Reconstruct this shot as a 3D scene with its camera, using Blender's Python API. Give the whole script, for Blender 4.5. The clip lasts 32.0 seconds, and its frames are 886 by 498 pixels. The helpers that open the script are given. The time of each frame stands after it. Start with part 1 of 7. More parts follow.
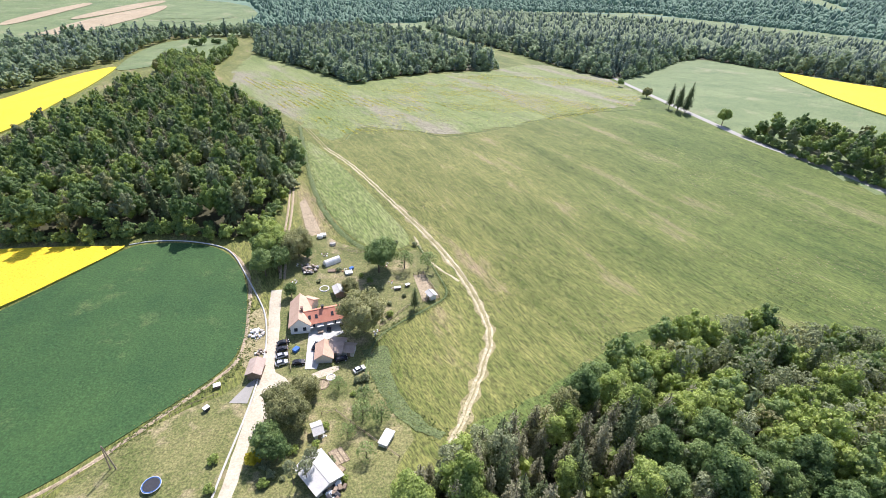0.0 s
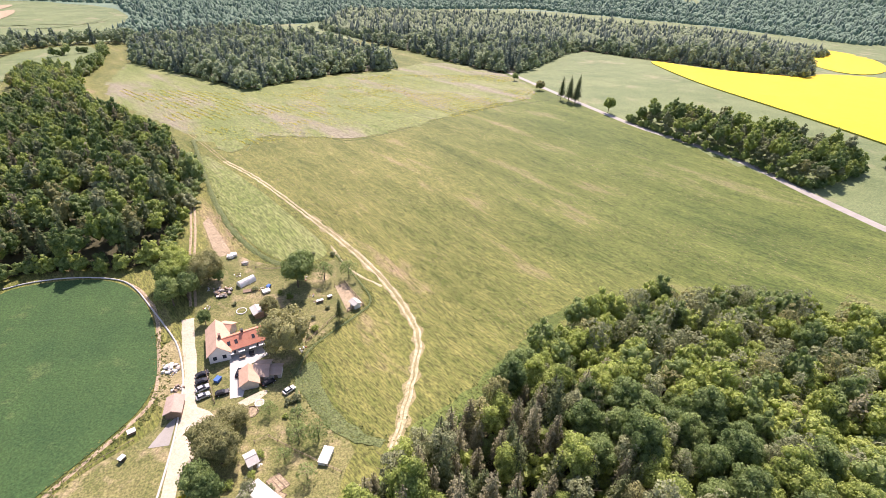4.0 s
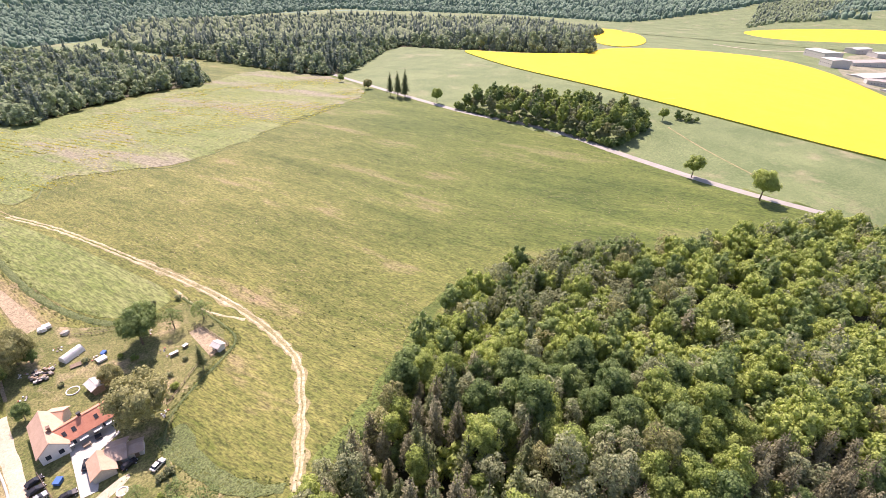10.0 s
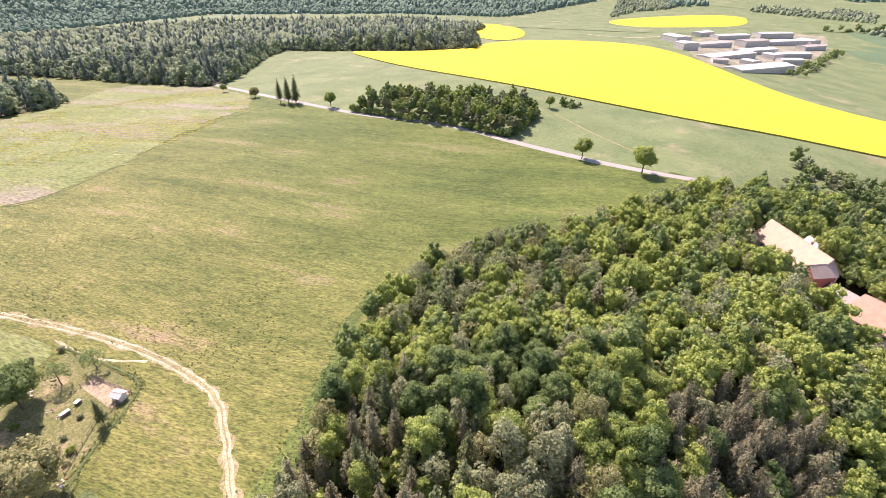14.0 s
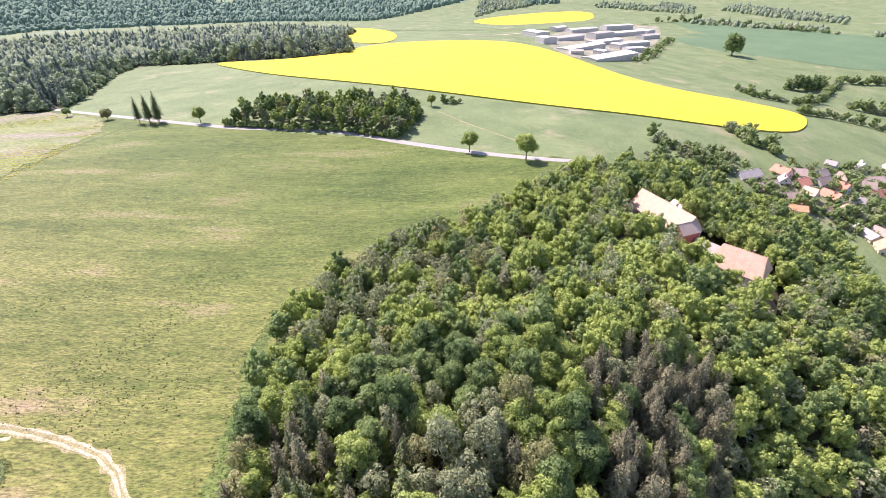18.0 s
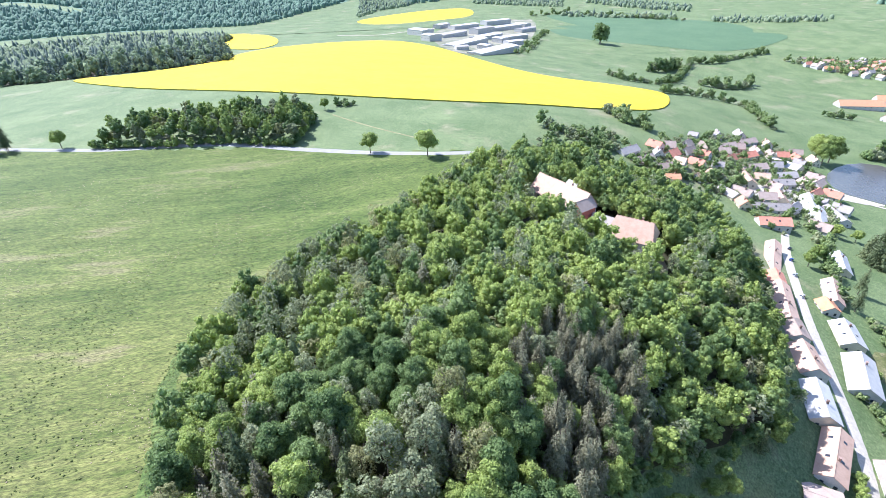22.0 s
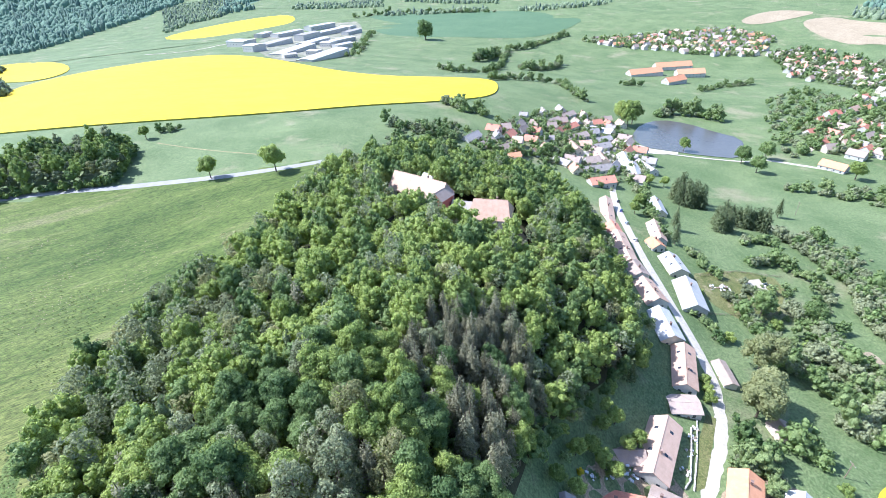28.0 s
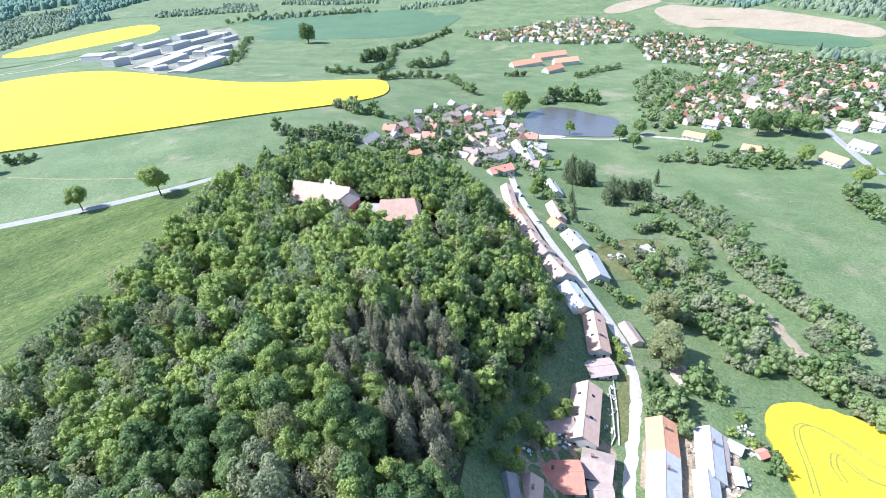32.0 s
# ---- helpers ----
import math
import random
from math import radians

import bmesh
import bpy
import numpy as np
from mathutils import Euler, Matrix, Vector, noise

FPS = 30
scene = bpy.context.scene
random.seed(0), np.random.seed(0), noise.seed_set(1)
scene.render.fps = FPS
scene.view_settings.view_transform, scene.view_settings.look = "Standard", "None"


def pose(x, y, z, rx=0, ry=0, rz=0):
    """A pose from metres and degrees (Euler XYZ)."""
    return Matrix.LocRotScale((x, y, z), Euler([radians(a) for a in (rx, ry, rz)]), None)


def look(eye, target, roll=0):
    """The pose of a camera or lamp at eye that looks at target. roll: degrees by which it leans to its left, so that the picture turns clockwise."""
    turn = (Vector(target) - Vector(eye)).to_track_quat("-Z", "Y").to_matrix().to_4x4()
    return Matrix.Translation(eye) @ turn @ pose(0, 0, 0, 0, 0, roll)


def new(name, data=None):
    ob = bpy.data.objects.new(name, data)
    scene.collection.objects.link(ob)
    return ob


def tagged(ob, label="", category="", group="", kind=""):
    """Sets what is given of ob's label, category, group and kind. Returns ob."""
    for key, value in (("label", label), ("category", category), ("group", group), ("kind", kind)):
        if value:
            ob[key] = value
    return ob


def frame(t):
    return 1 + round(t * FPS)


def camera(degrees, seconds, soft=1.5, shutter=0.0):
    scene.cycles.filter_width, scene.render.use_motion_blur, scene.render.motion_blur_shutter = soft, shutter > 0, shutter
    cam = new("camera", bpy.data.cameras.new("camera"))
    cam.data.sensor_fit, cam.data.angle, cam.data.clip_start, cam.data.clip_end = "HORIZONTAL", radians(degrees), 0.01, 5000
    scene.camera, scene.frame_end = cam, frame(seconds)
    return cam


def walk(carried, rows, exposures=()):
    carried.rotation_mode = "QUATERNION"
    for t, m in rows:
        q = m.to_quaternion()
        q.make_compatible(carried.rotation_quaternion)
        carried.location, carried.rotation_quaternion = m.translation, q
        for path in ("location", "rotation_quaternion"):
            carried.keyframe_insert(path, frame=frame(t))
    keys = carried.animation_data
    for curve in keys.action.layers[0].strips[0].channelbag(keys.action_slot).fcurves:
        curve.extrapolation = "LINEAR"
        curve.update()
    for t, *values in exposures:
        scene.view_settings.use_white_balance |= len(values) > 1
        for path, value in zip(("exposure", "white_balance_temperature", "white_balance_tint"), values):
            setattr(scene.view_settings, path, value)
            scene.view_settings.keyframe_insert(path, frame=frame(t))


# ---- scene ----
def at(t, x, y, z, down, turn, lean):
    """A camera row: place, tilt below the horizon, turn to the right and lean, in degrees."""
    return (t, pose(x, y, z, 90 - down, 0, -turn) @ pose(0, 0, 0, 0, 0, lean))


cam = camera(86.0, 32.0, soft=0.65)
PATH = [
    at(0.0, 0.00, 0.00, 120.00, 32.309, -0.000, 3.080),
    at(0.5, -0.03, -0.17, 120.37, 32.315, 1.560, 3.005),
    at(1.0, -0.09, -0.35, 120.76, 32.289, 2.921, 2.973),
    at(1.5, -0.18, -0.55, 121.17, 32.274, 4.281, 3.094),
    at(2.0, -0.32, -0.74, 121.61, 32.249, 5.664, 3.149),
    at(2.5, -0.49, -0.86, 122.03, 32.211, 7.079, 3.163),
    at(3.0, -0.64, -0.89, 122.40, 32.184, 8.625, 3.249),
    at(3.5, -0.70, -0.77, 122.66, 32.085, 10.158, 3.289),
    at(5.5, -0.61, 0.33, 123.20, 31.969, 16.305, 2.918),
    at(6.0, -0.67, 0.54, 123.13, 31.904, 17.963, 2.789),
    at(6.5, -0.80, 0.73, 122.92, 31.832, 19.513, 2.653),
    at(7.0, -0.91, 0.94, 122.67, 31.727, 21.121, 2.542),
    at(7.5, -0.95, 1.18, 122.45, 31.599, 22.665, 2.421),
    at(8.0, -0.91, 1.44, 122.34, 31.530, 24.542, 2.195),
    at(8.5, -0.84, 1.77, 122.30, 31.465, 25.875, 2.094),
    at(9.0, -0.80, 2.11, 122.25, 31.399, 27.393, 1.916),
    at(9.5, -0.82, 2.35, 122.17, 31.432, 29.326, 1.740),
    at(10.0, -0.84, 2.53, 122.12, 31.359, 31.125, 1.534),
    at(10.5, -0.83, 2.68, 122.11, 31.317, 32.508, 1.384),
    at(11.0, -0.84, 2.79, 122.14, 31.307, 33.904, 1.251),
    at(11.5, -0.85, 2.90, 122.24, 31.264, 35.322, 1.115),
    at(12.0, -0.86, 3.02, 122.34, 31.271, 37.121, 0.949),
    at(12.5, -0.83, 3.22, 122.41, 31.243, 38.286, 0.777),
    at(13.0, -0.74, 3.44, 122.39, 31.237, 39.612, 0.620),
    at(13.5, -0.63, 3.67, 122.27, 31.297, 41.474, 0.605),
    at(14.0, -0.59, 3.91, 122.10, 31.235, 43.272, 0.510),
    at(14.5, -0.57, 4.19, 121.89, 31.171, 44.776, 0.414),
    at(16.5, -0.55, 5.40, 120.85, 30.961, 52.065, -0.063),
    at(17.0, -0.55, 5.68, 120.51, 30.894, 53.815, -0.151),
    at(17.5, -0.49, 5.89, 120.15, 30.873, 55.927, -0.224),
    at(18.0, -0.37, 6.10, 119.81, 30.817, 57.082, -0.399),
    at(18.5, -0.28, 6.26, 119.52, 30.808, 58.075, -0.552),
    at(19.0, -0.24, 6.33, 119.29, 30.837, 59.593, -0.611),
    at(19.5, -0.26, 6.33, 119.15, 30.831, 61.176, -0.714),
    at(20.0, -0.35, 6.35, 119.06, 30.848, 62.493, -0.768),
    at(20.5, -0.46, 6.45, 119.03, 30.841, 63.983, -0.965),
    at(21.0, -0.54, 6.65, 119.02, 30.867, 65.606, -1.193),
    at(21.5, -0.53, 6.94, 119.01, 30.895, 67.169, -1.382),
    at(22.0, -0.34, 7.24, 118.99, 31.007, 69.325, -1.453),
    at(22.5, -0.03, 7.55, 118.94, 30.990, 70.546, -1.602),
    at(23.0, 0.31, 7.77, 118.82, 31.040, 72.557, -1.911),
    at(23.5, 0.60, 7.86, 118.68, 31.120, 74.701, -2.164),
    at(24.0, 0.77, 7.85, 118.59, 31.171, 76.677, -2.402),
    at(24.5, 0.80, 7.81, 118.56, 31.191, 78.099, -2.642),
    at(25.0, 0.75, 7.75, 118.56, 31.222, 79.496, -2.863),
    at(25.5, 0.68, 7.69, 118.58, 31.249, 80.938, -3.063),
    at(27.5, 0.54, 7.39, 118.65, 31.431, 86.070, -3.726),
    at(28.0, 0.53, 7.35, 118.68, 31.521, 87.292, -3.825),
    at(28.5, 0.59, 7.38, 118.70, 31.602, 88.390, -3.849),
    at(29.0, 0.70, 7.50, 118.69, 31.667, 89.782, -3.998),
    at(29.5, 0.86, 7.68, 118.66, 31.709, 90.904, -4.224),
    at(30.0, 0.97, 7.81, 118.61, 31.823, 92.221, -4.274),
    at(30.5, 1.03, 7.85, 118.57, 31.978, 94.169, -4.370),
    at(31.0, 1.04, 7.82, 118.52, 32.067, 95.805, -4.518),
    at(31.5, 1.00, 7.73, 118.49, 32.199, 97.571, -4.637),
    at(32.0, 0.94, 7.62, 118.47, 32.352, 99.619, -4.845),
]
EXPOSURES = [(0, 0.72, 6050, 18), (3.5, 0.83, 6900, 29), (10, 0.91, 6950, 34), (16, 1.0, 6780, 35), (19, 1.06, 6000, 28), (23, 1.09, 5300, 16), (28, 1.08, 5230, 15), (32, 1.0, 5200, 15)]
walk(cam, PATH, EXPOSURES)

# ---- light ----
SUN_AZIMUTH, SUN_HEIGHT = radians(13), radians(50)
world = bpy.data.worlds.new("sky")
scene.world = world
world.use_nodes = True
sky = world.node_tree.nodes.new("ShaderNodeTexSky")
sky.sky_type, sky.sun_disc = "NISHITA", False
sky.sun_elevation, sky.sun_rotation = SUN_HEIGHT, SUN_AZIMUTH
background = world.node_tree.nodes["Background"]
background.inputs["Strength"].default_value = 0.12
world.node_tree.links.new(sky.outputs["Color"], background.inputs["Color"])
sun = new("sun", bpy.data.lights.new("sun", "SUN"))
sun.data.energy, sun.data.angle, sun.data.color = 4.4, radians(0.5), (1.0, 0.95, 0.87)
to_sun = Vector((math.sin(SUN_AZIMUTH) * math.cos(SUN_HEIGHT), math.cos(SUN_AZIMUTH) * math.cos(SUN_HEIGHT), math.sin(SUN_HEIGHT)))
sun.matrix_world = look(Vector((0, 0, 300)) + to_sun * 50, Vector((0, 0, 300)))


# ---- materials ----
def material(name, dark, light, scale=0.3, fine=3.0, rough=0.85, stretch=(1, 1, 1), turn=0.0, bump=0.0, spots=None, spot_scale=0.05,
             spot_at=0.6, metal=0.0, vary=0.0, through_light=0.0, mid=0.5, spread=0.16, speck=0.0, speck_scale=2.2, drift=None):
    """Two tones mixed by coarse and fine noise at real-world size, with optional third tone in patches, relief and per-object variation."""
    m = bpy.data.materials.new(name)
    m.use_nodes = True
    tree = m.node_tree
    nodes, link = tree.nodes, tree.links.new
    shader = nodes["Principled BSDF"]
    geometry = nodes.new("ShaderNodeNewGeometry")
    mapping = nodes.new("ShaderNodeMapping")
    mapping.vector_type = "TEXTURE"
    mapping.inputs["Scale"].default_value = [1 / v for v in stretch]
    mapping.inputs["Rotation"].default_value = (0, 0, radians(turn))
    link(geometry.outputs["Position"], mapping.inputs["Vector"])

    def cloud(size, detail, source):
        n = nodes.new("ShaderNodeTexNoise")
        n.inputs["Scale"].default_value, n.inputs["Detail"].default_value, n.inputs["Roughness"].default_value = size, detail, 0.68
        link(source, n.inputs["Vector"])
        return n.outputs["Fac"]

    coarse, grain = cloud(scale, 4, mapping.outputs["Vector"]), cloud(fine, 5, mapping.outputs["Vector"])
    both = nodes.new("ShaderNodeMath")
    both.operation = "MULTIPLY_ADD"
    both.inputs[1].default_value = 0.5
    link(coarse, both.inputs[0])
    half = nodes.new("ShaderNodeMath")
    half.operation = "MULTIPLY"
    half.inputs[1].default_value = 0.5
    link(grain, half.inputs[0])
    link(half.outputs[0], both.inputs[2])
    fac = both.outputs[0]
    if vary:
        info = nodes.new("ShaderNodeObjectInfo")
        shift = nodes.new("ShaderNodeMath")
        shift.operation = "MULTIPLY_ADD"
        shift.inputs[1].default_value = vary
        link(info.outputs["Random"], shift.inputs[0])
        link(fac, shift.inputs[2])
        less = nodes.new("ShaderNodeMath")
        less.operation = "SUBTRACT"
        less.inputs[1].default_value = vary / 2
        link(shift.outputs[0], less.inputs[0])
        fac = less.outputs[0]
    ramp = nodes.new("ShaderNodeMapRange")
    ramp.inputs["From Min"].default_value, ramp.inputs["From Max"].default_value = mid - spread, mid + spread
    link(fac, ramp.inputs["Value"])
    mix = nodes.new("ShaderNodeMix")
    mix.data_type = "RGBA"
    mix.inputs[6].default_value, mix.inputs[7].default_value = (*dark, 1), (*light, 1)
    link(ramp.outputs[0], mix.inputs[0])
    colour = mix.outputs[2]
    if spots:
        patch = cloud(spot_scale, 6, mapping.outputs["Vector"])
        edge = nodes.new("ShaderNodeMapRange")
        edge.inputs["From Min"].default_value, edge.inputs["From Max"].default_value = spot_at - 0.04, spot_at + 0.08
        link(patch, edge.inputs["Value"])
        over = nodes.new("ShaderNodeMix")
        over.data_type = "RGBA"
        over.inputs[7].default_value = (*spots, 1)
        link(edge.outputs[0], over.inputs[0])
        link(colour, over.inputs[6])
        colour = over.outputs[2]
    if speck:
        dots = nodes.new("ShaderNodeMapRange")
        dots.inputs["From Min"].default_value, dots.inputs["From Max"].default_value = 0.36, 0.64
        dots.inputs["To Min"].default_value, dots.inputs["To Max"].default_value = 1 - speck, 1 + speck
        link(cloud(speck_scale, 3, mapping.outputs["Vector"]), dots.inputs["Value"])
        times = nodes.new("ShaderNodeMix")
        times.data_type, times.blend_type = "RGBA", "MULTIPLY"
        times.inputs[0].default_value = 1.0
        link(colour, times.inputs[6])
        link(dots.outputs[0], times.inputs[7])
        colour = times.outputs[2]
    # drift: a tint multiplied in along x, full from to_x onwards
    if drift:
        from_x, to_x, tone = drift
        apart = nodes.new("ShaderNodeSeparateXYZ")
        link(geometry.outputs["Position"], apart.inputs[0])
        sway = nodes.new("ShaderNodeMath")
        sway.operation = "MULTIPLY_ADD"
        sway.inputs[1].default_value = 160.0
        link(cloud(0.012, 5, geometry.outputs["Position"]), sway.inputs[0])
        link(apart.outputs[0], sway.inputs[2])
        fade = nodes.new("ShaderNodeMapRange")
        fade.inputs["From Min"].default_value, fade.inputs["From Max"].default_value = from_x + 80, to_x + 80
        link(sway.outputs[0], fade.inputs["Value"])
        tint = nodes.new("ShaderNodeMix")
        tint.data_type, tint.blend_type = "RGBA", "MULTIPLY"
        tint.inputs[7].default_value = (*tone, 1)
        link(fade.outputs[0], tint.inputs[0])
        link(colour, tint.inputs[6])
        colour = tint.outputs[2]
    link(colour, shader.inputs["Base Color"])
    shader.inputs["Roughness"].default_value, shader.inputs["Metallic"].default_value = rough, metal
    shader.inputs["Specular IOR Level"].default_value = 0.3
    if bump:
        relief = nodes.new("ShaderNodeBump")
        relief.inputs["Strength"].default_value, relief.inputs["Distance"].default_value = 0.8, bump
        link(grain, relief.inputs["Height"])
        link(relief.outputs[0], shader.inputs["Normal"])
    if through_light:
        leaf = nodes.new("ShaderNodeBsdfTranslucent")
        link(colour, leaf.inputs["Color"])
        blend = nodes.new("ShaderNodeMixShader")
        blend.inputs[0].default_value = through_light
        link(shader.outputs[0], blend.inputs[1])
        link(leaf.outputs[0], blend.inputs[2])
        link(blend.outputs[0], nodes["Material Output"].inputs["Surface"])
    return m


# drift: greener grass eastward, with darkening from the sun's angle painted in
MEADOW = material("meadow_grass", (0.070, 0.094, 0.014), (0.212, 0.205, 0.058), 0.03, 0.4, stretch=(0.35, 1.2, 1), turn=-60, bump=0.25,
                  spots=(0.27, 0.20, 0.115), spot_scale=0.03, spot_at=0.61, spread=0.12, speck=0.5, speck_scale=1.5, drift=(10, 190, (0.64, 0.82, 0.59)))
GREENS = material("valley_grass", (0.092, 0.137, 0.048), (0.188, 0.23, 0.096), 0.02, 0.5, bump=0.15, spots=(0.25, 0.24, 0.13), spot_scale=0.015, spot_at=0.6, spread=0.12, speck=0.3, speck_scale=1.2)
# cereal green with the teal of haze over far fields mixed into it
CEREAL = material("hazed_young_cereal", (0.075, 0.135, 0.06), (0.12, 0.185, 0.085), 0.01, 0.3, spread=0.14, speck=0.2, speck_scale=0.4)
RUT = material("grassy_rut", (0.27, 0.24, 0.12), (0.57, 0.49, 0.33), 0.12, 0.9, spread=0.10, speck=0.3, speck_scale=1.4)
DRY = material("dry_turf", (0.17, 0.155, 0.06), (0.36, 0.30, 0.16), 0.12, 1.2, spread=0.14, speck=0.35, speck_scale=1.6)
LAWN = material("lawn_grass", (0.085, 0.108, 0.025), (0.225, 0.207, 0.082), 0.08, 1.2, bump=0.08, spots=(0.33, 0.265, 0.15), spot_scale=0.07, spot_at=0.575, spread=0.12, speck=0.4, speck_scale=1.8)
CROP = material("green_crop", (0.026, 0.07, 0.02), (0.05, 0.105, 0.028), 0.04, 1.2, bump=0.15, spots=(0.085, 0.125, 0.04), spot_scale=0.05, spot_at=0.62, spread=0.12, speck=0.3, speck_scale=1.6)
RAPE = material("rape_bloom", (0.64, 0.43, 0.016), (0.83, 0.61, 0.032), 0.03, 1.2, bump=0.3, rough=0.9, speck=0.16, speck_scale=1.2)
RAPE_STALK = material("rape_stalk", (0.19, 0.22, 0.04), (0.38, 0.36, 0.05), 0.5, 3.0)
FALLOW = material("fallow_weeds", (0.10, 0.142, 0.028), (0.215, 0.235, 0.085), 0.03, 0.35, stretch=(0.3, 1.3, 1), turn=-60, bump=0.3,
                  spots=(0.22, 0.20, 0.13), spot_scale=0.016, spot_at=0.53, spread=0.12, speck=0.45, speck_scale=0.9)
TALL_GRASS = material("tall_grass", (0.065, 0.098, 0.028), (0.145, 0.17, 0.065), 0.2, 1.2, bump=0.3, speck=0.5, speck_scale=2.0)
STREET = material("sunlit_paving", (0.47, 0.41, 0.32), (0.60, 0.535, 0.44), 0.2, 2.0, bump=0.02, speck=0.12, speck_scale=1.0)
LUSH = material("lush_meadow_grass", (0.05, 0.09, 0.013), (0.15, 0.185, 0.045), 0.04, 0.4, stretch=(0.35, 1.2, 1), turn=-60, bump=0.25, speck=0.4, speck_scale=1.6)
BLADE = material("grass_blades", (0.095, 0.13, 0.03), (0.205, 0.225, 0.075), 0.2, 1.2, through_light=0.45, speck=0.3)
BLOOM = material("yellow_weed", (0.33, 0.32, 0.05), (0.56, 0.52, 0.09), 0.2, 1.2, through_light=0.45, speck=0.3)
GRAVEL = material("pale_gravel", (0.41, 0.35, 0.25), (0.57, 0.50, 0.38), 0.15, 2.0, bump=0.02, speck=0.08, speck_scale=1.0)
DIRT = material("dry_dirt", (0.25, 0.19, 0.115), (0.44, 0.355, 0.235), 0.3, 2.0, bump=0.05, speck=0.35, speck_scale=1.5)
ASPHALT = material("worn_asphalt", (0.265, 0.25, 0.22), (0.385, 0.365, 0.325), 0.2, 4.0, bump=0.01)
PALE_FIELD = material("pale_soil", (0.30, 0.235, 0.14), (0.43, 0.34, 0.22), 0.02, 0.3, speck=0.15, speck_scale=0.3)
WATER = material("pond_water", (0.09, 0.085, 0.075), (0.13, 0.12, 0.105), 0.02, 0.3, rough=0.22, bump=0.01)
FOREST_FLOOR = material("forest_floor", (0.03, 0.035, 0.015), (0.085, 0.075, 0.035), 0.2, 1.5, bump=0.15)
BARK = material("bark", (0.10, 0.075, 0.05), (0.20, 0.16, 0.12), 2.0, 9.0, bump=0.03, vary=0.2)
LEAF = material("broad_leaf", (0.185, 0.262, 0.066), (0.485, 0.555, 0.155), 0.09, 1.3, rough=0.6, vary=0.16, through_light=0.45, speck=0.32, speck_scale=2.6, bump=0.25)
LEAF_DARK = material("dark_leaf", (0.115, 0.185, 0.06), (0.30, 0.385, 0.135), 0.09, 1.3, rough=0.6, vary=0.25, through_light=0.45, speck=0.32, speck_scale=2.6, bump=0.25)
LEAF_GREY = material("grey_leaf", (0.185, 0.215, 0.108), (0.395, 0.42, 0.225), 0.15, 1.4, rough=0.7, vary=0.2, through_light=0.4, speck=0.4, speck_scale=2.6)
LEAF_BROWN = material("bronze_leaf", (0.225, 0.235, 0.095), (0.44, 0.43, 0.20), 0.15, 1.4, rough=0.7, vary=0.25, through_light=0.45, speck=0.4, speck_scale=2.6)
LEAF_OLIVE = material("olive_leaf", (0.21, 0.235, 0.09), (0.43, 0.44, 0.20), 0.15, 1.4, rough=0.7, vary=0.25, through_light=0.45, speck=0.4, speck_scale=2.6)
BUSH_LEAF = material("bush_leaf", (0.17, 0.24, 0.085), (0.40, 0.47, 0.19), 0.12, 1.3, rough=0.7, through_light=0.45, speck=0.4, speck_scale=2.6)
NEEDLE = material("spruce_needle", (0.09, 0.125, 0.052), (0.245, 0.28, 0.125), 0.2, 2.0, rough=0.7, vary=0.2, through_light=0.35, speck=0.4, speck_scale=2.6)
# far foliage paled and blued: the haze of distance is put into these colours
FAR_LEAF_HAZED = material("far_wood_leaf_hazed", (0.18, 0.25, 0.145), (0.455, 0.525, 0.31), 0.03, 0.25, rough=0.8, through_light=0.5, speck=0.45, speck_scale=1.0, bump=0.5)
FAR_NEEDLE_HAZED = material("far_wood_needle_hazed", (0.10, 0.145, 0.115), (0.225, 0.28, 0.21), 0.03, 0.3, rough=0.8, through_light=0.35, speck=0.35, speck_scale=1.0)
DISTANT_LEAF_HAZED = material("distant_wood_leaf_hazed", (0.10, 0.17, 0.115), (0.175, 0.255, 0.165), 0.012, 0.06, rough=0.9, speck=0.12, speck_scale=0.08, bump=0.3)
DISTANT_NEEDLE_HAZED = material("distant_wood_needle_hazed", (0.085, 0.14, 0.105), (0.145, 0.205, 0.15), 0.012, 0.06, rough=0.9, speck=0.12, speck_scale=0.08)
LARCH = material("larch_needle", (0.18, 0.17, 0.10), (0.39, 0.372, 0.225), 0.15, 1.8, rough=0.7, vary=0.2, through_light=0.4, speck=0.4, speck_scale=2.6)
ROOFS = {
    "tile": material("faded_roof_tile", (0.50, 0.32, 0.22), (0.68, 0.47, 0.34), 0.4, 5.0, bump=0.03, vary=0.2),
    "terra": material("red_roof_tile", (0.52, 0.19, 0.12), (0.70, 0.33, 0.22), 0.4, 5.0, bump=0.03, vary=0.15),
    "orange": material("orange_roof_tile", (0.60, 0.26, 0.13), (0.74, 0.39, 0.22), 0.4, 5.0, bump=0.03, vary=0.1),
    "brown": material("brown_roof_tile", (0.33, 0.25, 0.195), (0.50, 0.39, 0.32), 0.4, 5.0, bump=0.03, vary=0.2),
    "slate": material("grey_roof_sheet", (0.29, 0.255, 0.225), (0.45, 0.405, 0.365), 0.4, 4.0, rough=0.75, bump=0.02, vary=0.2),
    "pale": material("pale_roof_sheet", (0.46, 0.435, 0.395), (0.64, 0.61, 0.56), 0.4, 4.0, rough=0.55, bump=0.02, vary=0.15),
}
PLASTER = material("light_plaster", (0.47, 0.445, 0.40), (0.63, 0.60, 0.545), 0.5, 4.0, vary=0.2)
WARM_PLASTER = material("cream_plaster", (0.58, 0.50, 0.36), (0.74, 0.65, 0.48), 0.5, 4.0, vary=0.15)
CONCRETE = material("light_concrete", (0.40, 0.385, 0.35), (0.58, 0.56, 0.51), 0.6, 5.0, bump=0.01)
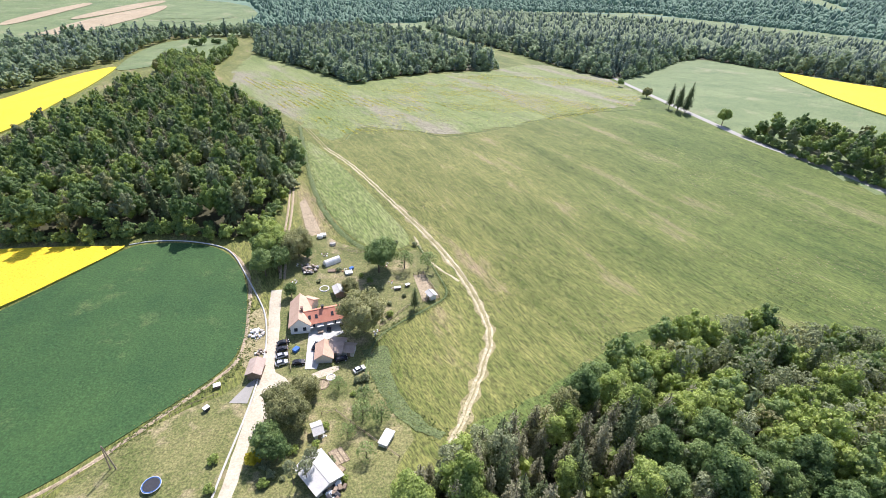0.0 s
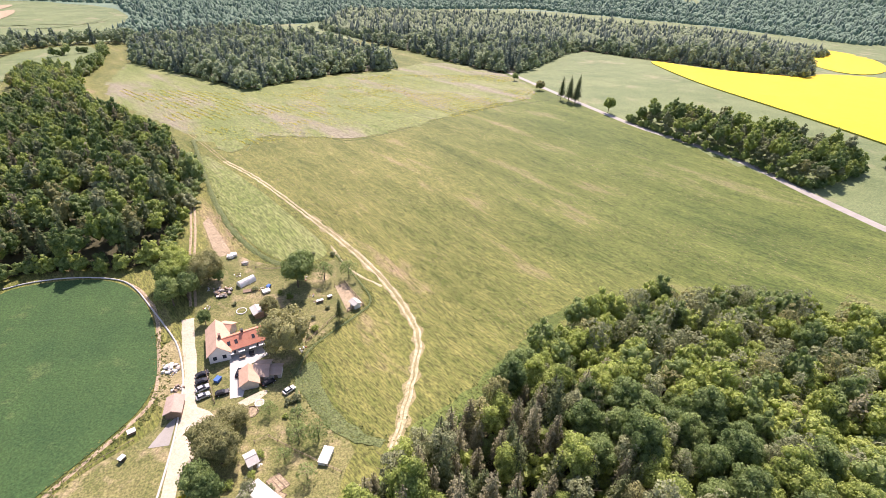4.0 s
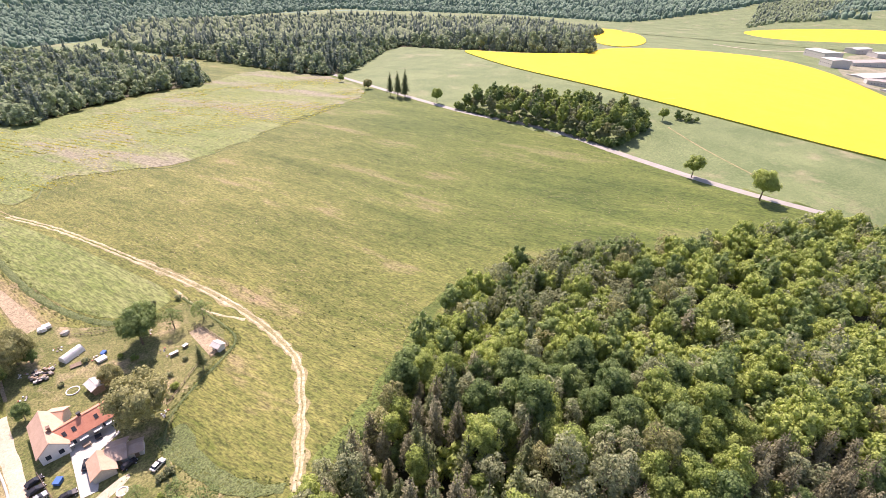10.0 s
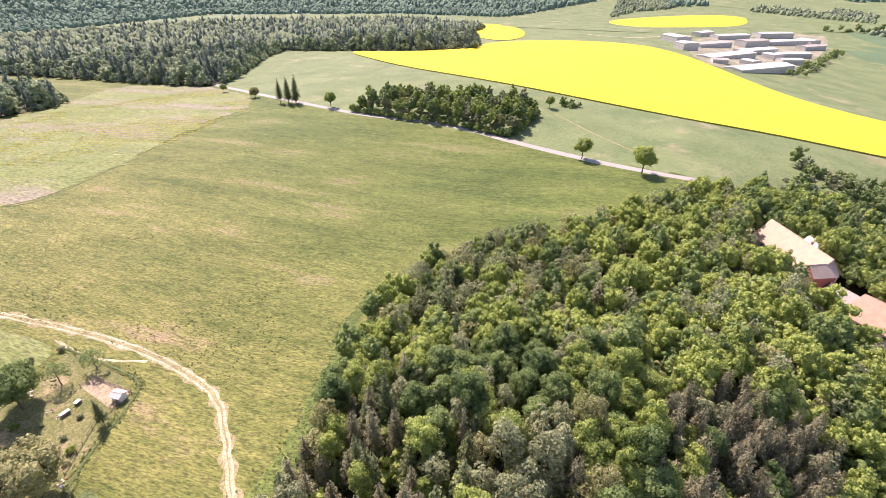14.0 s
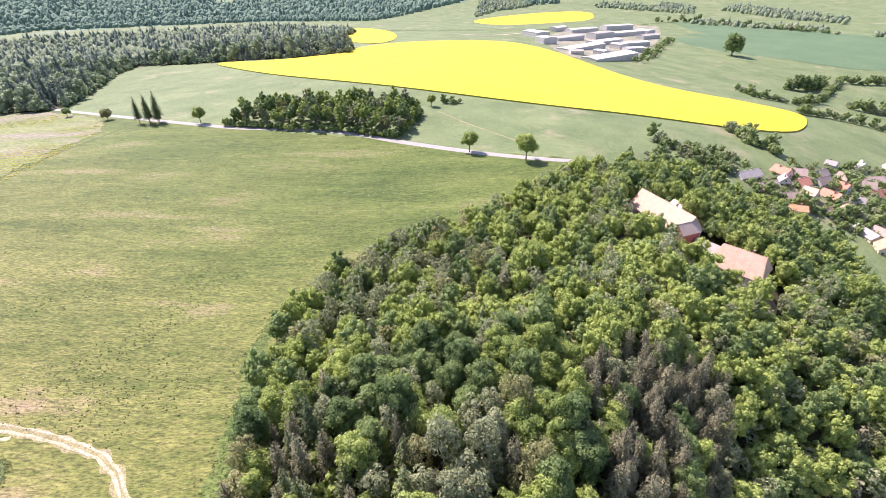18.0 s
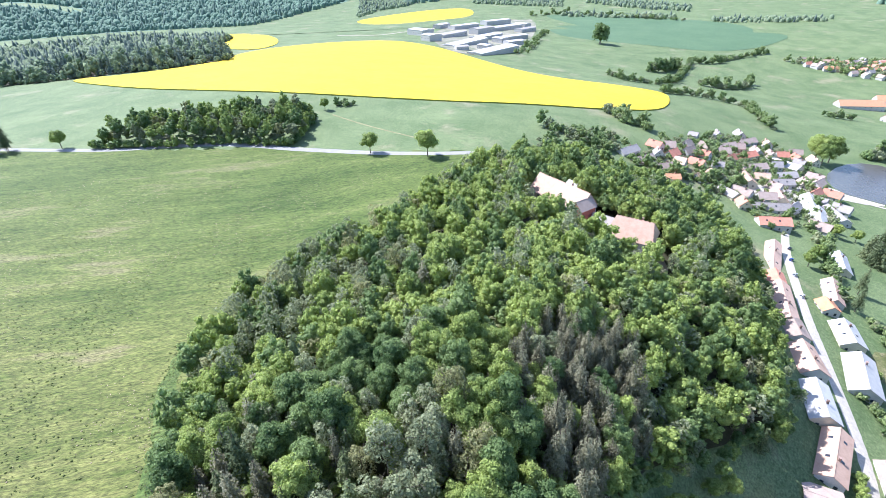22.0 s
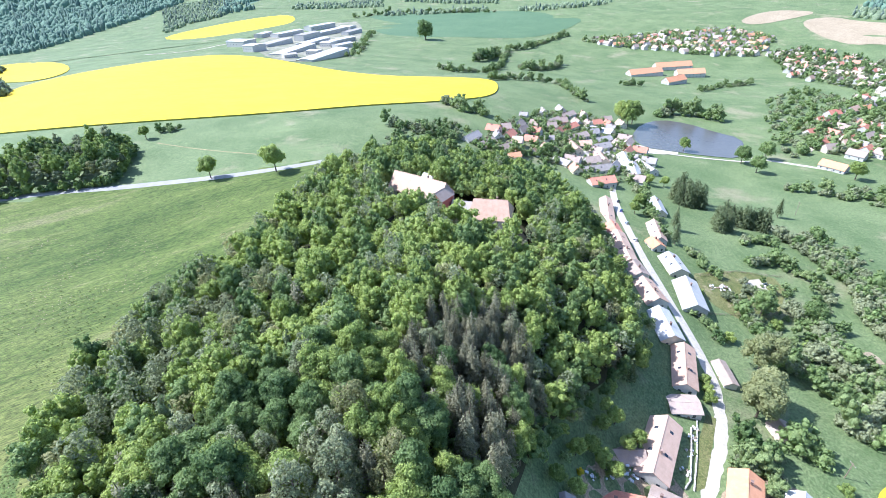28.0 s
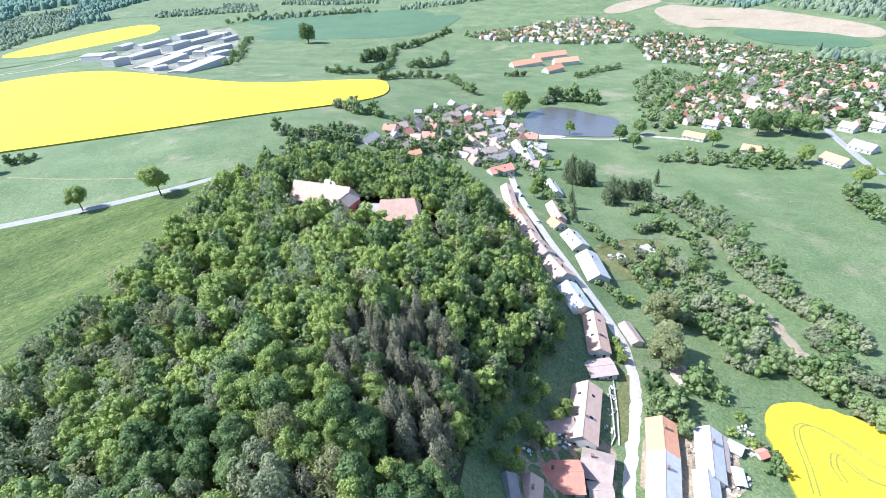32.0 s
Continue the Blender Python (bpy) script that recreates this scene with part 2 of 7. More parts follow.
STONE = material("rubble_stone", (0.36, 0.32, 0.27), (0.6, 0.56, 0.5), 0.8, 4.0, bump=0.03, vary=0.3)
BRICK = material("red_gable_cladding", (0.36, 0.10, 0.075), (0.50, 0.18, 0.13), 0.8, 5.0)
SOOTY = material("sooty_brick", (0.20, 0.13, 0.10), (0.40, 0.28, 0.22), 0.8, 5.0, vary=0.3)
PLANK = material("weathered_plank", (0.20, 0.145, 0.10), (0.36, 0.28, 0.21), 1.0, 8.0, stretch=(1, 4, 1), vary=0.3)
STEEL = material("painted_steel", (0.55, 0.56, 0.57), (0.72, 0.73, 0.73), 0.5, 4.0, rough=0.45)
CHARCOAL = material("charcoal_paint", (0.03, 0.03, 0.035), (0.06, 0.06, 0.065), 1.0, 6.0, rough=0.4)
GLASS = material("dark_window_glass", (0.03, 0.035, 0.045), (0.06, 0.07, 0.085), 1.0, 4.0, rough=0.08)
PAINTS = [material(n, d, l, 1.0, 6.0, rough=0.25, metal=0.2) for n, d, l in (
    ("silver_car_paint", (0.42, 0.43, 0.45), (0.5, 0.51, 0.53)), ("black_car_paint", (0.02, 0.02, 0.025), (0.04, 0.04, 0.045)),
    ("white_car_paint", (0.74, 0.74, 0.73), (0.8, 0.8, 0.79)), ("blue_car_paint", (0.03, 0.07, 0.22), (0.05, 0.1, 0.3)))]
RUBBER = material("tyre_rubber", (0.02, 0.02, 0.02), (0.04, 0.04, 0.04), 3.0, 12.0)
WHITE = material("white_paint", (0.74, 0.73, 0.70), (0.84, 0.83, 0.80), 0.8, 5.0, rough=0.5)
BLUE_CLOTH = material("blue_cloth", (0.05, 0.13, 0.36), (0.09, 0.2, 0.48), 1.0, 6.0)

# ---- shape of the land: broad mounds and hollows (x, y, radius, height) on a plain 60 m below the farm ----
HILLS_UPLAND = [(19, 104, 70, -1.1), (-13, 164, 80, 6.1), (-11, 71, 70, -5.0), (-45, 100, 70, -4.4), (-110, 100, 110, 22.8), (185, 552, 220, -0.5), (195, 459, 160, 7.1), (213, 373, 140, 3.8), (258, 152, 110, 1.4), (258, 113, 90, 1.7), (100, 230, 150, 23.0), (240, 260, 120, -9.5), (362, 226, 150, 29.0), (543, 497, 220, 26.6), (512, -55, 160, 24.8), (779, 202, 250, 9.5), (1142, 68, 350, -4.9), (54, 638, 250, 0.6), (507, -196, 110, -15.2), (449, -273, 110, 1.9), (886, -341, 250, -26.0), (467, -146, 100, -6.2)]
HILLS_RIDGE = [(356, -44, 100, 11.0), (242, -117, 70, 9.2), (188, -100, 60, 0.5), (158, -91, 60, -7.3), (109, -67, 55, -4.6), (96, -58, 55, -1.7), (195, 31, 60, 7.0), (180, -16, 60, 14.7), (66, 64, 60, 7.2), (94, 4, 60, 12.3), (125, 100, 70, 9.6), (72, -1, 40, 12.3), (-200, 300, 200, 34.8), (-100, 700, 300, 25.3), (60, -90, 60, -2.1), (150, -200, 100, 4.6), (330, -330, 150, -9.4), (300, -200, 110, -1.0), (900, 500, 350, 16.5), (0, 0, 60, 15.4), (150, 60, 60, -0.8), (800, -700, 300, -25.7)]
HILLS_VALLEY = [(500, 800, 350, 10.6), (220, 60, 60, 6.4), (300, 50, 80, 17.3), (700, 0, 200, 1.2), (290, 0, 70, -10.5), (230, -60, 60, 3.1), (130, -30, 50, 9.6), (-60, -40, 100, 28.6), (330, -100, 80, -11.4), (65, -53, 34, -2.1), (81, -63, 34, 4.7), (98, -74, 34, -1.6), (55, -95, 40, -4.7), (74, -93, 40, 4.8), (70, -27, 26, -10.0), (84, -26, 26, -2.7), (97, -53, 28, -5.8), (94, -36, 26, -3.8), (40, -35, 34, -14.7), (100, -120, 50, 4.4)]
HILLS = np.array(HILLS_UPLAND + HILLS_RIDGE + HILLS_VALLEY, float)
FAR_HILLS = np.array([(-600, 2600, 500, 40), (700, 3000, 700, 60), (2600, 2300, 800, 50), (3000, 400, 700, 30), (2600, -1500, 700, 45), (4300, 2700, 900, 150), (4200, 900, 700, 60)], float)


def land(x, y):
    """Height of the ground, for numbers or arrays."""
    x, y = np.asarray(x, float)[..., None], np.asarray(y, float)[..., None]
    height = 0.0
    for h in (HILLS, FAR_HILLS):
        height = height + (np.exp(-((x - h[:, 0]) ** 2 + (y - h[:, 1]) ** 2) / (2 * h[:, 2] ** 2)) * h[:, 3]).sum(-1)
    return height - 60.0


def low(x, y):
    return float(land(x, y))


# ---- mesh helpers ----
def mesh_of(name, verts, faces, mats, slots=None, smooth=False):
    me = bpy.data.meshes.new(name)
    me.from_pydata(verts, [], faces)
    for m in (mats if isinstance(mats, (list, tuple)) else [mats]):
        me.materials.append(m)
    if slots is not None:
        me.polygons.foreach_set("material_index", np.asarray(slots, np.int32))
    if smooth:
        me.polygons.foreach_set("use_smooth", np.ones(len(me.polygons), bool))
    me.update()
    return me


def part(name, bm, mat, parent=None, label=""):
    """Link a bmesh or mesh as one object, under a parent."""
    if isinstance(bm, bpy.types.Mesh):
        me = bm
    else:
        me = bpy.data.meshes.new(name)
        bm.to_mesh(me)
        bm.free()
        me.materials.append(mat)
    ob = new(name, me)
    ob.parent = parent
    return tagged(ob, label)


def empty(name, x, y, z, turn=0.0):
    ob = new(name)
    ob.empty_display_size = 0.5
    ob.matrix_world = pose(x, y, z, 0, 0, turn)
    return ob


def box(bm, x0, y0, z0, x1, y1, z1, bevel=0.0):
    made = bmesh.ops.create_cube(bm, size=1.0, matrix=Matrix.LocRotScale(((x0 + x1) / 2, (y0 + y1) / 2, (z0 + z1) / 2), None, (x1 - x0, y1 - y0, z1 - z0)))
    if bevel:
        bmesh.ops.bevel(bm, geom=list({e for v in made["verts"] for e in v.link_edges}), offset=bevel, segments=2, affect="EDGES", profile=0.5)
    return bm


def boxed(*a, bevel=0.0):
    return box(bmesh.new(), *a, bevel=bevel)


def tube(bm, a, b, r0, r1=None, sides=8):
    a, b = Vector(a), Vector(b)
    turn = (b - a).to_track_quat("Z", "Y").to_matrix().to_4x4()
    bmesh.ops.create_cone(bm, cap_ends=True, segments=sides, radius1=r0, radius2=r0 if r1 is None else r1, depth=(b - a).length,
                          matrix=Matrix.Translation((a + b) / 2) @ turn)
    return bm


def inside(px, py, poly):
    """Which of the points lie in the polygon."""
    px, py = np.asarray(px, float), np.asarray(py, float)
    hit = np.zeros(px.shape, bool)
    for (x0, y0), (x1, y1) in zip(poly, poly[1:] + poly[:1]):
        cross = ((y0 > py) != (y1 > py)) & (px < (x1 - x0) * (py - y0) / ((y1 - y0) or 1e-9) + x0)
        hit ^= cross
    return hit


def rounded(poly, closed=True, times=2):
    """Cut the corners of an outline or a line."""
    for _ in range(times):
        out = [] if closed else [poly[0]]
        for a, b in zip(poly, poly[1:] + (poly[:1] if closed else [])):
            out += [(a[0] * 0.75 + b[0] * 0.25, a[1] * 0.75 + b[1] * 0.25), (a[0] * 0.25 + b[0] * 0.75, a[1] * 0.25 + b[1] * 0.75)]
        poly = out if closed else out + [poly[-1]]
    return poly


from mathutils import geometry as plane


def sheet(name, poly, mat, lift, label, step=8.0, skirt=None, ragged=0.0, category="field", smooth_corners=2):
    """A patch of ground cover that follows the land; skirt: material of its standing edge."""
    poly = rounded(list(poly), True, smooth_corners)
    dense = []
    for a, b in zip(poly, poly[1:] + poly[:1]):
        n = max(1, int(math.dist(a, b) / step))
        dense += [(a[0] + (b[0] - a[0]) * i / n, a[1] + (b[1] - a[1]) * i / n) for i in range(n)]
    if ragged:
        dense = [(x + ragged * noise.noise((x * 0.3, y * 0.3, 1.7)) * 2, y + ragged * noise.noise((x * 0.3, y * 0.3, 9.1)) * 2) for x, y in dense]
    xs, ys = [p[0] for p in dense], [p[1] for p in dense]
    gx, gy = np.meshgrid(np.arange(min(xs) + step / 2, max(xs), step), np.arange(min(ys) + step / 2, max(ys), step))
    keep = inside(gx, gy, dense)
    pts = [Vector(p) for p in dense] + [Vector((x, y)) for x, y in zip(gx[keep], gy[keep])]
    n = len(dense)
    vs, _, fs, *_ = plane.delaunay_2d_cdt(pts, [], [list(range(n))], 1, 1e-4)
    z = land([v.x for v in vs], [v.y for v in vs]) + lift
    verts = [(v.x, v.y, h) for v, h in zip(vs, z)]
    faces = [list(f) for f in fs]
    slots = [0] * len(faces)
    if skirt:
        start = len(verts)
        for x, y in dense:
            h = low(x, y)
            verts += [(x, y, h + lift), (x, y, h - 0.2)]
        for i in range(n):
            j = (i + 1) % n
            faces.append([start + 2 * i, start + 2 * i + 1, start + 2 * j + 1, start + 2 * j])
            slots.append(1)
    ob = new(name, mesh_of(name, verts, faces, [mat, skirt] if skirt else mat, slots, False))
    return tagged(ob, label, category, kind="structure")


def ribbon(name, line, width, mat, lift, label, category="path", ragged=0.0, crown=0.0, step=4.0, kind="structure"):
    """A strip of even width along a line, lying on the land."""
    line = rounded(list(line), False, 2)
    dense = []
    for a, b in zip(line, line[1:]):
        n = max(1, int(math.dist(a, b) / step))
        dense += [(a[0] + (b[0] - a[0]) * i / n, a[1] + (b[1] - a[1]) * i / n) for i in range(n)]
    dense.append(line[-1])
    verts, faces = [], []
    for i, (x, y) in enumerate(dense):
        a, b = dense[max(i - 1, 0)], dense[min(i + 1, len(dense) - 1)]
        d = Vector((b[0] - a[0], b[1] - a[1])).normalized()
        for k in range(5):
            s = (k / 4 - 0.5) * width * (1 + ragged * noise.noise((x * 0.25, y * 0.25, 3.0 + (k > 2))))
            px, py = x - d.y * s, y + d.x * s
            edge = -0.25 if k in (0, 4) else 0.0
            verts.append((px, py, low(px, py) + lift + edge * min(1, lift * 4) + crown * (1 - abs(k - 2) / 2)))
    for i in range(len(dense) - 1):
        for k in range(4):
            a = i * 5 + k
            faces.append((a, a + 1, a + 6, a + 5))
    return tagged(new(name, mesh_of(name, verts, faces, mat, None, True)), label, category, kind=kind)


# ---- the ground, one sheet to the horizon ----
def steps(a, b, fine_step, far):
    inner = list(np.arange(a, b + 0.1, fine_step))
    out, s = [], fine_step
    v = b
    while v < far:
        s *= 1.22
        v += s
        out.append(v)
    back, s, v = [], fine_step, a
    while v > -far:
        s *= 1.22
        v -= s
        back.append(v)
    return np.array(back[::-1] + inner + out)


gx, gy = steps(-260, 560, 6.0, 6000), steps(-360, 640, 6.0, 6000)
mx, my = np.meshgrid(gx, gy)
mz = land(mx, my)
nx, ny = len(gx), len(gy)
ground_verts = np.stack([mx, my, mz], -1).reshape(-1, 3).tolist()
corner = (np.arange(ny - 1)[:, None] * nx + np.arange(nx - 1)[None, :]).ravel()
ground_faces = np.stack([corner, corner + 1, corner + nx + 1, corner + nx], 1)
centre = ground_faces.mean(1)
fx, fy = np.array(ground_verts)[ground_faces].mean(1)[:, :2].T
UPLAND = [(-700, 900), (-700, 40), (-40, -30), (40, 20), (140, 40), (240, 70), (275, 88), (262, 140), (256, 230), (220, 330), (200, 450), (190, 580), (150, 700), (60, 900)]
upland = inside(fx, fy, UPLAND)
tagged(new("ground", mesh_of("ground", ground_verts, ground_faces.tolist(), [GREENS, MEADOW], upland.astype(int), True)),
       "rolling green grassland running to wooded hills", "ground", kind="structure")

# ---- fields, roads and tracks ----
sheet("crop_field", [(-190, 60), (-162, 83), (-137, 110), (-130, 121), (-117, 145), (-112, 148), (-97, 149.8), (-82, 147.2), (-71, 137), (-64, 124), (-60, 112), (-56.8, 102), (-57, 93), (-60, 86), (-66.5, 76), (-73.6, 65.5), (-82, 54.3), (-106, 36)],
      CROP, 0.18, "dark green young crop field beside the farm track", 6, TALL_GRASS)
sheet("rapeseed_field", [(-250, 150), (-168, 147), (-121, 145.5), (-116, 146.5), (-129, 124.5), (-138, 111.5), (-166, 85)], RAPE, 0.7, "bright yellow rapeseed field in bloom below the wood", 6, RAPE_STALK)
sheet("rapeseed_field", [(-420, 300), (-390, 405), (-418, 516), (-404, 594), (-381, 546), (-335, 436), (-317, 370), (-305, 337), (-299, 300), (-319, 242)], RAPE, 1.2, "bright yellow rapeseed field behind the wood", 10, RAPE_STALK)
sheet("rapeseed_field", [(433, 699), (457, 576), (545, 513), (612, 562), (833, 545), (942, 465), (875, 352), (748, 219), (668, 127), (646, 69), (664, 1), (670, -47), (593, -47), (532, -32), (475, 14), (441, 57), (406, 121), (394, 168), (380, 279), (375, 425), (388, 534)],
      RAPE, 1.2, "wide bright yellow rapeseed field on the slope beyond the road", 10, RAPE_STALK)
sheet("rapeseed_field", [(1027, 1054), (1125, 958), (1000, 774), (700, 564), (660, 610)], RAPE, 0.9, "small yellow rapeseed field at the wood's edge", 20, RAPE_STALK)
sheet("rapeseed_field", [(1444, 852), (1777, 762), (1928, 599), (1670, 499), (1520, 576), (1338, 696)], RAPE, 1.0, "far yellow rapeseed field past the works", 25, RAPE_STALK)
sheet("rapeseed_field", [(82.8, -111.6), (87.2, -120.9), (85.1, -130.7), (77.4, -142.0), (70.2, -148.0), (54.4, -160.1), (20.1, -150.6), (20.2, -101.2), (38.4, -87.0), (58.7, -98.8), (70.0, -102.7)], RAPE, 0.9, "yellow rapeseed field in bloom behind the street", 3, RAPE_STALK, ragged=0.5)
sheet("fallow_field", [(-217, 461), (-282, 721), (-211, 606), (-89, 457), (-54, 524), (39, 589), (116, 689), (190, 587), (183, 439), (106, 401), (33, 321), (-11, 297), (-52, 315), (-64, 289), (-68, 265), (-93, 302), (-148, 368)],
      FALLOW, 0.16, "patchy straw-coloured fallow with yellow weeds", 5, ragged=3.5)
ribbon("road", [(190, 640), (191, 570), (197, 483), (203, 420), (211, 372), (220, 333), (234, 306), (249, 274), (256, 244), (257, 212), (259, 189), (260, 162), (260, 143), (262, 122), (265, 104), (272, 87), (284, 60), (300, 20)],
       6.2, ASPHALT, 0.12, "pale grey asphalt country road", "road")
ribbon("street", [(46.5, -38.3), (73.7, -57.0), (87.5, -66.4), (98.5, -74.2), (118.4, -81.8), (132.1, -83.6), (149.0, -84.2), (173, -84), (209, -84), (267, -91), (331, -107), (390, -127), (425, -147), (446, -170), (450, -213), (424, -267), (380, -320)],
       4.6, STREET, 0.14, "sunlit pale village street", "road", ragged=0.03, step=2.0)
TRACK = [(-135, 362), (-113, 331), (-94, 302), (-70, 258), (-51.5, 234), (-36, 210), (-22, 189), (-3.3, 162.6), (8, 142), (14.5, 123.5), (16.6, 109.6), (12.6, 94.7), (7.6, 78), (4.5, 70)]
ribbon("track_verge", TRACK[6:], 3.2, DRY, 0.05, "trodden dry grass along the meadow track", "track", ragged=1.3, step=1.5)
for off, wide in ((-0.75, 0.95), (0.75, 0.85)):
    ribbon("wheel_track", [(x + off, y + off * 0.6) for x, y in TRACK[:4]], 0.5, DRY, 0.12, "faint grassy rut at the head of the meadow track", "track", ragged=1.3, step=1.2)
    ribbon("wheel_track", [(x + off, y + off * 0.6) for x, y in TRACK[3:]], wide, RUT, 0.12, "pale rut worn through the hay meadow", "track", ragged=1.3, step=1.2)
ribbon("wheel_track", [(6.5, 139.0), (-4.0, 148.0), (-9.0, 157.5), (-12.0, 166.0)], 0.8, RUT, 0.09, "faint rut branching towards the garden plot", "track", ragged=1.4, step=1.2)
ribbon("farm_lane", [(-55.0, 126), (-52.8, 118), (-50.3, 109), (-47.8, 99), (-46.0, 90), (-45, 80), (-44, 70), (-43, 62), (-42, 54), (-41, 30)], 3.9, GRAVEL, 0.12, "pale gravel lane past the farmhouse", "road", ragged=0.2, step=2.0)
for off in (-0.8, 0.8):
    ribbon("wheel_track", [(-55 + off, 132), (-61 + off, 154), (-65 + off, 175), (-73 + off, 205)], 0.9, DIRT, 0.09, "bare rut of the lane along the wood", "track", ragged=0.4, step=2.0)
sheet("pond", [(472.2, -168.8), (527.1, -198.0), (553.1, -230.1), (539.8, -257.6), (508.9, -271.7), (483.9, -287.8), (446.2, -271.7), (419.2, -252.9), (427.1, -223.1), (436.4, -193.7), (438.9, -170.4)], WATER, 0.5, "calm dark village pond", 10, GREENS, category="pond", smooth_corners=1)
ribbon("pond_dam", [(431.5, -151.5), (426.3, -189.2), (419.3, -219.1), (411.1, -251.3), (407.7, -267.7)], 3.0, STREET, 0.6, "pale path along the pond dam", "path", ragged=0.1)


# ---- trees ----
rng = np.random.default_rng(7)


def ball(level):
    bm = bmesh.new()
    bmesh.ops.create_icosphere(bm, subdivisions=level, radius=1.0)
    v = np.array([p.co[:] for p in bm.verts])
    f = np.array([[p.index for p in q.verts] for q in bm.faces])
    bm.free()
    return v, f


BALLS = {1: ball(1)}


def cards(centres, normals, size, r, loose=0.55):
    """Small four-cornered leaf sprays, roughly facing the way given."""
    n = len(centres)
    tilt = normals + r.normal(0, loose, (n, 3))
    tilt /= np.linalg.norm(tilt, axis=1)[:, None] + 1e-9
    side = np.cross(tilt, r.normal(0, 1, (n, 3)))
    side /= np.linalg.norm(side, axis=1)[:, None] + 1e-9
    up = np.cross(tilt, side)
    s = (size * r.uniform(0.6, 1.4, n))[:, None]
    quad = np.stack([centres - side * s, centres - up * s * 0.75, centres + side * s, centres + up * s * 0.75], 1)
    return quad.reshape(-1, 3), np.arange(4 * n).reshape(-1, 4)


def broad_crown(r, radius, height, lumps, per_lump, size, level=1, dense=True):
    """A leafy crown standing on z = 0: a dome of uneven lumps round a dark heart, each covered in leaf sprays. Returns vertices and faces (three- and four-cornered)."""
    vs, tris, quads = [], [], []
    base, count = BALLS[level], 0
    spread, mid = radius * 0.66, height * 0.47

    def heart(c, q):
        nonlocal count
        v = base[0] * q * (1 + r.normal(0, 0.10, (len(base[0]), 1))) + c
        vs.append(v)
        tris.append(base[1] + count)
        count += len(v)

    if dense:
        heart(np.array([0, 0, mid * 0.95]), np.array([radius * 0.6, radius * 0.6, height * 0.34]))
    turn, lean = r.uniform(0, 6.28), r.normal(0, 0.10, 2) * radius
    for i in range(lumps):
        up = 1.0 - 1.5 * (i + 0.5) / lumps
        a, ring = turn + i * 2.39996 + r.normal(0, 0.25), math.sqrt(max(0.0, 1 - up * up))
        d = np.array([ring * math.cos(a), ring * math.sin(a), up])
        k = r.uniform(0.62, 1.22)
        c = d * np.array([spread, spread, height * 0.37]) * k + np.array([lean[0] * up, lean[1] * up, mid])
        q = radius * r.uniform(0.26, 0.44)
        if dense:
            heart(c, q * 0.76)
        n = r.normal(0, 1, (per_lump, 3)) + d * 0.75 + np.array([0, 0, 0.35])
        n /= np.linalg.norm(n, axis=1)[:, None]
        v, f = cards(c + n * q * r.uniform(0.82, 1.12, (per_lump, 1)), n, size, r, 0.42)
        vs.append(v)
        quads.append(f + count)
        count += len(v)
    return np.concatenate(vs), (np.concatenate(tris) if tris else np.zeros((0, 3), int)), np.concatenate(quads)


def cone_crown(r, radius, height, sprays, size, power=0.75):
    """A conifer's crown on z = 0: an uneven dark core with many hanging sprays round it, in ragged tiers."""
    sides, rings = 7, 4
    core = []
    for k in range(rings):
        u = k / rings
        for j in range(sides):
            q, a = radius * 0.42 * (1 - u) ** power * r.uniform(0.7, 1.2), 2 * math.pi * (j + 0.5 * (k % 2)) / sides
            core.append((q * math.cos(a), q * math.sin(a), height * (0.04 + 0.84 * u)))
    core.append((0, 0, height * 0.86))
    quads = [(k * sides + j, k * sides + (j + 1) % sides, (k + 1) * sides + (j + 1) % sides, (k + 1) * sides + j) for k in range(rings - 1) for j in range(sides)]
    tris = [((rings - 1) * sides + j, (rings - 1) * sides + (j + 1) % sides, rings * sides) for j in range(sides)]
    u = 1 - np.sqrt(r.uniform(0, 1, sprays))
    a = r.uniform(0, 2 * math.pi, sprays)
    bough = 0.72 + 0.28 * np.sin(a * 5 + np.floor(u * 9) * 2.3)
    q = radius * (1 - u) ** power * bough * r.uniform(0.72, 1.1, sprays) + 0.08
    centres = np.stack([q * np.cos(a), q * np.sin(a), height * (0.02 + 0.97 * u) - 0.25 * q], 1)
    normals = np.stack([np.cos(a) * 0.6, np.sin(a) * 0.6, np.full(sprays, 0.75)], 1)
    v, f = cards(centres, normals, size, r)
    return np.concatenate([np.array(core), v]), np.array(tris), np.concatenate([np.array(quads), f + len(core)])


def crown_mesh(name, made, mat):
    v, t, q = made
    return mesh_of(name, v.tolist(), t.tolist() + q.tolist(), mat)


def trunk_mesh(height, r0, limbs, r):
    bm = tube(bmesh.new(), (0, 0, -0.6), (0, 0, height), r0, r0 * 0.35, 7)
    for i in range(limbs):
        a, z = r.uniform(0, 6.28), height * r.uniform(0.45, 0.85)
        tube(bm, (0, 0, z), (math.cos(a) * height * 0.22, math.sin(a) * height * 0.22, z + height * 0.2), r0 * 0.35, r0 * 0.12, 5)
    me = bpy.data.meshes.new("trunk")
    bm.to_mesh(me)
    bm.free()
    me.materials.append(BARK)
    return me


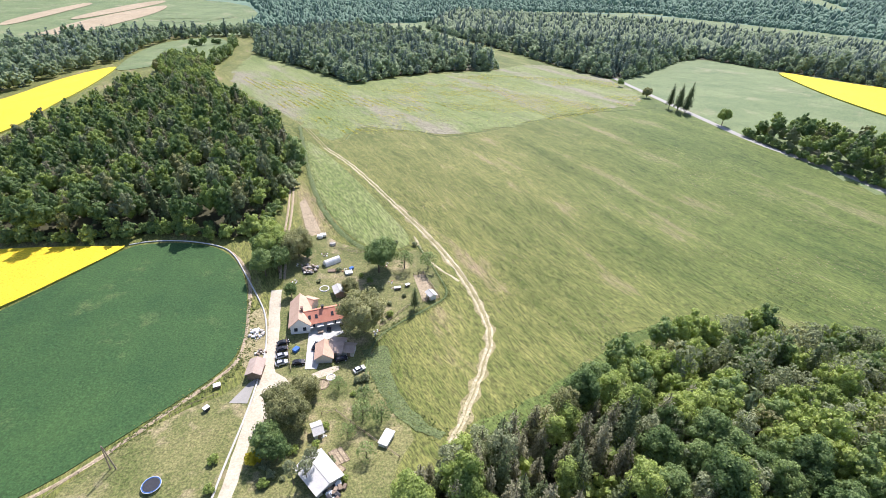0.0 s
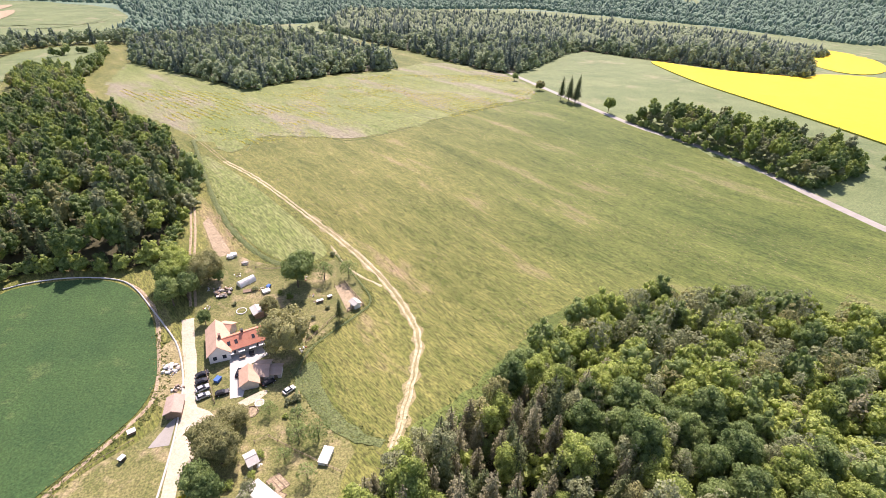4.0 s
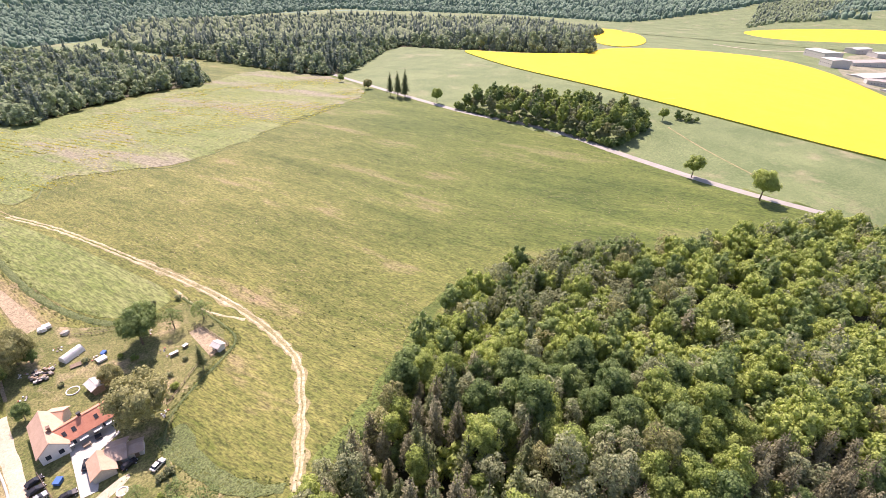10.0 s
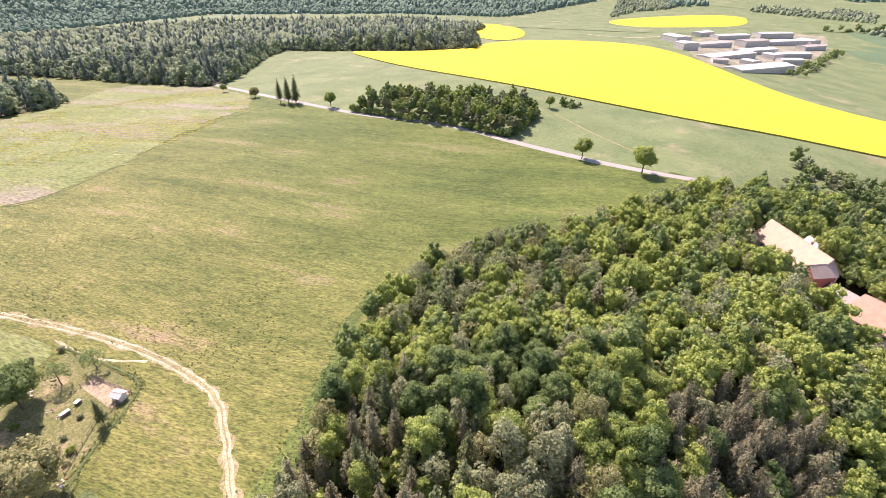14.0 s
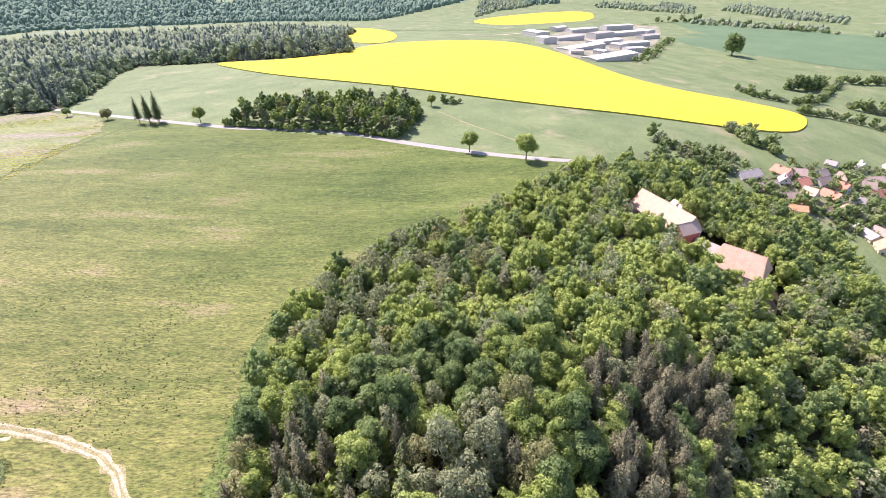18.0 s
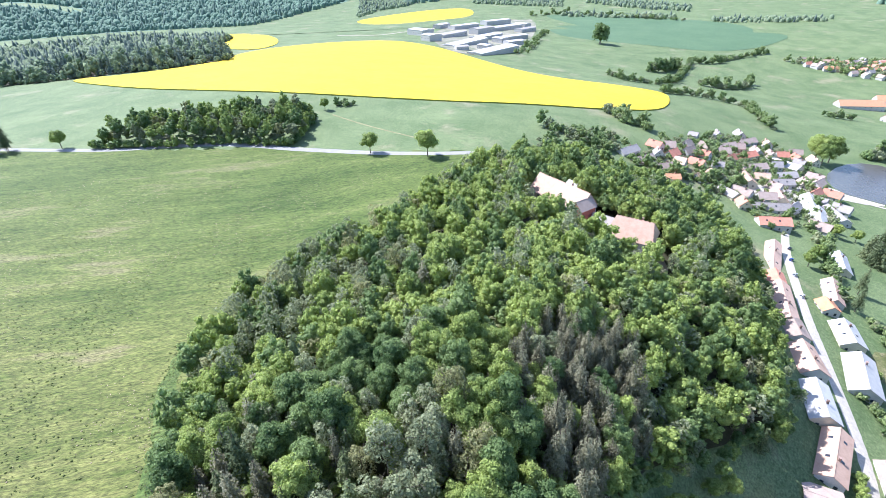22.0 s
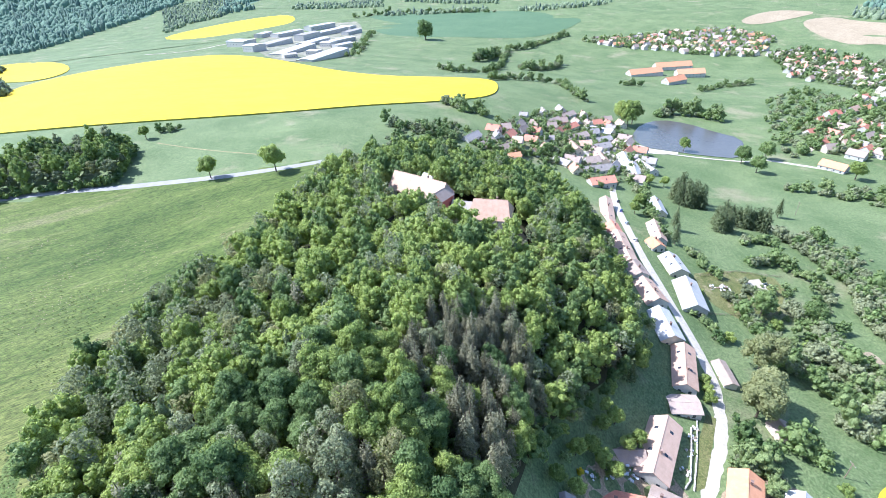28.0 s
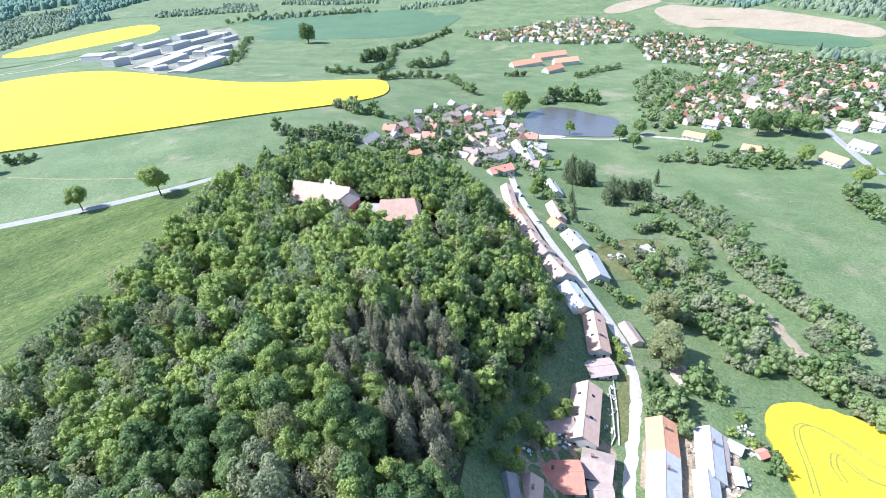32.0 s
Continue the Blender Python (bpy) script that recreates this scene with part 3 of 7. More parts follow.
# one pattern of each kind of tree: (crown mesh, trunk mesh, crown's foot, label)
KINDS = {}
for i in range(5):
    KINDS["green", i] = (crown_mesh("crown", broad_crown(rng, 3.6, 9.6, 28, 90, 0.21), LEAF), trunk_mesh(11, 0.22, 4, rng), 5.4, "tall leafy green broadleaf tree in the hill wood")
for i in range(3):
    KINDS["dark", i] = (crown_mesh("crown", broad_crown(rng, 3.6, 10.0, 28, 90, 0.21), LEAF_DARK), trunk_mesh(12, 0.24, 4, rng), 5.8, "dark green broadleaf tree in the hill wood")
for i in range(3):
    KINDS["grey", i] = (crown_mesh("crown", broad_crown(rng, 2.7, 10.6, 24, 62, 0.21, dense=False), LEAF_GREY), trunk_mesh(15, 0.17, 9, rng), 5.5, "thin grey-green tree with sparse spring leaves")
for i in range(2):
    KINDS["brown", i] = (crown_mesh("crown", broad_crown(rng, 3.1, 9.2, 24, 66, 0.22, dense=False), LEAF_BROWN), trunk_mesh(14, 0.18, 9, rng), 5.5, "bronze-leaved tree just coming into leaf")
for i in range(3):
    KINDS["spruce", i] = (crown_mesh("crown", cone_crown(rng, 3.0, 13.0, 1700, 0.22, 0.62), NEEDLE), trunk_mesh(16, 0.2, 0, rng), 3.0, "dark pointed spruce with drooping boughs")
for i in range(3):
    KINDS["larch", i] = (crown_mesh("crown", cone_crown(rng, 2.5, 12.5, 2000, 0.17, 0.5), LARCH), trunk_mesh(16, 0.18, 0, rng), 3.5, "grey-brown larch with fine drooping boughs")
for i in range(2):
    KINDS["fir", i] = (crown_mesh("crown", cone_crown(rng, 3.5, 12.5, 1500, 0.33, 0.42), NEEDLE), trunk_mesh(12, 0.25, 0, rng), 0.5, "dense dark fir with boughs down to the ground")
KINDS["round", 0] = (crown_mesh("crown", broad_crown(rng, 4.4, 8.8, 30, 90, 0.24), LEAF), trunk_mesh(7, 0.3, 5, rng), 2.6, "round-crowned green broadleaf tree")
KINDS["round", 1] = (crown_mesh("crown", broad_crown(rng, 4.4, 8.4, 30, 90, 0.24), LEAF_DARK), trunk_mesh(7, 0.3, 5, rng), 2.2, "dark round-crowned broadleaf tree")
KINDS["bronze", 0] = (crown_mesh("crown", broad_crown(rng, 4.2, 8.0, 34, 110, 0.18), LEAF_BROWN), trunk_mesh(8, 0.28, 9, rng), 0.9, "airy bronze-green tree with half-open leaves")
KINDS["lone", 0] = (crown_mesh("crown", broad_crown(rng, 4.6, 9.2, 32, 60, 0.3), LEAF_DARK), trunk_mesh(5, 0.4, 3, rng), 0.2, "broad dark tree")
KINDS["olive", 0] = (crown_mesh("crown", broad_crown(rng, 4.3, 8.2, 30, 96, 0.2), LEAF_OLIVE), trunk_mesh(8, 0.28, 6, rng), 2.0, "broad olive-green tree")
for i in range(2):
    KINDS["fruit", i] = (crown_mesh("crown", broad_crown(rng, 3.4, 5.5, 18, 44, 0.2, dense=False), LEAF_DARK), trunk_mesh(6, 0.2, 9, rng), 1.6, "young fruit tree with open branches on grass")
KINDS["shrub", 0] = (crown_mesh("crown", broad_crown(rng, 1.7, 2.4, 12, 50, 0.15), LEAF), trunk_mesh(1.4, 0.08, 3, rng), 0.1, "low leafy green bush on grass")
KINDS["shrub", 1] = (crown_mesh("crown", broad_crown(rng, 1.8, 2.2, 12, 50, 0.15), LEAF_GREY), trunk_mesh(1.4, 0.08, 3, rng), 0.1, "low grey-green bush on grass")


def tree(kind, x, y, size=1.0, label="", group="", turn=None, name="tree", category="tree", tall=1.0):
    crown, trunk, foot, usual = KINDS[kind]
    if kind[0] in ("shrub", "yellow"):
        name, category = "bush", "bush"
    elif kind[0] in ("spruce", "larch", "fir"):
        name, category = kind[0], kind[0]
    ob = empty(name, x, y, low(x, y) - 0.05, rng.uniform(0, 360) if turn is None else turn)
    ob.scale = (size, size, size * tall)
    a = part("trunk", trunk, None, ob)
    b = part("crown", crown, None, ob)
    b.location.z = foot
    return tagged(ob, label or usual, category, group)


def scatter(poly, gap, r, jitter=0.42):
    """Places at about even gaps inside an outline."""
    xs, ys = [p[0] for p in poly], [p[1] for p in poly]
    x, y = np.meshgrid(np.arange(float(min(xs)), max(xs), gap), np.arange(float(min(ys)), max(ys), gap * 0.87))
    x[1::2] += gap / 2
    x, y = x + r.uniform(-jitter, jitter, x.shape) * gap, y + r.uniform(-jitter, jitter, y.shape) * gap
    keep = inside(x, y, poly)
    return np.stack([x[keep], y[keep]], 1)


def woodland(name, places, patterns, shares, mats, sizes, label, category="wood", stretch=(0.75, 1.3)):
    """Many trees joined in one mesh, for woods too large to count. patterns: lists of (v, tris, quads, slot)."""
    r = np.random.default_rng(len(places))
    z = land(places[:, 0], places[:, 1])
    pick = r.choice(len(patterns), len(places), p=np.array(shares) / sum(shares))
    vs, ts, qs, tslot, qslot, count = [], [], [], [], [], 0
    for k, (v, t, q, slot) in enumerate(patterns):
        idx = np.nonzero(pick == k)[0]
        if not len(idx):
            continue
        a, s, h = r.uniform(0, 6.28, len(idx)), r.uniform(*sizes, len(idx)), r.uniform(*stretch, len(idx))
        ca, sa = np.cos(a)[:, None], np.sin(a)[:, None]
        x = (v[None, :, 0] * ca - v[None, :, 1] * sa) * s[:, None] + places[idx, 0][:, None]
        y = (v[None, :, 0] * sa + v[None, :, 1] * ca) * s[:, None] + places[idx, 1][:, None]
        zz = v[None, :, 2] * (s * h)[:, None] + z[idx][:, None]
        vs.append(np.stack([x, y, zz], -1).reshape(-1, 3))
        off = count + np.arange(len(idx))[:, None, None] * len(v)
        ts.append((t[None] + off).reshape(-1, 3)), qs.append((q[None] + off).reshape(-1, 4))
        tslot.append(np.full(len(ts[-1]), slot)), qslot.append(np.full(len(qs[-1]), slot))
        count += len(idx) * len(v)
    v, t, q = np.concatenate(vs), np.concatenate(ts), np.concatenate(qs)
    me = bpy.data.meshes.new(name)
    me.vertices.add(len(v))
    me.vertices.foreach_set("co", v.astype(np.float32).ravel())
    loops = np.concatenate([t.ravel(), q.ravel()])
    me.loops.add(len(loops))
    me.loops.foreach_set("vertex_index", loops.astype(np.int32))
    me.polygons.add(len(t) + len(q))
    me.polygons.foreach_set("loop_start", np.concatenate([np.arange(len(t)) * 3, len(t) * 3 + np.arange(len(q)) * 4]).astype(np.int32))
    me.polygons.foreach_set("material_index", np.concatenate(tslot + qslot).astype(np.int32))
    for m in mats:
        me.materials.append(m)
    me.update(calc_edges=True)
    me.validate()
    return tagged(new(name, me), label, category, kind="stuff")


def lifted(made, dz, slot):
    v = made[0].copy()
    v[:, 2] += dz
    return (v, made[1], made[2], slot)


MID = [lifted(broad_crown(rng, 3.6, 9.6, 15, 26, 0.35), 5.0, 0) for _ in range(3)] + [lifted(broad_crown(rng, 3.6, 10.0, 15, 26, 0.35), 5.5, 1) for _ in range(2)] \
    + [lifted(broad_crown(rng, 2.8, 10.2, 15, 24, 0.34, dense=False), 5.5, 2) for _ in range(2)] + [lifted(broad_crown(rng, 3.2, 9.4, 15, 25, 0.36, dense=False), 5, 3)] \
    + [lifted(cone_crown(rng, 3.2, 12.5, 300, 0.5, 0.65), 2.5, 4) for _ in range(2)] + [lifted(cone_crown(rng, 2.8, 12, 300, 0.44, 0.5), 3.5, 5) for _ in range(2)]
MID_MATS = [LEAF, LEAF_DARK, LEAF_GREY, LEAF_BROWN, NEEDLE, LARCH]
FAR = [lifted(broad_crown(rng, 4.9, 11.5, 11, 5, 0.95), 0.5, 0) for _ in range(3)] + [lifted(cone_crown(rng, 3.4, 15.0, 80, 0.8, 0.7), 0.8, 1) for _ in range(2)]
BUSHY = [lifted(broad_crown(rng, 3.0, 6.0, 9, 8, 0.6), -0.4, k) for k in (0, 0, 1)]
LOW = [lifted(broad_crown(rng, 3.5, 9.4, 12, 20, 0.44), 4.8, k) for k in (0, 0, 0, 1, 1)] + [lifted(broad_crown(rng, 3.0, 9.5, 10, 14, 0.48), 4.5, k) for k in (2, 2, 3)] \
    + [lifted(cone_crown(rng, 3.2, 12.5, 150, 0.6, 0.65), 2.0, 4) for _ in range(2)] + [lifted(cone_crown(rng, 2.9, 12, 150, 0.54, 0.5), 3.0, 5) for _ in range(2)]
BUSH_MATS = [BUSH_LEAF, LEAF_DARK, LEAF_GREY]
FAR_MATS = [FAR_LEAF_HAZED, FAR_NEEDLE_HAZED]

# the hill wood, nearest the camera
HILL_WOOD = [(-6, 54), (4, 61), (14, 67), (24, 72), (35, 80), (48, 93), (68, 106), (95, 111), (130, 108), (149, 92), (180, 84), (221, 79), (250, 66), (272, 40), (285, 10), (292, -20), (262, -54), (235, -54), (205, -54), (161, -51), (138, -54), (121, -50), (99, -25), (84, -12), (62, -3), (42, 5), (10, 20), (-8, 38)]
CASTLE_YARD = [(210, 45), (217, 34), (195, -19), (178, -24), (160, -16), (172, 14), (192, 40)]
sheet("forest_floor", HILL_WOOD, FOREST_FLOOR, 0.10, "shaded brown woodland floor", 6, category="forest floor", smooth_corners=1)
sheet("manor_yard", CASTLE_YARD, DIRT, 0.2, "worn pale yard round the manor", 4, category="yard", smooth_corners=1)
spots = scatter(HILL_WOOD, 4.7, rng)
LARCHES = [(100, 18), (114, 5), (112, -8), (92, -12), (70, -6), (58, 2), (62, 13), (82, 20)]
spots = spots[~inside(spots[:, 0], spots[:, 1], LARCHES)]
spots = spots[~inside(spots[:, 0], spots[:, 1], CASTLE_YARD)]
near = np.hypot(spots[:, 0] - 12, spots[:, 1] - 8)
order = np.argsort(near)
close, rest = spots[order[:265]], spots[order[265:]]
LARCH_STAND, SPRUCE_STAND, THIN_STAND = (92, 3), (27, 52), (84, 84)
for x, y in close:
    # spruces and bare trees stand in the south-west corner, broadleaf ones towards the castle
    p = noise.noise((x * 0.03, y * 0.03, 4.0)) + rng.normal(0, 0.18)
    larch = math.exp(-((x - LARCH_STAND[0]) ** 2 + (y - LARCH_STAND[1]) ** 2) / 460) * 0.5
    spruce = math.exp(-((x - SPRUCE_STAND[0]) ** 2 + (y - SPRUCE_STAND[1]) ** 2) / 520) * 0.85
    thin = math.exp(-((x - THIN_STAND[0]) ** 2 + (y - THIN_STAND[1]) ** 2) / 700) * 0.75
    u = rng.uniform()
    if u < larch:
        kind = ("larch", int(rng.integers(3)))
    elif u < larch + spruce:
        kind = ("spruce" if rng.uniform() < 0.35 else "larch", int(rng.integers(3)))
    elif u < larch + spruce + thin:
        kind = ("grey", int(rng.integers(3)))
    elif p < -0.24:
        kind = ("grey", int(rng.integers(3)))
    elif p < -0.16:
        kind = ("brown", int(rng.integers(2)))
    elif p > 0.24 or u > 1.35 - 1.05 * math.exp(-((x - 68) ** 2 + (y - 50) ** 2) / 1100):
        kind = ("dark", int(rng.integers(3)))
    else:
        kind = ("green", int(rng.integers(5)))
    tree(kind, x, y, rng.uniform(0.8, 1.22), group="trees of the hill wood", tall=rng.uniform(0.88, 1.15))
for x, y in scatter([(192, 44), (176, 16), (164, -12), (176, -24), (184, -20), (174, -8), (186, 14), (200, 42)], 6.5, rng):
    tree(("green", int(rng.integers(5))), x, y, rng.uniform(0.42, 0.56), "young broadleaf tree below the manor walls")
for x, y in scatter(LARCHES, 4.0, rng):
    if rng.uniform() < 0.74:
        tree(("larch", int(rng.integers(3))), x, y, rng.uniform(0.85, 1.2), "slender grey-brown larch in the stand on the hill", "larches of the hill stand")
    else:
        tree((str(rng.choice(["green", "dark", "grey"])), int(rng.integers(3))), x, y, rng.uniform(0.75, 1.05), "leafy tree growing among the larches", "trees of the hill wood")
UNDERGROWTH = [(-6, 54), (24, 70), (48, 91), (84, 106), (120, 100), (125, 20), (118, -44), (99, -26), (62, -4), (10, 22), (-8, 38)]
woodland("undergrowth", scatter(UNDERGROWTH, 6.4, rng), BUSHY, [2, 2, 3], [LEAF, LEAF_DARK], (0.9, 1.5), "leafy undergrowth below the hill wood", "undergrowth")
# the wooded bank behind the street houses
BANK = [(77.3, -10.0), (89.5, -19.4), (99.8, -28.5), (109.2, -40.2), (121.5, -50.7), (131, -57.0), (124.1, -57.0), (112.9, -50.1), (101.7, -39.4), (94.7, -29.4), (85.5, -21.3), (73.9, -12.8)]
woodland("hill_wood", scatter(BANK, 4.4, rng), MID, [2, 2, 2, 4, 4, 0.5, 0.5, 0.3, 0.3, 0.3, 0, 0], MID_MATS, (0.5, 0.8), "leafy wood on the bank behind the street houses")
thin = np.hypot(rest[:, 0] - 105, rest[:, 1] - 92) < 34
STREET_EDGE = [(262, -54), (235, -54), (205, -54), (161, -51), (138, -54), (121, -50), (117, -55), (136, -63), (161, -65), (205, -66), (235, -67), (258, -69)]
woodland("hill_wood", scatter(STREET_EDGE, 3.6, rng), MID, [3, 3, 3, 2, 2, 0.5, 0.5, 0.3, 0, 0, 0, 0], MID_MATS, (0.38, 0.62), "low leafy trees close behind the street houses")
behind = inside(rest[:, 0], rest[:, 1], [(212, 52), (300, 60), (300, -80), (190, -70), (190, -30), (212, -10)])
woodland("hill_wood", rest[~thin & ~behind], MID, [4.5, 4.5, 4.5, 2, 2, 1.2, 1.2, 0.9, 0.2, 0.2, 0.2, 0.2], MID_MATS, (0.8, 1.15), "dense mixed broadleaf wood on the castle hill")
woodland("hill_wood", rest[thin & ~behind], MID, [2, 2, 2, 1, 1, 4, 4, 1.0, 0.2, 0.2, 0, 0], MID_MATS, (0.8, 1.1), "wood edge of thin grey-green trees")
woodland("hill_wood", rest[behind], MID, [3, 3, 3, 2, 2, 0.3, 0.3, 0.2, 0.1, 0.1, 0, 0], MID_MATS, (0.95, 1.3), "tall green broadleaf trees behind the manor")

# woods round the meadow
LEFT_WOOD = [(-300, 190), (-239, 165), (-168, 153), (-152, 151), (-135, 151), (-121, 153.5), (-107, 156.5), (-91, 155.5), (-79, 154), (-73, 162), (-72, 178), (-79, 202), (-92, 260), (-106, 285), (-150, 345), (-200, 400), (-230, 430), (-270, 400), (-262, 309), (-250, 258), (-281, 222)]
woodland("left_wood", scatter(LEFT_WOOD, 5.9, rng), LOW, [2, 2, 2, 3, 3, 1.0, 1.0, 1.2, 2, 2, 1, 1], MID_MATS, (0.75, 1.25), "mixed spruce and broadleaf wood above the farm")
TAIL_WOOD = [(-245, 425), (-208, 420), (-262, 543), (-330, 625), (-353, 608), (-318, 520)]
woodland("left_wood", scatter(TAIL_WOOD, 6.4, rng), LOW, [3, 3, 3, 3, 3, 1, 1, 0.5, 1, 1, 0, 0], MID_MATS, (0.7, 1.1), "leafy end of the wood towards the pasture")
NORTH_WOOD = [(-257, 662), (-183, 572), (-141, 523), (-93, 463), (-63, 517), (-11, 574), (50, 604), (45, 690), (-20, 800), (-60, 900), (-200, 1000), (-330, 860)]
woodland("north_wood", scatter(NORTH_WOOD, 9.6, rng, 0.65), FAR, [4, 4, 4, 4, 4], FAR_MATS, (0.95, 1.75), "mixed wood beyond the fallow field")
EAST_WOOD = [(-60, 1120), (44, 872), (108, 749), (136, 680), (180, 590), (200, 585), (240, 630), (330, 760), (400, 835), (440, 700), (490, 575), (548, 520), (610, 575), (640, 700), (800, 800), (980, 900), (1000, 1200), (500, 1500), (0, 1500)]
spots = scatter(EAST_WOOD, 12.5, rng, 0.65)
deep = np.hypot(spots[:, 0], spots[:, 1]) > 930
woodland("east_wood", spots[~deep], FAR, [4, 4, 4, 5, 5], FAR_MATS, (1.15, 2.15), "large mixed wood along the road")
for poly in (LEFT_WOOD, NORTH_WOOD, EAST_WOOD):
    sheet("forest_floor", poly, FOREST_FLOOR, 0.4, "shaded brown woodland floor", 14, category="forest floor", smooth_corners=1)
STRIP = [(218, 352), (232, 308), (254, 262), (262, 214), (294, 222), (322, 236), (314, 262), (290, 312), (262, 346)]
woodland("roadside_wood", scatter(STRIP, 6.2, rng, 0.5), LOW, [2, 2, 2, 2, 2, 2.5, 2.5, 0.6, 0, 0, 0, 0], MID_MATS, (0.85, 1.3), "narrow strip of broadleaf trees beside the road")


def rim(poly, gap, r, depth):
    """Places along an outline, a little to either side."""
    out = []
    for (x0, y0), (x1, y1) in zip(poly, poly[1:] + poly[:1]):
        n = max(1, int(math.hypot(x1 - x0, y1 - y0) / gap))
        for k in range(n):
            out.append((x0 + (x1 - x0) * (k + r.uniform(0, 1)) / n + r.normal(0, depth), y0 + (y1 - y0) * (k + r.uniform(0, 1)) / n + r.normal(0, depth)))
    return np.array(out)


woodland("wood_edge", rim(LEFT_WOOD, 3.2, rng, 1.2), BUSHY, [2, 2, 3], [LEAF, LEAF_DARK], (0.6, 1.25), "leafy bushes and low branches along the wood's edge", "wood edge")
woodland("wood_edge", rim(HILL_WOOD[:14], 3.4, rng, 1.0), BUSHY, [2, 2, 3], [LEAF, LEAF_DARK], (0.5, 1.1), "leafy bushes along the meadow edge of the hill wood", "wood edge")
woodland("wood_edge", rim(STRIP, 4.0, rng, 1.0), BUSHY, [2, 2, 3], [LEAF, LEAF_DARK], (0.7, 1.3), "leafy bushes under the roadside trees", "wood edge")
for poly in (NORTH_WOOD, EAST_WOOD):
    woodland("wood_edge", rim(poly, 6.5, rng, 2.0), BUSHY, [4, 4, 2], [FAR_LEAF_HAZED, FAR_NEEDLE_HAZED], (1.0, 2.2), "leafy bushes and low branches along the far wood's edge", "wood edge")


def far_dome(r):
    """A far-off broadleaf tree: an uneven five-sided dome."""
    v = []
    for radius, z in ((0.95, 0.0), (0.8, 0.95)):
        for k in range(5):
            a = 2 * math.pi * (k + r.uniform(-0.25, 0.25)) / 5
            q = radius * r.uniform(0.75, 1.2)
            v.append((q * math.cos(a), q * math.sin(a), z * r.uniform(0.8, 1.15)))
    v.append((r.normal(0, 0.15), r.normal(0, 0.15), 1.5))
    quads = [(k, (k + 1) % 5, 5 + (k + 1) % 5, 5 + k) for k in range(5)]
    return np.array(v), np.array([(5 + k, 5 + (k + 1) % 5, 10) for k in range(5)]), np.array(quads), 0


def far_spire(r):
    """A far-off conifer: a ragged narrow cone."""
    v = [(0.62 * r.uniform(0.7, 1.2) * math.cos(k * 1.2566), 0.62 * r.uniform(0.7, 1.2) * math.sin(k * 1.2566), 0.0) for k in range(5)]
    v += [(0.34 * math.cos(k * 1.2566 + 0.6), 0.34 * math.sin(k * 1.2566 + 0.6), 1.2 * r.uniform(0.9, 1.1)) for k in range(5)] + [(0, 0, 2.3)]
    quads = [(k, (k + 1) % 5, 5 + (k + 1) % 5, 5 + k) for k in range(5)]
    return np.array(v), np.array([(5 + k, 5 + (k + 1) % 5, 10) for k in range(5)]), np.array(quads), 1


DISTANT_TREES = [far_dome(rng) for _ in range(4)] + [far_spire(rng)]
DISTANT_FIELDS = [[(-778, 1034), (-773, 1169), (-776, 1393), (-801, 1460), (-833, 1362), (-813, 1098)], [(-824, 919), (-884, 1201), (-910, 1321), (-945, 1331), (-885, 994)], [(-665, 1093), (-650, 1259), (-581, 1434), (-528, 1315), (-507, 1146), (-592, 1140)],
                  [(1421, 2834), (1691, 2742), (1492, 2025), (1358, 1904), (1402, 2335)], [(1016, 988), (1457, 857), (1865, 791), (2152, 519), (2383, 240), (1903, 179), (1417, 449), (1162, 680)], [(2181, 956), (3024, 799), (2474, 315), (2139, 264), (2106, 506)]]
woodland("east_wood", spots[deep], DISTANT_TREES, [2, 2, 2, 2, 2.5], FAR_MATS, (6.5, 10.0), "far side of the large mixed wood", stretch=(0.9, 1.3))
for poly, label in (([(-1500, 1560), (-600, 1520), (-470, 1280), (-400, 960), (-200, 1150), (-60, 1250), (0, 1550), (600, 1700), (1100, 1400), (1300, 1100), (2600, 1300), (2600, 3200), (-1500, 3200)], "distant wooded hills"),
                    ([(2650, 1300), (3300, 1000), (4700, 1700), (5200, 3300), (3600, 3900), (2650, 3200)], "far wooded hills tinted blue-green for haze"),
                    ([(2000, 900), (2900, 200), (3400, -400), (4200, 200), (3600, 1400)], "distant wooded ridge past the works"),
                    ([(1500, -1050), (1900, -1500), (2600, -1400), (2500, -800), (2000, -700)], "distant wooded hill past the village"),
                    ([(1050, -920), (1120, -1150), (1350, -1250), (1300, -980)], "wood on the slope past the village")):
    # ground between the far trees, in the same haze-tinted leaf colour
    sheet("distant_wood_floor", poly, DISTANT_LEAF_HAZED, 0.4, label, 60, ragged=14, category="forest floor")
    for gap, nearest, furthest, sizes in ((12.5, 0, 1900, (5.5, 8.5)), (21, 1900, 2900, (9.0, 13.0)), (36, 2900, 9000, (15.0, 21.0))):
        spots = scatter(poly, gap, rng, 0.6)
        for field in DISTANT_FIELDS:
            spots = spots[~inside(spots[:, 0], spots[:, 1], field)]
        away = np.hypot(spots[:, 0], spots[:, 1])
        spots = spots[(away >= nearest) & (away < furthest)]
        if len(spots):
            woodland("distant_wood", spots, DISTANT_TREES, [2, 2, 2, 2, 3], [DISTANT_LEAF_HAZED, DISTANT_NEEDLE_HAZED], sizes, label, stretch=(0.8, 1.25))
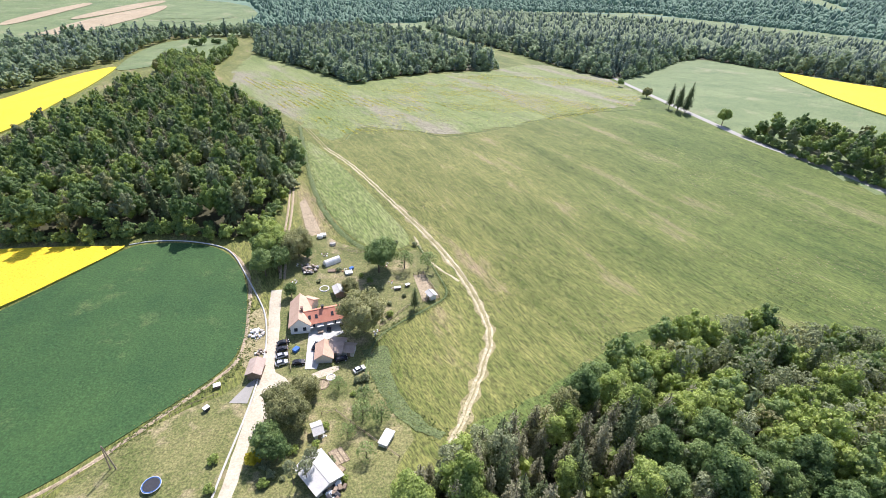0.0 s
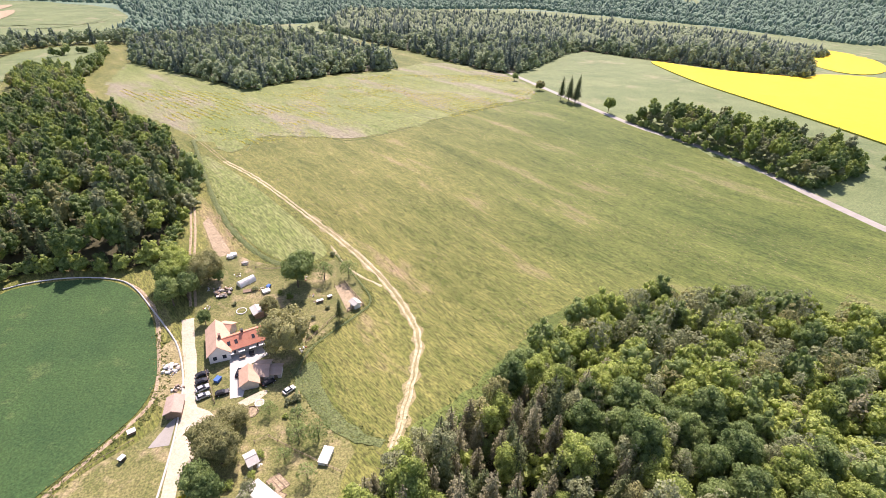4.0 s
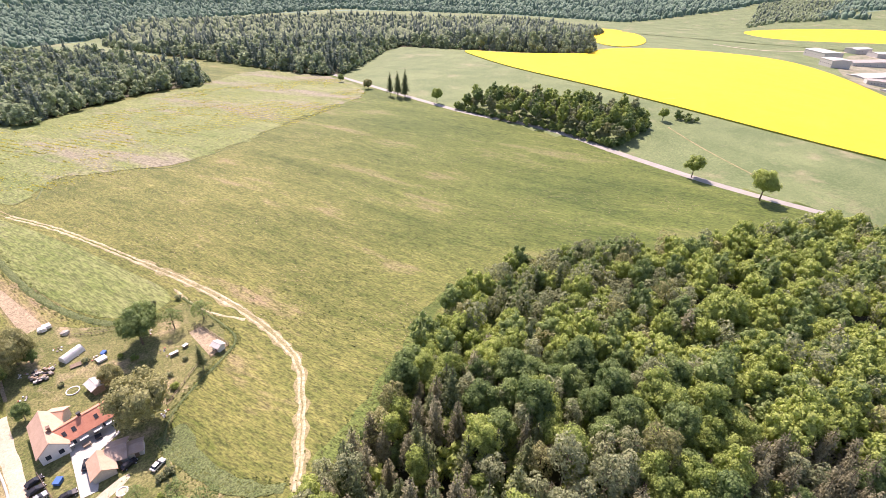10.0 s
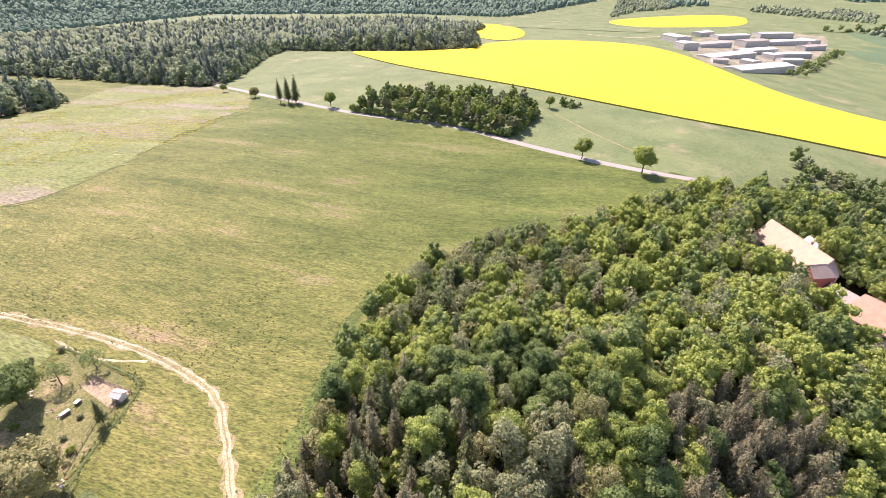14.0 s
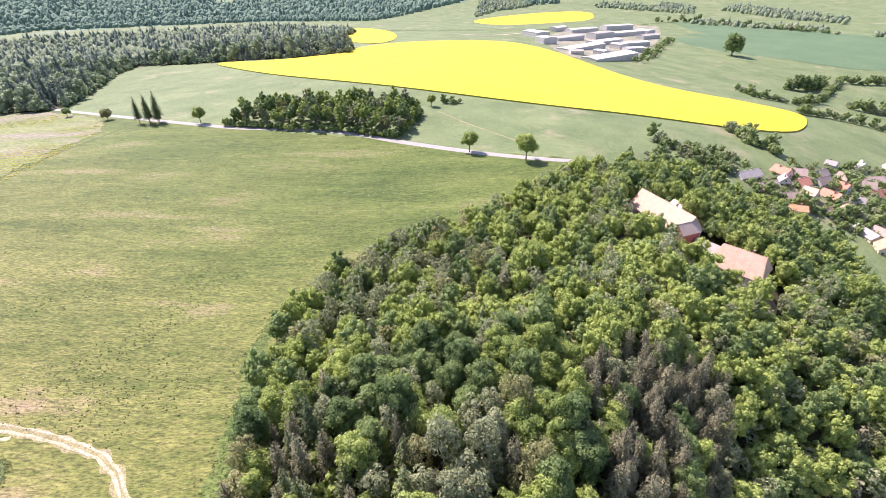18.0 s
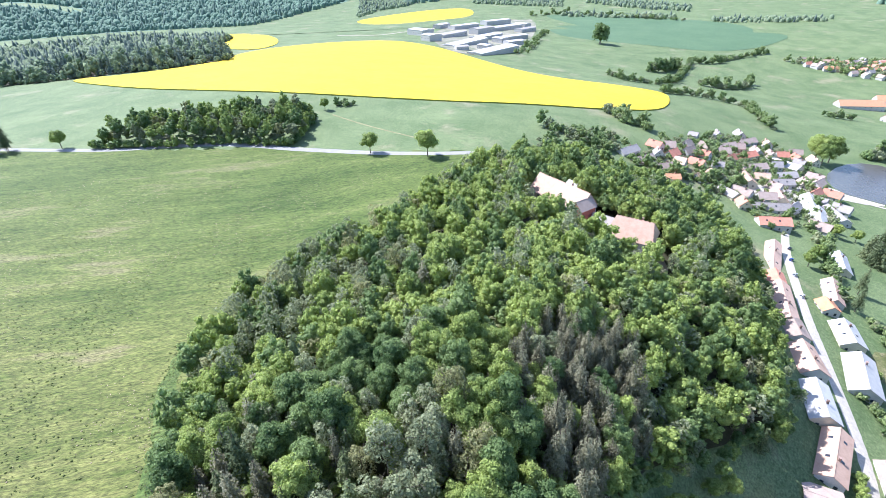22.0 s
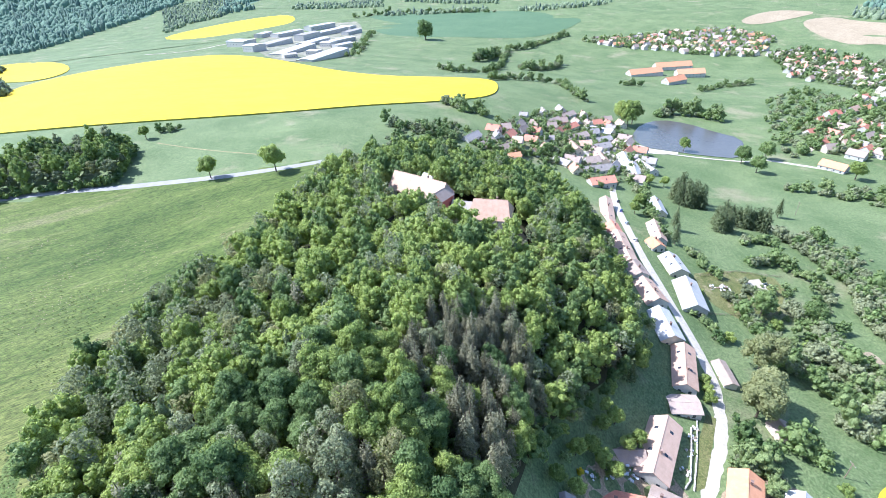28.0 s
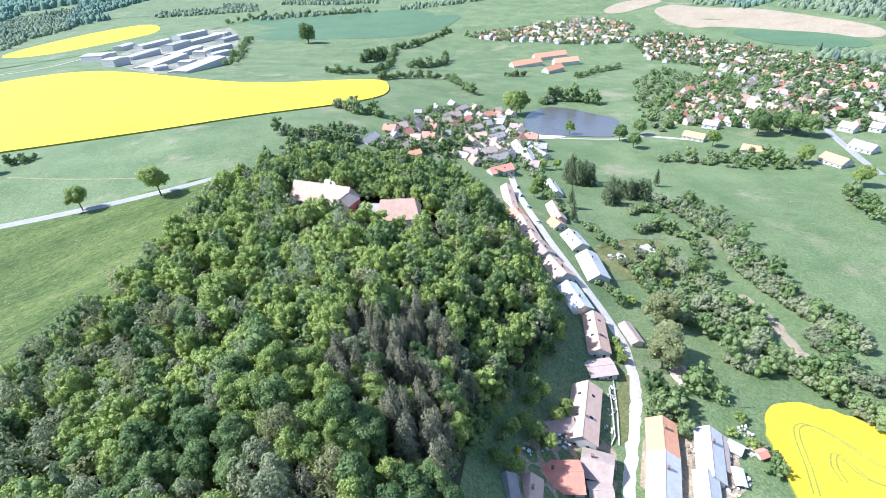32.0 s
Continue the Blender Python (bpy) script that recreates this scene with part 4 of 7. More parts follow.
for poly, label in (([(1526, 867), (1775, 902), (1944, 860), (2367, 925), (2665, 1103), (2481, 1228), (2244, 1235)], "wood on the slope behind the works"), ([(3001, 1233), (3120, 1056), (3045, 752), (3376, 827), (3665, 1195), (3430, 1398)], "narrow far wood between fields"),
                    ([(2080, 413), (2011, 303), (2158, 279), (2322, 432)], "small far copse between fields"), ([(2108, 190), (1925, -18), (1852, -163), (1990, -167), (2330, 158)], "narrow far wood on the ridge"),
                    ([(1169, -866), (1062, -951), (1143, -1026), (1251, -931)], "dark copse on the pale field"), ([(1032, -984), (913, -999), (773, -987), (925, -1161), (1081, -1073)], "wood on the hill behind the village"),
                    ([(717, -770), (576, -759), (517, -690), (620, -704)], "trees behind the far houses"), ([(2045, 623), (1963, 261), (2106, 281), (2216, 663)], "far copse above the works"),
                    ([(1693, 222), (1667, 11), (1681, -107), (1741, -110), (1745, 13), (1781, 235)], "far line of trees between fields"), ([(1597, -197), (1605, -336), (1637, -482), (1701, -498), (1661, -203)], "far hedge of trees between fields")):
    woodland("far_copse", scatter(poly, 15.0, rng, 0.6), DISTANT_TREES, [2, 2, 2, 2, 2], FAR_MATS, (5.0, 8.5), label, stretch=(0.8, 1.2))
for field, crop, label in zip(DISTANT_FIELDS, (PALE_FIELD, PALE_FIELD, GREENS, GREENS, GREENS, GREENS), ("pale ripe field among the far woods", "pale bare field among the far woods", "green field among the far woods", "green clearing in the far woods", "wide green fields past the rape", "green field on the far slope")):
    sheet("distant_field", field, crop, 0.9, label, 60, category="field")
for x, y, s, kind in ((258, 112, 1.5, ("round", 0)), (259, 152, 1.25, ("round", 0)), (214, 375, 1.2, ("round", 0)), (187.5, 470, 1.1, ("bronze", 0)), (179, 527, 0.8, ("round", 1)), (166, 640, 1.6, ("round", 1)), (1168, 69, 4.3, ("lone", 0)), (340, 236, 0.9, ("round", 0))):
    tree(kind, x, y, s, "broad round-crowned tree standing alone on grass")
for x, y in ((191, 424), (194, 414), (198, 408), (202, 414), (197, 419)):
    tree(("spruce", int(rng.integers(3))), x, y, rng.uniform(1.15, 1.45), "tall dark spruce in the clump by the road", "spruces by the road", tall=1.1)


# ---- houses ----
def slope(bm, a, b, c, d, thick):
    """A roof slab over four corners, given clockwise or not."""
    n = (Vector(b) - Vector(a)).cross(Vector(d) - Vector(a)).normalized()
    if n.z < 0:
        n = -n
    top = [bm.verts.new(Vector(p) + n * thick) for p in (a, b, c, d)]
    bot = [bm.verts.new(p) for p in (a, b, c, d)]
    bm.faces.new(top), bm.faces.new(bot[::-1])
    for i in range(4):
        j = (i + 1) % 4
        bm.faces.new((top[i], bot[i], bot[j], top[j]))


def house(x, y, length, width, turn, eave, rise, roof, wall=None, name="house", label="", category="house", group="", windows=3, chimney=True, sink=0.4, z=None, hip=0.0, storeys=1, door=True, gable_panes=True):
    """A gabled house, its ridge along its own x; windows per long side and storey."""
    wall = wall or PLASTER
    c, s = math.cos(radians(turn)), math.sin(radians(turn))
    if z is None:
        z = min(low(x + c * u * length / 2 - s * v * width / 2, y + s * u * length / 2 + c * v * width / 2) for u in (-1, 0, 1) for v in (-1, 1))
    ob = empty(name, x, y, z, turn)
    L, W = length / 2, width / 2
    bm = bmesh.new()
    pts = [(-W, -sink - 1.5), (W, -sink - 1.5), (W, eave), (0, eave + rise * (1 if not hip else 0.02)), (-W, eave)]
    ends = [[bm.verts.new((e, py, pz)) for py, pz in pts] for e in (-L, L)]
    bm.faces.new(ends[0]), bm.faces.new(ends[1][::-1])
    for i in range(5):
        j = (i + 1) % 5
        bm.faces.new((ends[0][i], ends[1][i], ends[1][j], ends[0][j]))
    bmesh.ops.recalc_face_normals(bm, faces=bm.faces[:])
    part("wall", bm, wall, ob)
    bm = bmesh.new()
    o, drop = 0.45, 0.45 * rise / W
    e, top = L + 0.35, eave + rise + 0.02
    for sgn in (-1, 1):
        slope(bm, (-e, sgn * (W + o), eave - drop + 0.02), (e, sgn * (W + o), eave - drop + 0.02), (e - hip, 0, top), (-e + hip, 0, top), 0.16)
    if hip:
        for sgn in (-1, 1):
            slope(bm, (sgn * e, -W - o, eave - drop + 0.02), (sgn * e, W + o, eave - drop + 0.02), (sgn * (e - hip), 0.02, top), (sgn * (e - hip), -0.02, top), 0.15)
    box(bm, -e + hip, -0.14, top + 0.1, e - hip, 0.14, top + 0.24)
    bmesh.ops.recalc_face_normals(bm, faces=bm.faces[:])
    cover = part("roof", bm, ROOFS[roof], ob)
    if chimney:
        k = L * (0.3 if (int(x) % 2) else -0.35)
        bm = boxed(k - 0.35, 0.5, eave + rise * 0.5, k + 0.35, 1.1, eave + rise + 0.9)
        box(bm, k - 0.45, 0.4, eave + rise + 0.9, k + 0.45, 1.2, eave + rise + 1.05)
        part("chimney", bm, SOOTY, cover)
    pane = mesh_of("window", [(-0.5, 0, -0.65), (0.5, 0, -0.65), (0.5, 0, 0.65), (-0.5, 0, 0.65), (-0.5, 0.06, -0.65), (0.5, 0.06, -0.65), (0.5, 0.06, 0.65), (-0.5, 0.06, 0.65)],
                   [(0, 1, 2, 3), (0, 4, 5, 1), (1, 5, 6, 2), (2, 6, 7, 3), (3, 7, 4, 0)], GLASS) if "pane" not in KINDS else KINDS["pane"]
    KINDS["pane"] = pane
    for st in range(storeys):
        h = eave * (st + 0.55) / storeys
        for i in range(windows):
            u = -L + (i + 0.5) * length / windows
            for sgn in (-1, 1):
                w = part("window", pane, None, ob)
                w.location, w.rotation_euler = (u, sgn * (W + 0.03), h), (0, 0, 0 if sgn < 0 else math.pi)
    if windows and gable_panes:
        for sgn in (-1, 1):
            for v in ((-W * 0.45, W * 0.45) if not hip else ()):
                w = part("window", pane, None, ob)
                w.location, w.rotation_euler = (sgn * (L + 0.03), v, eave * 0.55), (0, 0, sgn * math.pi / 2)
            if rise > 3 and not hip:
                w = part("window", pane, None, ob)
                w.location, w.rotation_euler, w.scale = (sgn * (L + 0.03), 0, eave + rise * 0.3), (0, 0, sgn * math.pi / 2), (0.8, 1, 0.8)
    if door:
        u = L * 0.15
        part("door", boxed(u - 0.45, -W - 0.06, 0.0, u + 0.45, -W + 0.02, 1.75), PLANK, ob)
    return tagged(ob, label, category, group)


ROOF_WORDS = {"tile": "faded pinkish tile roof", "terra": "red tile roof", "orange": "orange tile roof", "brown": "weathered brown roof", "slate": "dark grey roof", "pale": "pale sheet roof"}
NEAR_STREET = [(91.8, -50.7, 22.1, 9, 149, 4.2, 3.0, 'tile'),
    (89.9, -39.9, 10.7, 6.5, -94, 3, 1.7, 'brown'),
    (74.9, -46.4, 8.7, 9, -123, 3.8, 2.2, 'brown'),
    (72.6, -33.7, 11.9, 9.5, -105, 4, 2.6, 'terra'),
    (64.8, -21.3, 11.7, 6, 155, 3.5, 2.2, 'tile'),
    (109.2, -65.5, 9.6, 7.5, -96, 3.2, 0.9, 'brown'),
    (125.0, -71.9, 21.1, 7.5, 160, 4, 2.2, 'tile'),
    (145.8, -72.7, 17.6, 8.5, 178, 4.5, 2.6, 'pale'),
    (126.2, -88.1, 11.6, 4.5, 176, 2.6, 1.1, 'brown'),
    (78.9, -70.4, 13.0, 8.4, 151, 3.6, 2.5, 'orange'),
    (66.0, -62.4, 17.3, 8.4, 147, 3.6, 2.5, 'pale'),
    (70.9, -81.0, 17.1, 7, 147, 3.6, 2.4, 'pale')]
SIDE_STREET = [(61.0, -72.6, 10.6, 6, 149, 3, 2.0, 'pale'),
    (101.5, -95.0, 7.7, 6, -179, 3, 1.9, 'brown'),
    (252.8, -80.9, 40.3, 7, 168, 4.5, 2.2, 'tile'),
    (222.2, -75.2, 14.6, 7, 179, 4, 2.2, 'terra'),
    (203.6, -73.8, 28.3, 8, 176, 4, 2.6, 'tile'),
    (185.3, -74.1, 12.2, 8, -176, 3.5, 2.2, 'brown'),
    (167.1, -74.2, 15.8, 9, -175, 4.5, 3.0, 'tile'),
    (272.7, -118.3, 19.5, 8, 172, 5, 3.0, 'pale'),
    (231.9, -102.2, 20.3, 7, 171, 4, 2.6, 'tile'),
    (216.5, -95.6, 8.3, 7, -172, 3.5, 2.2, 'orange'),
    (198.1, -98.0, 15.7, 9, -180, 4, 2.6, 'pale'),
    (172.8, -95.2, 21.5, 10, 170, 4.5, 3.0, 'pale')]
CROSSROADS = [(315.9, -95.3, 18.2, 10, -80, 6, 3.0, 'terra'),
    (354.1, -132.3, 32.8, 9, 169, 4.5, 3.0, 'pale'),
    (350.1, -100.8, 23.9, 9, -80, 4.5, 3.0, 'slate'),
    (359.7, -4.6, 17.7, 8, -37, 4.5, 3.0, 'slate'),
    (353.5, -15.6, 17.6, 8, -42, 4.5, 3.0, 'brown'),
    (357.0, -30.7, 15.1, 8, -53, 4, 2.6, 'brown'),
    (373.6, -42.3, 8.1, 9, -109, 5, 3.4, 'tile'),
    (341.6, -35.8, 9.5, 7, -75, 3.5, 2.2, 'orange'),
    (377.8, -68.4, 13.1, 8, -148, 4.5, 2.6, 'tile'),
    (399.2, -72.4, 8.3, 8, -96, 4.5, 2.6, 'slate'),
    (457.2, -101.0, 26.0, 9, -49, 4.5, 3.0, 'terra'),
    (506.0, -110.5, 22.1, 9, -49, 5, 3.0, 'brown')]
POND_END = [(466.6, -85.8, 25.1, 9, -50, 4, 3.0, 'brown'),
    (472.3, -137.3, 27.4, 12, -131, 5, 3.0, 'pale'),
    (430.4, -102.5, 27.0, 9, -61, 4.5, 3.0, 'brown'),
    (433.6, -124.8, 27.7, 9, -68, 4.5, 3.0, 'slate'),
    (393.1, -92.4, 22.0, 9, -173, 4.5, 3.0, 'tile'),
    (407.7, -106.0, 10.3, 9, -95, 4.5, 3.0, 'tile'),
    (412.9, -122.4, 16.2, 9, -71, 4.5, 3.0, 'slate'),
    (351.5, -74.5, 15.9, 8, -145, 4, 2.6, 'slate'),
    (371.9, -133.1, 45.8, 9, 174, 4.5, 3.0, 'pale'),
    (370.7, -147.5, 24.6, 9, -170, 4, 2.6, 'slate'),
    (375.3, -111.6, 19.5, 8, -178, 4.5, 3.0, 'tile'),
    (464.2, -59.4, 7.7, 8, -110, 4, 2.2, 'slate')]
for rows, where in ((NEAR_STREET, "beside the village street"), (SIDE_STREET, "lining the village street"), (CROSSROADS, "at the village crossroads"), (POND_END, "near the village pond")):
    for i, (x, y, ln, wd, turn, eave, rise, roof) in enumerate(rows):
        big = ln > 13
        home = house(x, y, ln, wd, turn, eave, rise, roof, WARM_PLASTER if i % 3 == 1 else PLASTER, "house" if eave > 3 else "shed",
              ("long" if big else "small") + " house with " + ROOF_WORDS[roof] + " " + where if eave > 3 else "low outbuilding with " + ROOF_WORDS[roof] + " " + where,
              "house" if eave > 3 else "shed", windows=max(2, int(ln / 4)) if eave > 3 else 0, chimney=eave > 3.4)
        if eave > 3.9 and ln > 12 and i % 2 == 0:
            for side in (-1, 1):
                for u in (-0.28, 0.12):
                    v = part("roof_window", boxed(-0.45, -0.6, 0.0, 0.45, 0.6, 0.14), GLASS, home, "dark roof window")
                    v.location, v.rotation_euler = (u * ln, side * wd * 0.24, eave + rise * 0.52 + 0.14), (-side * math.atan2(rise, wd / 2), 0, 0)
WORKS = [(862.4, 228.3, 124.3, 26, -21, 8, 2, 'w'),
    (955.6, 308.3, 132.8, 24, -16, 7, 1.5, 'w'),
    (1102.4, 307.4, 97.1, 22, -22, 7, 1.5, 'w'),
    (1107.2, 391.6, 97.5, 22, -20, 7, 1.5, 'w'),
    (1333.1, 322.9, 121.2, 24, -29, 7, 1.5, 'w'),
    (1325.8, 431.5, 97.2, 24, -30, 7, 1.5, 'w'),
    (1138.1, 256.0, 76.6, 20, -37, 6, 1.5, 'w'),
    (1030.2, 229.8, 41.6, 18, -42, 6, 1.5, 'w'),
    (1454.6, 377.6, 97.6, 26, -36, 8, 1.5, 'w'),
    (1318.9, 491.7, 55.5, 20, -12, 7, 1.5, 'w'),
    (858.9, 285.6, 24.7, 16, -59, 5, 1.5, 'w'),
    (1308.7, 262.5, 64.3, 20, -26, 6, 1.5, 'w'),
    (1118.0, 470.0, 60.0, 30, 62, 9, 1.5, 'w'),
    (985.0, 392.0, 34.0, 26, 58, 9, 1.2, 'w'),
    (1215.0, 350.0, 70.0, 24, -24, 10, 1.5, 'w'),
    (1045.0, 262.0, 30.0, 18, 64, 7, 1.2, 'w'),
    (1402.0, 290.0, 46.0, 22, 60, 7, 1.2, 'w'),
    (905.0, 255.0, 26.0, 16, 66, 6, 1.0, 'w')]
for x, y, ln, wd, turn, eave, rise, _ in WORKS:
    house(x, y, ln * 0.9, wd * 1.2, turn, eave * 1.5, rise, "pale" if int(x) % 3 else "slate", CONCRETE, "industrial_hall", "long low pale industrial hall with a flat-pitched sheet roof", "hall", "halls of the works", windows=6, chimney=False, gable_panes=False)
TERRACES = [(863.2, -320.9, 59.2, 19, -79, 7.5, 6.5, 'orange'),
    (914.5, -388.9, 64.8, 19, -88, 7.5, 6.5, 'orange'),
    (854.0, -394.5, 45.5, 19, -93, 7.5, 6.5, 'orange'),
    (793.4, -343.7, 38.0, 16, -65, 7.5, 6, 'orange')]
for x, y, ln, wd, turn, eave, rise, roof in TERRACES:
    house(x, y, ln, wd, turn, eave, rise, roof, PLASTER, "terraced_house", "new terraced houses with a bright orange roof", "house", "orange-roofed terraces", windows=8, storeys=2)

# ---- grass, paths and small grounds round the farm ----
sheet("lawn", [(-56.4, 150.6), (-51.0, 163.2), (-35.6, 153.7), (-18.1, 152.6), (-7.6, 158.0), (2.4, 131.4), (-15.4, 112.8), (-19.6, 100.5), (-15.4, 86.4), (-3.3, 72.8), (-7.4, 63.8), (-8.2, 55.1), (-15.8, 41.7), (-38.3, 41.1), (-46.6, 65.0), (-46.7, 78.4), (-45.7, 94.6), (-50.2, 113.7), (-54.5, 130.4)],
      LAWN, 0.05, "mown lawn and orchard grass round the farm", 3, category="lawn", smooth_corners=1)
sheet("dry_grass", [(-51.7, 90.8), (-51.7, 83.7), (-64.3, 74.1), (-71.6, 63.6), (-78.7, 52.6), (-71.5, 40.4), (-38.8, 41.0), (-44.5, 59.4), (-45.6, 75.7), (-46.6, 88.1)], LAWN, 0.06, "dry mown grass between the crop and the lane", 3, category="lawn", smooth_corners=1)
sheet("tall_grass_patch", [(-19.1, 97.0), (-15.4, 86.4), (-9.5, 77.0), (-0.8, 71.2), (1.8, 72.5), (-7.1, 80.8), (-12.9, 93.0), (-14.4, 104.7), (-18.5, 103.5)], TALL_GRASS, 0.16, "bluish tall grass round the orchard corner", 2, ragged=0.6, category="grass")
sheet("weedy_strip", [(-90.4, 282.4), (-56.9, 233.2), (-26.8, 185.7), (-11.2, 162.2), (-18.3, 154.4), (-31.7, 156.2), (-46.3, 172.7), (-59.5, 196.9), (-72.7, 231.2)], FALLOW, 0.07, "yellow-flecked weedy grass beside the wheel track", 4, category="grass")
sheet("yard", [(-49.0, 109.0), (-47.0, 100.0), (-45.2, 92.0), (-39.6, 85.0), (-33.3, 91.6), (-27.4, 94.9), (-27.0, 92.4), (-34.4, 87.4), (-36.6, 84.0), (-40.5, 82.0), (-46.4, 84.0), (-49.0, 98.0), (-52.0, 112.0)], GRAVEL, 0.10, "pale gravel drive into the farmyard", 2, category="yard", smooth_corners=1)
sheet("turning_place", [(-45.7, 91.4), (-38.9, 87.7), (-36.8, 82.0), (-38.3, 78.4), (-41.1, 73.7), (-43.0, 67.0), (-44.0, 63.2), (-46.4, 76.6), (-46.3, 86.1)], GRAVEL, 0.14, "wide pale gravel mouth of the lane", 2, category="yard", smooth_corners=1)
sheet("terrace", [(-39.6, 108.6), (-31.9, 112.9), (-28.9, 108.3), (-33.0, 104.7), (-33.2, 92.6), (-36.4, 92.2)], CONCRETE, 0.17, "bright concrete yard before the farmhouse", 2, category="terrace", smooth_corners=0)
sheet("green_plot", [(-44.2, 102.8), (-39.8, 106.6), (-37.4, 95.5), (-39.3, 91.8)], LAWN, 0.17, "small green plot between the cars and the yard", 2, category="lawn", smooth_corners=0)
sheet("grey_drive", [(-49.5, 85.9), (-48.0, 87.9), (-47.3, 79.2), (-51.9, 79.0)], ASPHALT, 0.13, "grey paved drive below the plank cabin", 2, category="drive", smooth_corners=0)
sheet("vegetable_bed", [(-63.9, 185.0), (-62.7, 189.5), (-48.4, 161.6), (-53.3, 158.8)], DIRT, 0.12, "bare brown ploughed strip by the lane", 2, category="bed", smooth_corners=0)
ribbon("field_path", [(-90.8, 47.3), (-79.9, 54.1), (-72.1, 64.4), (-65.3, 75.9), (-58.0, 87.0), (-55.3, 93.8), (-56.6, 102.8), (-59.6, 112.4), (-64.6, 129.0), (-72.5, 141.0), (-80.1, 146.8)], 1.1, DIRT, 0.12, "dry dirt edge of the crop field", "path", ragged=0.8, step=2)
sheet("dry_bank", [(-56.0, 118.5), (-52.0, 110.0), (-49.6, 100.0), (-48.8, 92.0), (-53.5, 91.0), (-55.6, 97.0), (-57.8, 107.0), (-59.5, 114.0)], DRY, 0.08, "dry trodden bank between the crop and the lane", 2, category="bank", smooth_corners=1, ragged=0.4)
ribbon("tall_grass_strip", [(-97.8, 301.9), (-82.8, 259.4), (-70.5, 223.1), (-58.1, 191.3), (-45.2, 167.6), (-31.3, 153.6), (-17.9, 150.8)], 2.4, TALL_GRASS, 0.2, "dark green uncut grass along the meadow edge", "grass", ragged=0.6, step=2)
ribbon("tall_grass_strip", [(-21.0, 101.6), (-17.4, 91.5), (-11.6, 82.6), (-4.5, 75.8), (2.5, 71.8)], 2.4, TALL_GRASS, 0.2, "bluish uncut grass round the orchard", "grass", ragged=0.6, step=2)
ribbon("grass_ridge", [(-9.9, 159.2), (-0.7, 140.8), (3.0, 130.9), (-1.6, 124.9), (-13.7, 113.8), (-18.9, 106.7), (-20.5, 96.9), (-18.1, 86.2)], 0.9, TALL_GRASS, 0.25, "dark line of uncut grass along the garden", "grass", ragged=0.7, step=2)
ribbon("grass_ridge", [(-62.2, 276.0), (-61.2, 305.7), (-53.7, 314.5), (-44.7, 316.3), (-25.8, 310.1), (-10.8, 297.0), (1.9, 296.4), (41.7, 332.1), (92.2, 383.9), (179, 424)], 0.9, TALL_GRASS, 0.2, "uncut ridge of grass along the fallow", "grass", ragged=0.6, step=3)
ribbon("mown_edge", [(77.7, 121.8), (60.1, 112.1), (41.2, 93.9), (23.8, 80.6), (10.5, 73.2)], 5.0, LUSH, 0.10, "yellow-green grass along the wood's edge", "grass", ragged=0.7, step=3)

def along(line, gap, r, wide=2.0):
    """Places strung along a line."""
    out = []
    for a, b in zip(line, line[1:]):
        n = max(1, int(math.dist(a, b) / gap))
        out += [(a[0] + (b[0] - a[0]) * (i + r.uniform(0, 0.6)) / n + r.normal(0, wide), a[1] + (b[1] - a[1]) * (i + r.uniform(0, 0.6)) / n + r.normal(0, wide)) for i in range(n)]
    return np.array(out)


# grass tufts that stand above the meadow and the strips
def tufts(name, places, size, mat, label, r):
    n = len(places)
    z = land(places[:, 0], places[:, 1])
    c = np.column_stack([places, z + 0.1 + size * 0.3])
    v, f = cards(c, np.tile([0.0, 0.0, 0.9], (n, 1)), size, r, 0.24)
    return tagged(new(name, mesh_of(name, v.tolist(), f.tolist(), mat)), label, "grass", kind="stuff")


MEADOW_NEAR = [(-87.4, 279.5), (-12.1, 174.8), (13.2, 130.8), (17.3, 101.3), (6.6, 74.5), (60.1, 112.1), (120.1, 133.8), (230.5, 121.9), (180.3, 288.8), (79, 394), (-11.2, 292.5), (-50.9, 308.7)]
r = np.random.default_rng(3)
p = scatter(MEADOW_NEAR, 1.9, r, 0.9)
tufts("meadow_tufts", p[(np.array([noise.noise((a * 0.02, b * 0.05, 2.0)) for a, b in p]) + r.normal(0, 0.12, len(p))) > 0.1], 0.3, BLADE, "scattered green tufts in the cut meadow", r)
p = scatter(MEADOW_NEAR, 1.9, r, 0.9)
tufts("straw_wisps", p[(np.array([noise.noise((a * 0.03, b * 0.06, 7.0)) for a, b in p]) + r.normal(0, 0.1, len(p))) > 0.2], 0.2, PALE_FIELD, "pale wisps of dry hay left on the meadow", r)
FALLOW_LAND = [(-209, 480), (-87, 444), (37, 568), (183, 565), (178, 440), (33.6, 326.1), (-11.2, 301.1), (-63.5, 288.4), (-93.0, 304.2)]
p = scatter(FALLOW_LAND, 3.2, r, 0.9)
tufts("fallow_weeds", p[(np.array([noise.noise((a * 0.012, b * 0.03, 1.0)) for a, b in p]) + r.normal(0, 0.1, len(p))) > 0.05], 0.5, BLOOM, "scattered yellow weeds on the fallow", r)

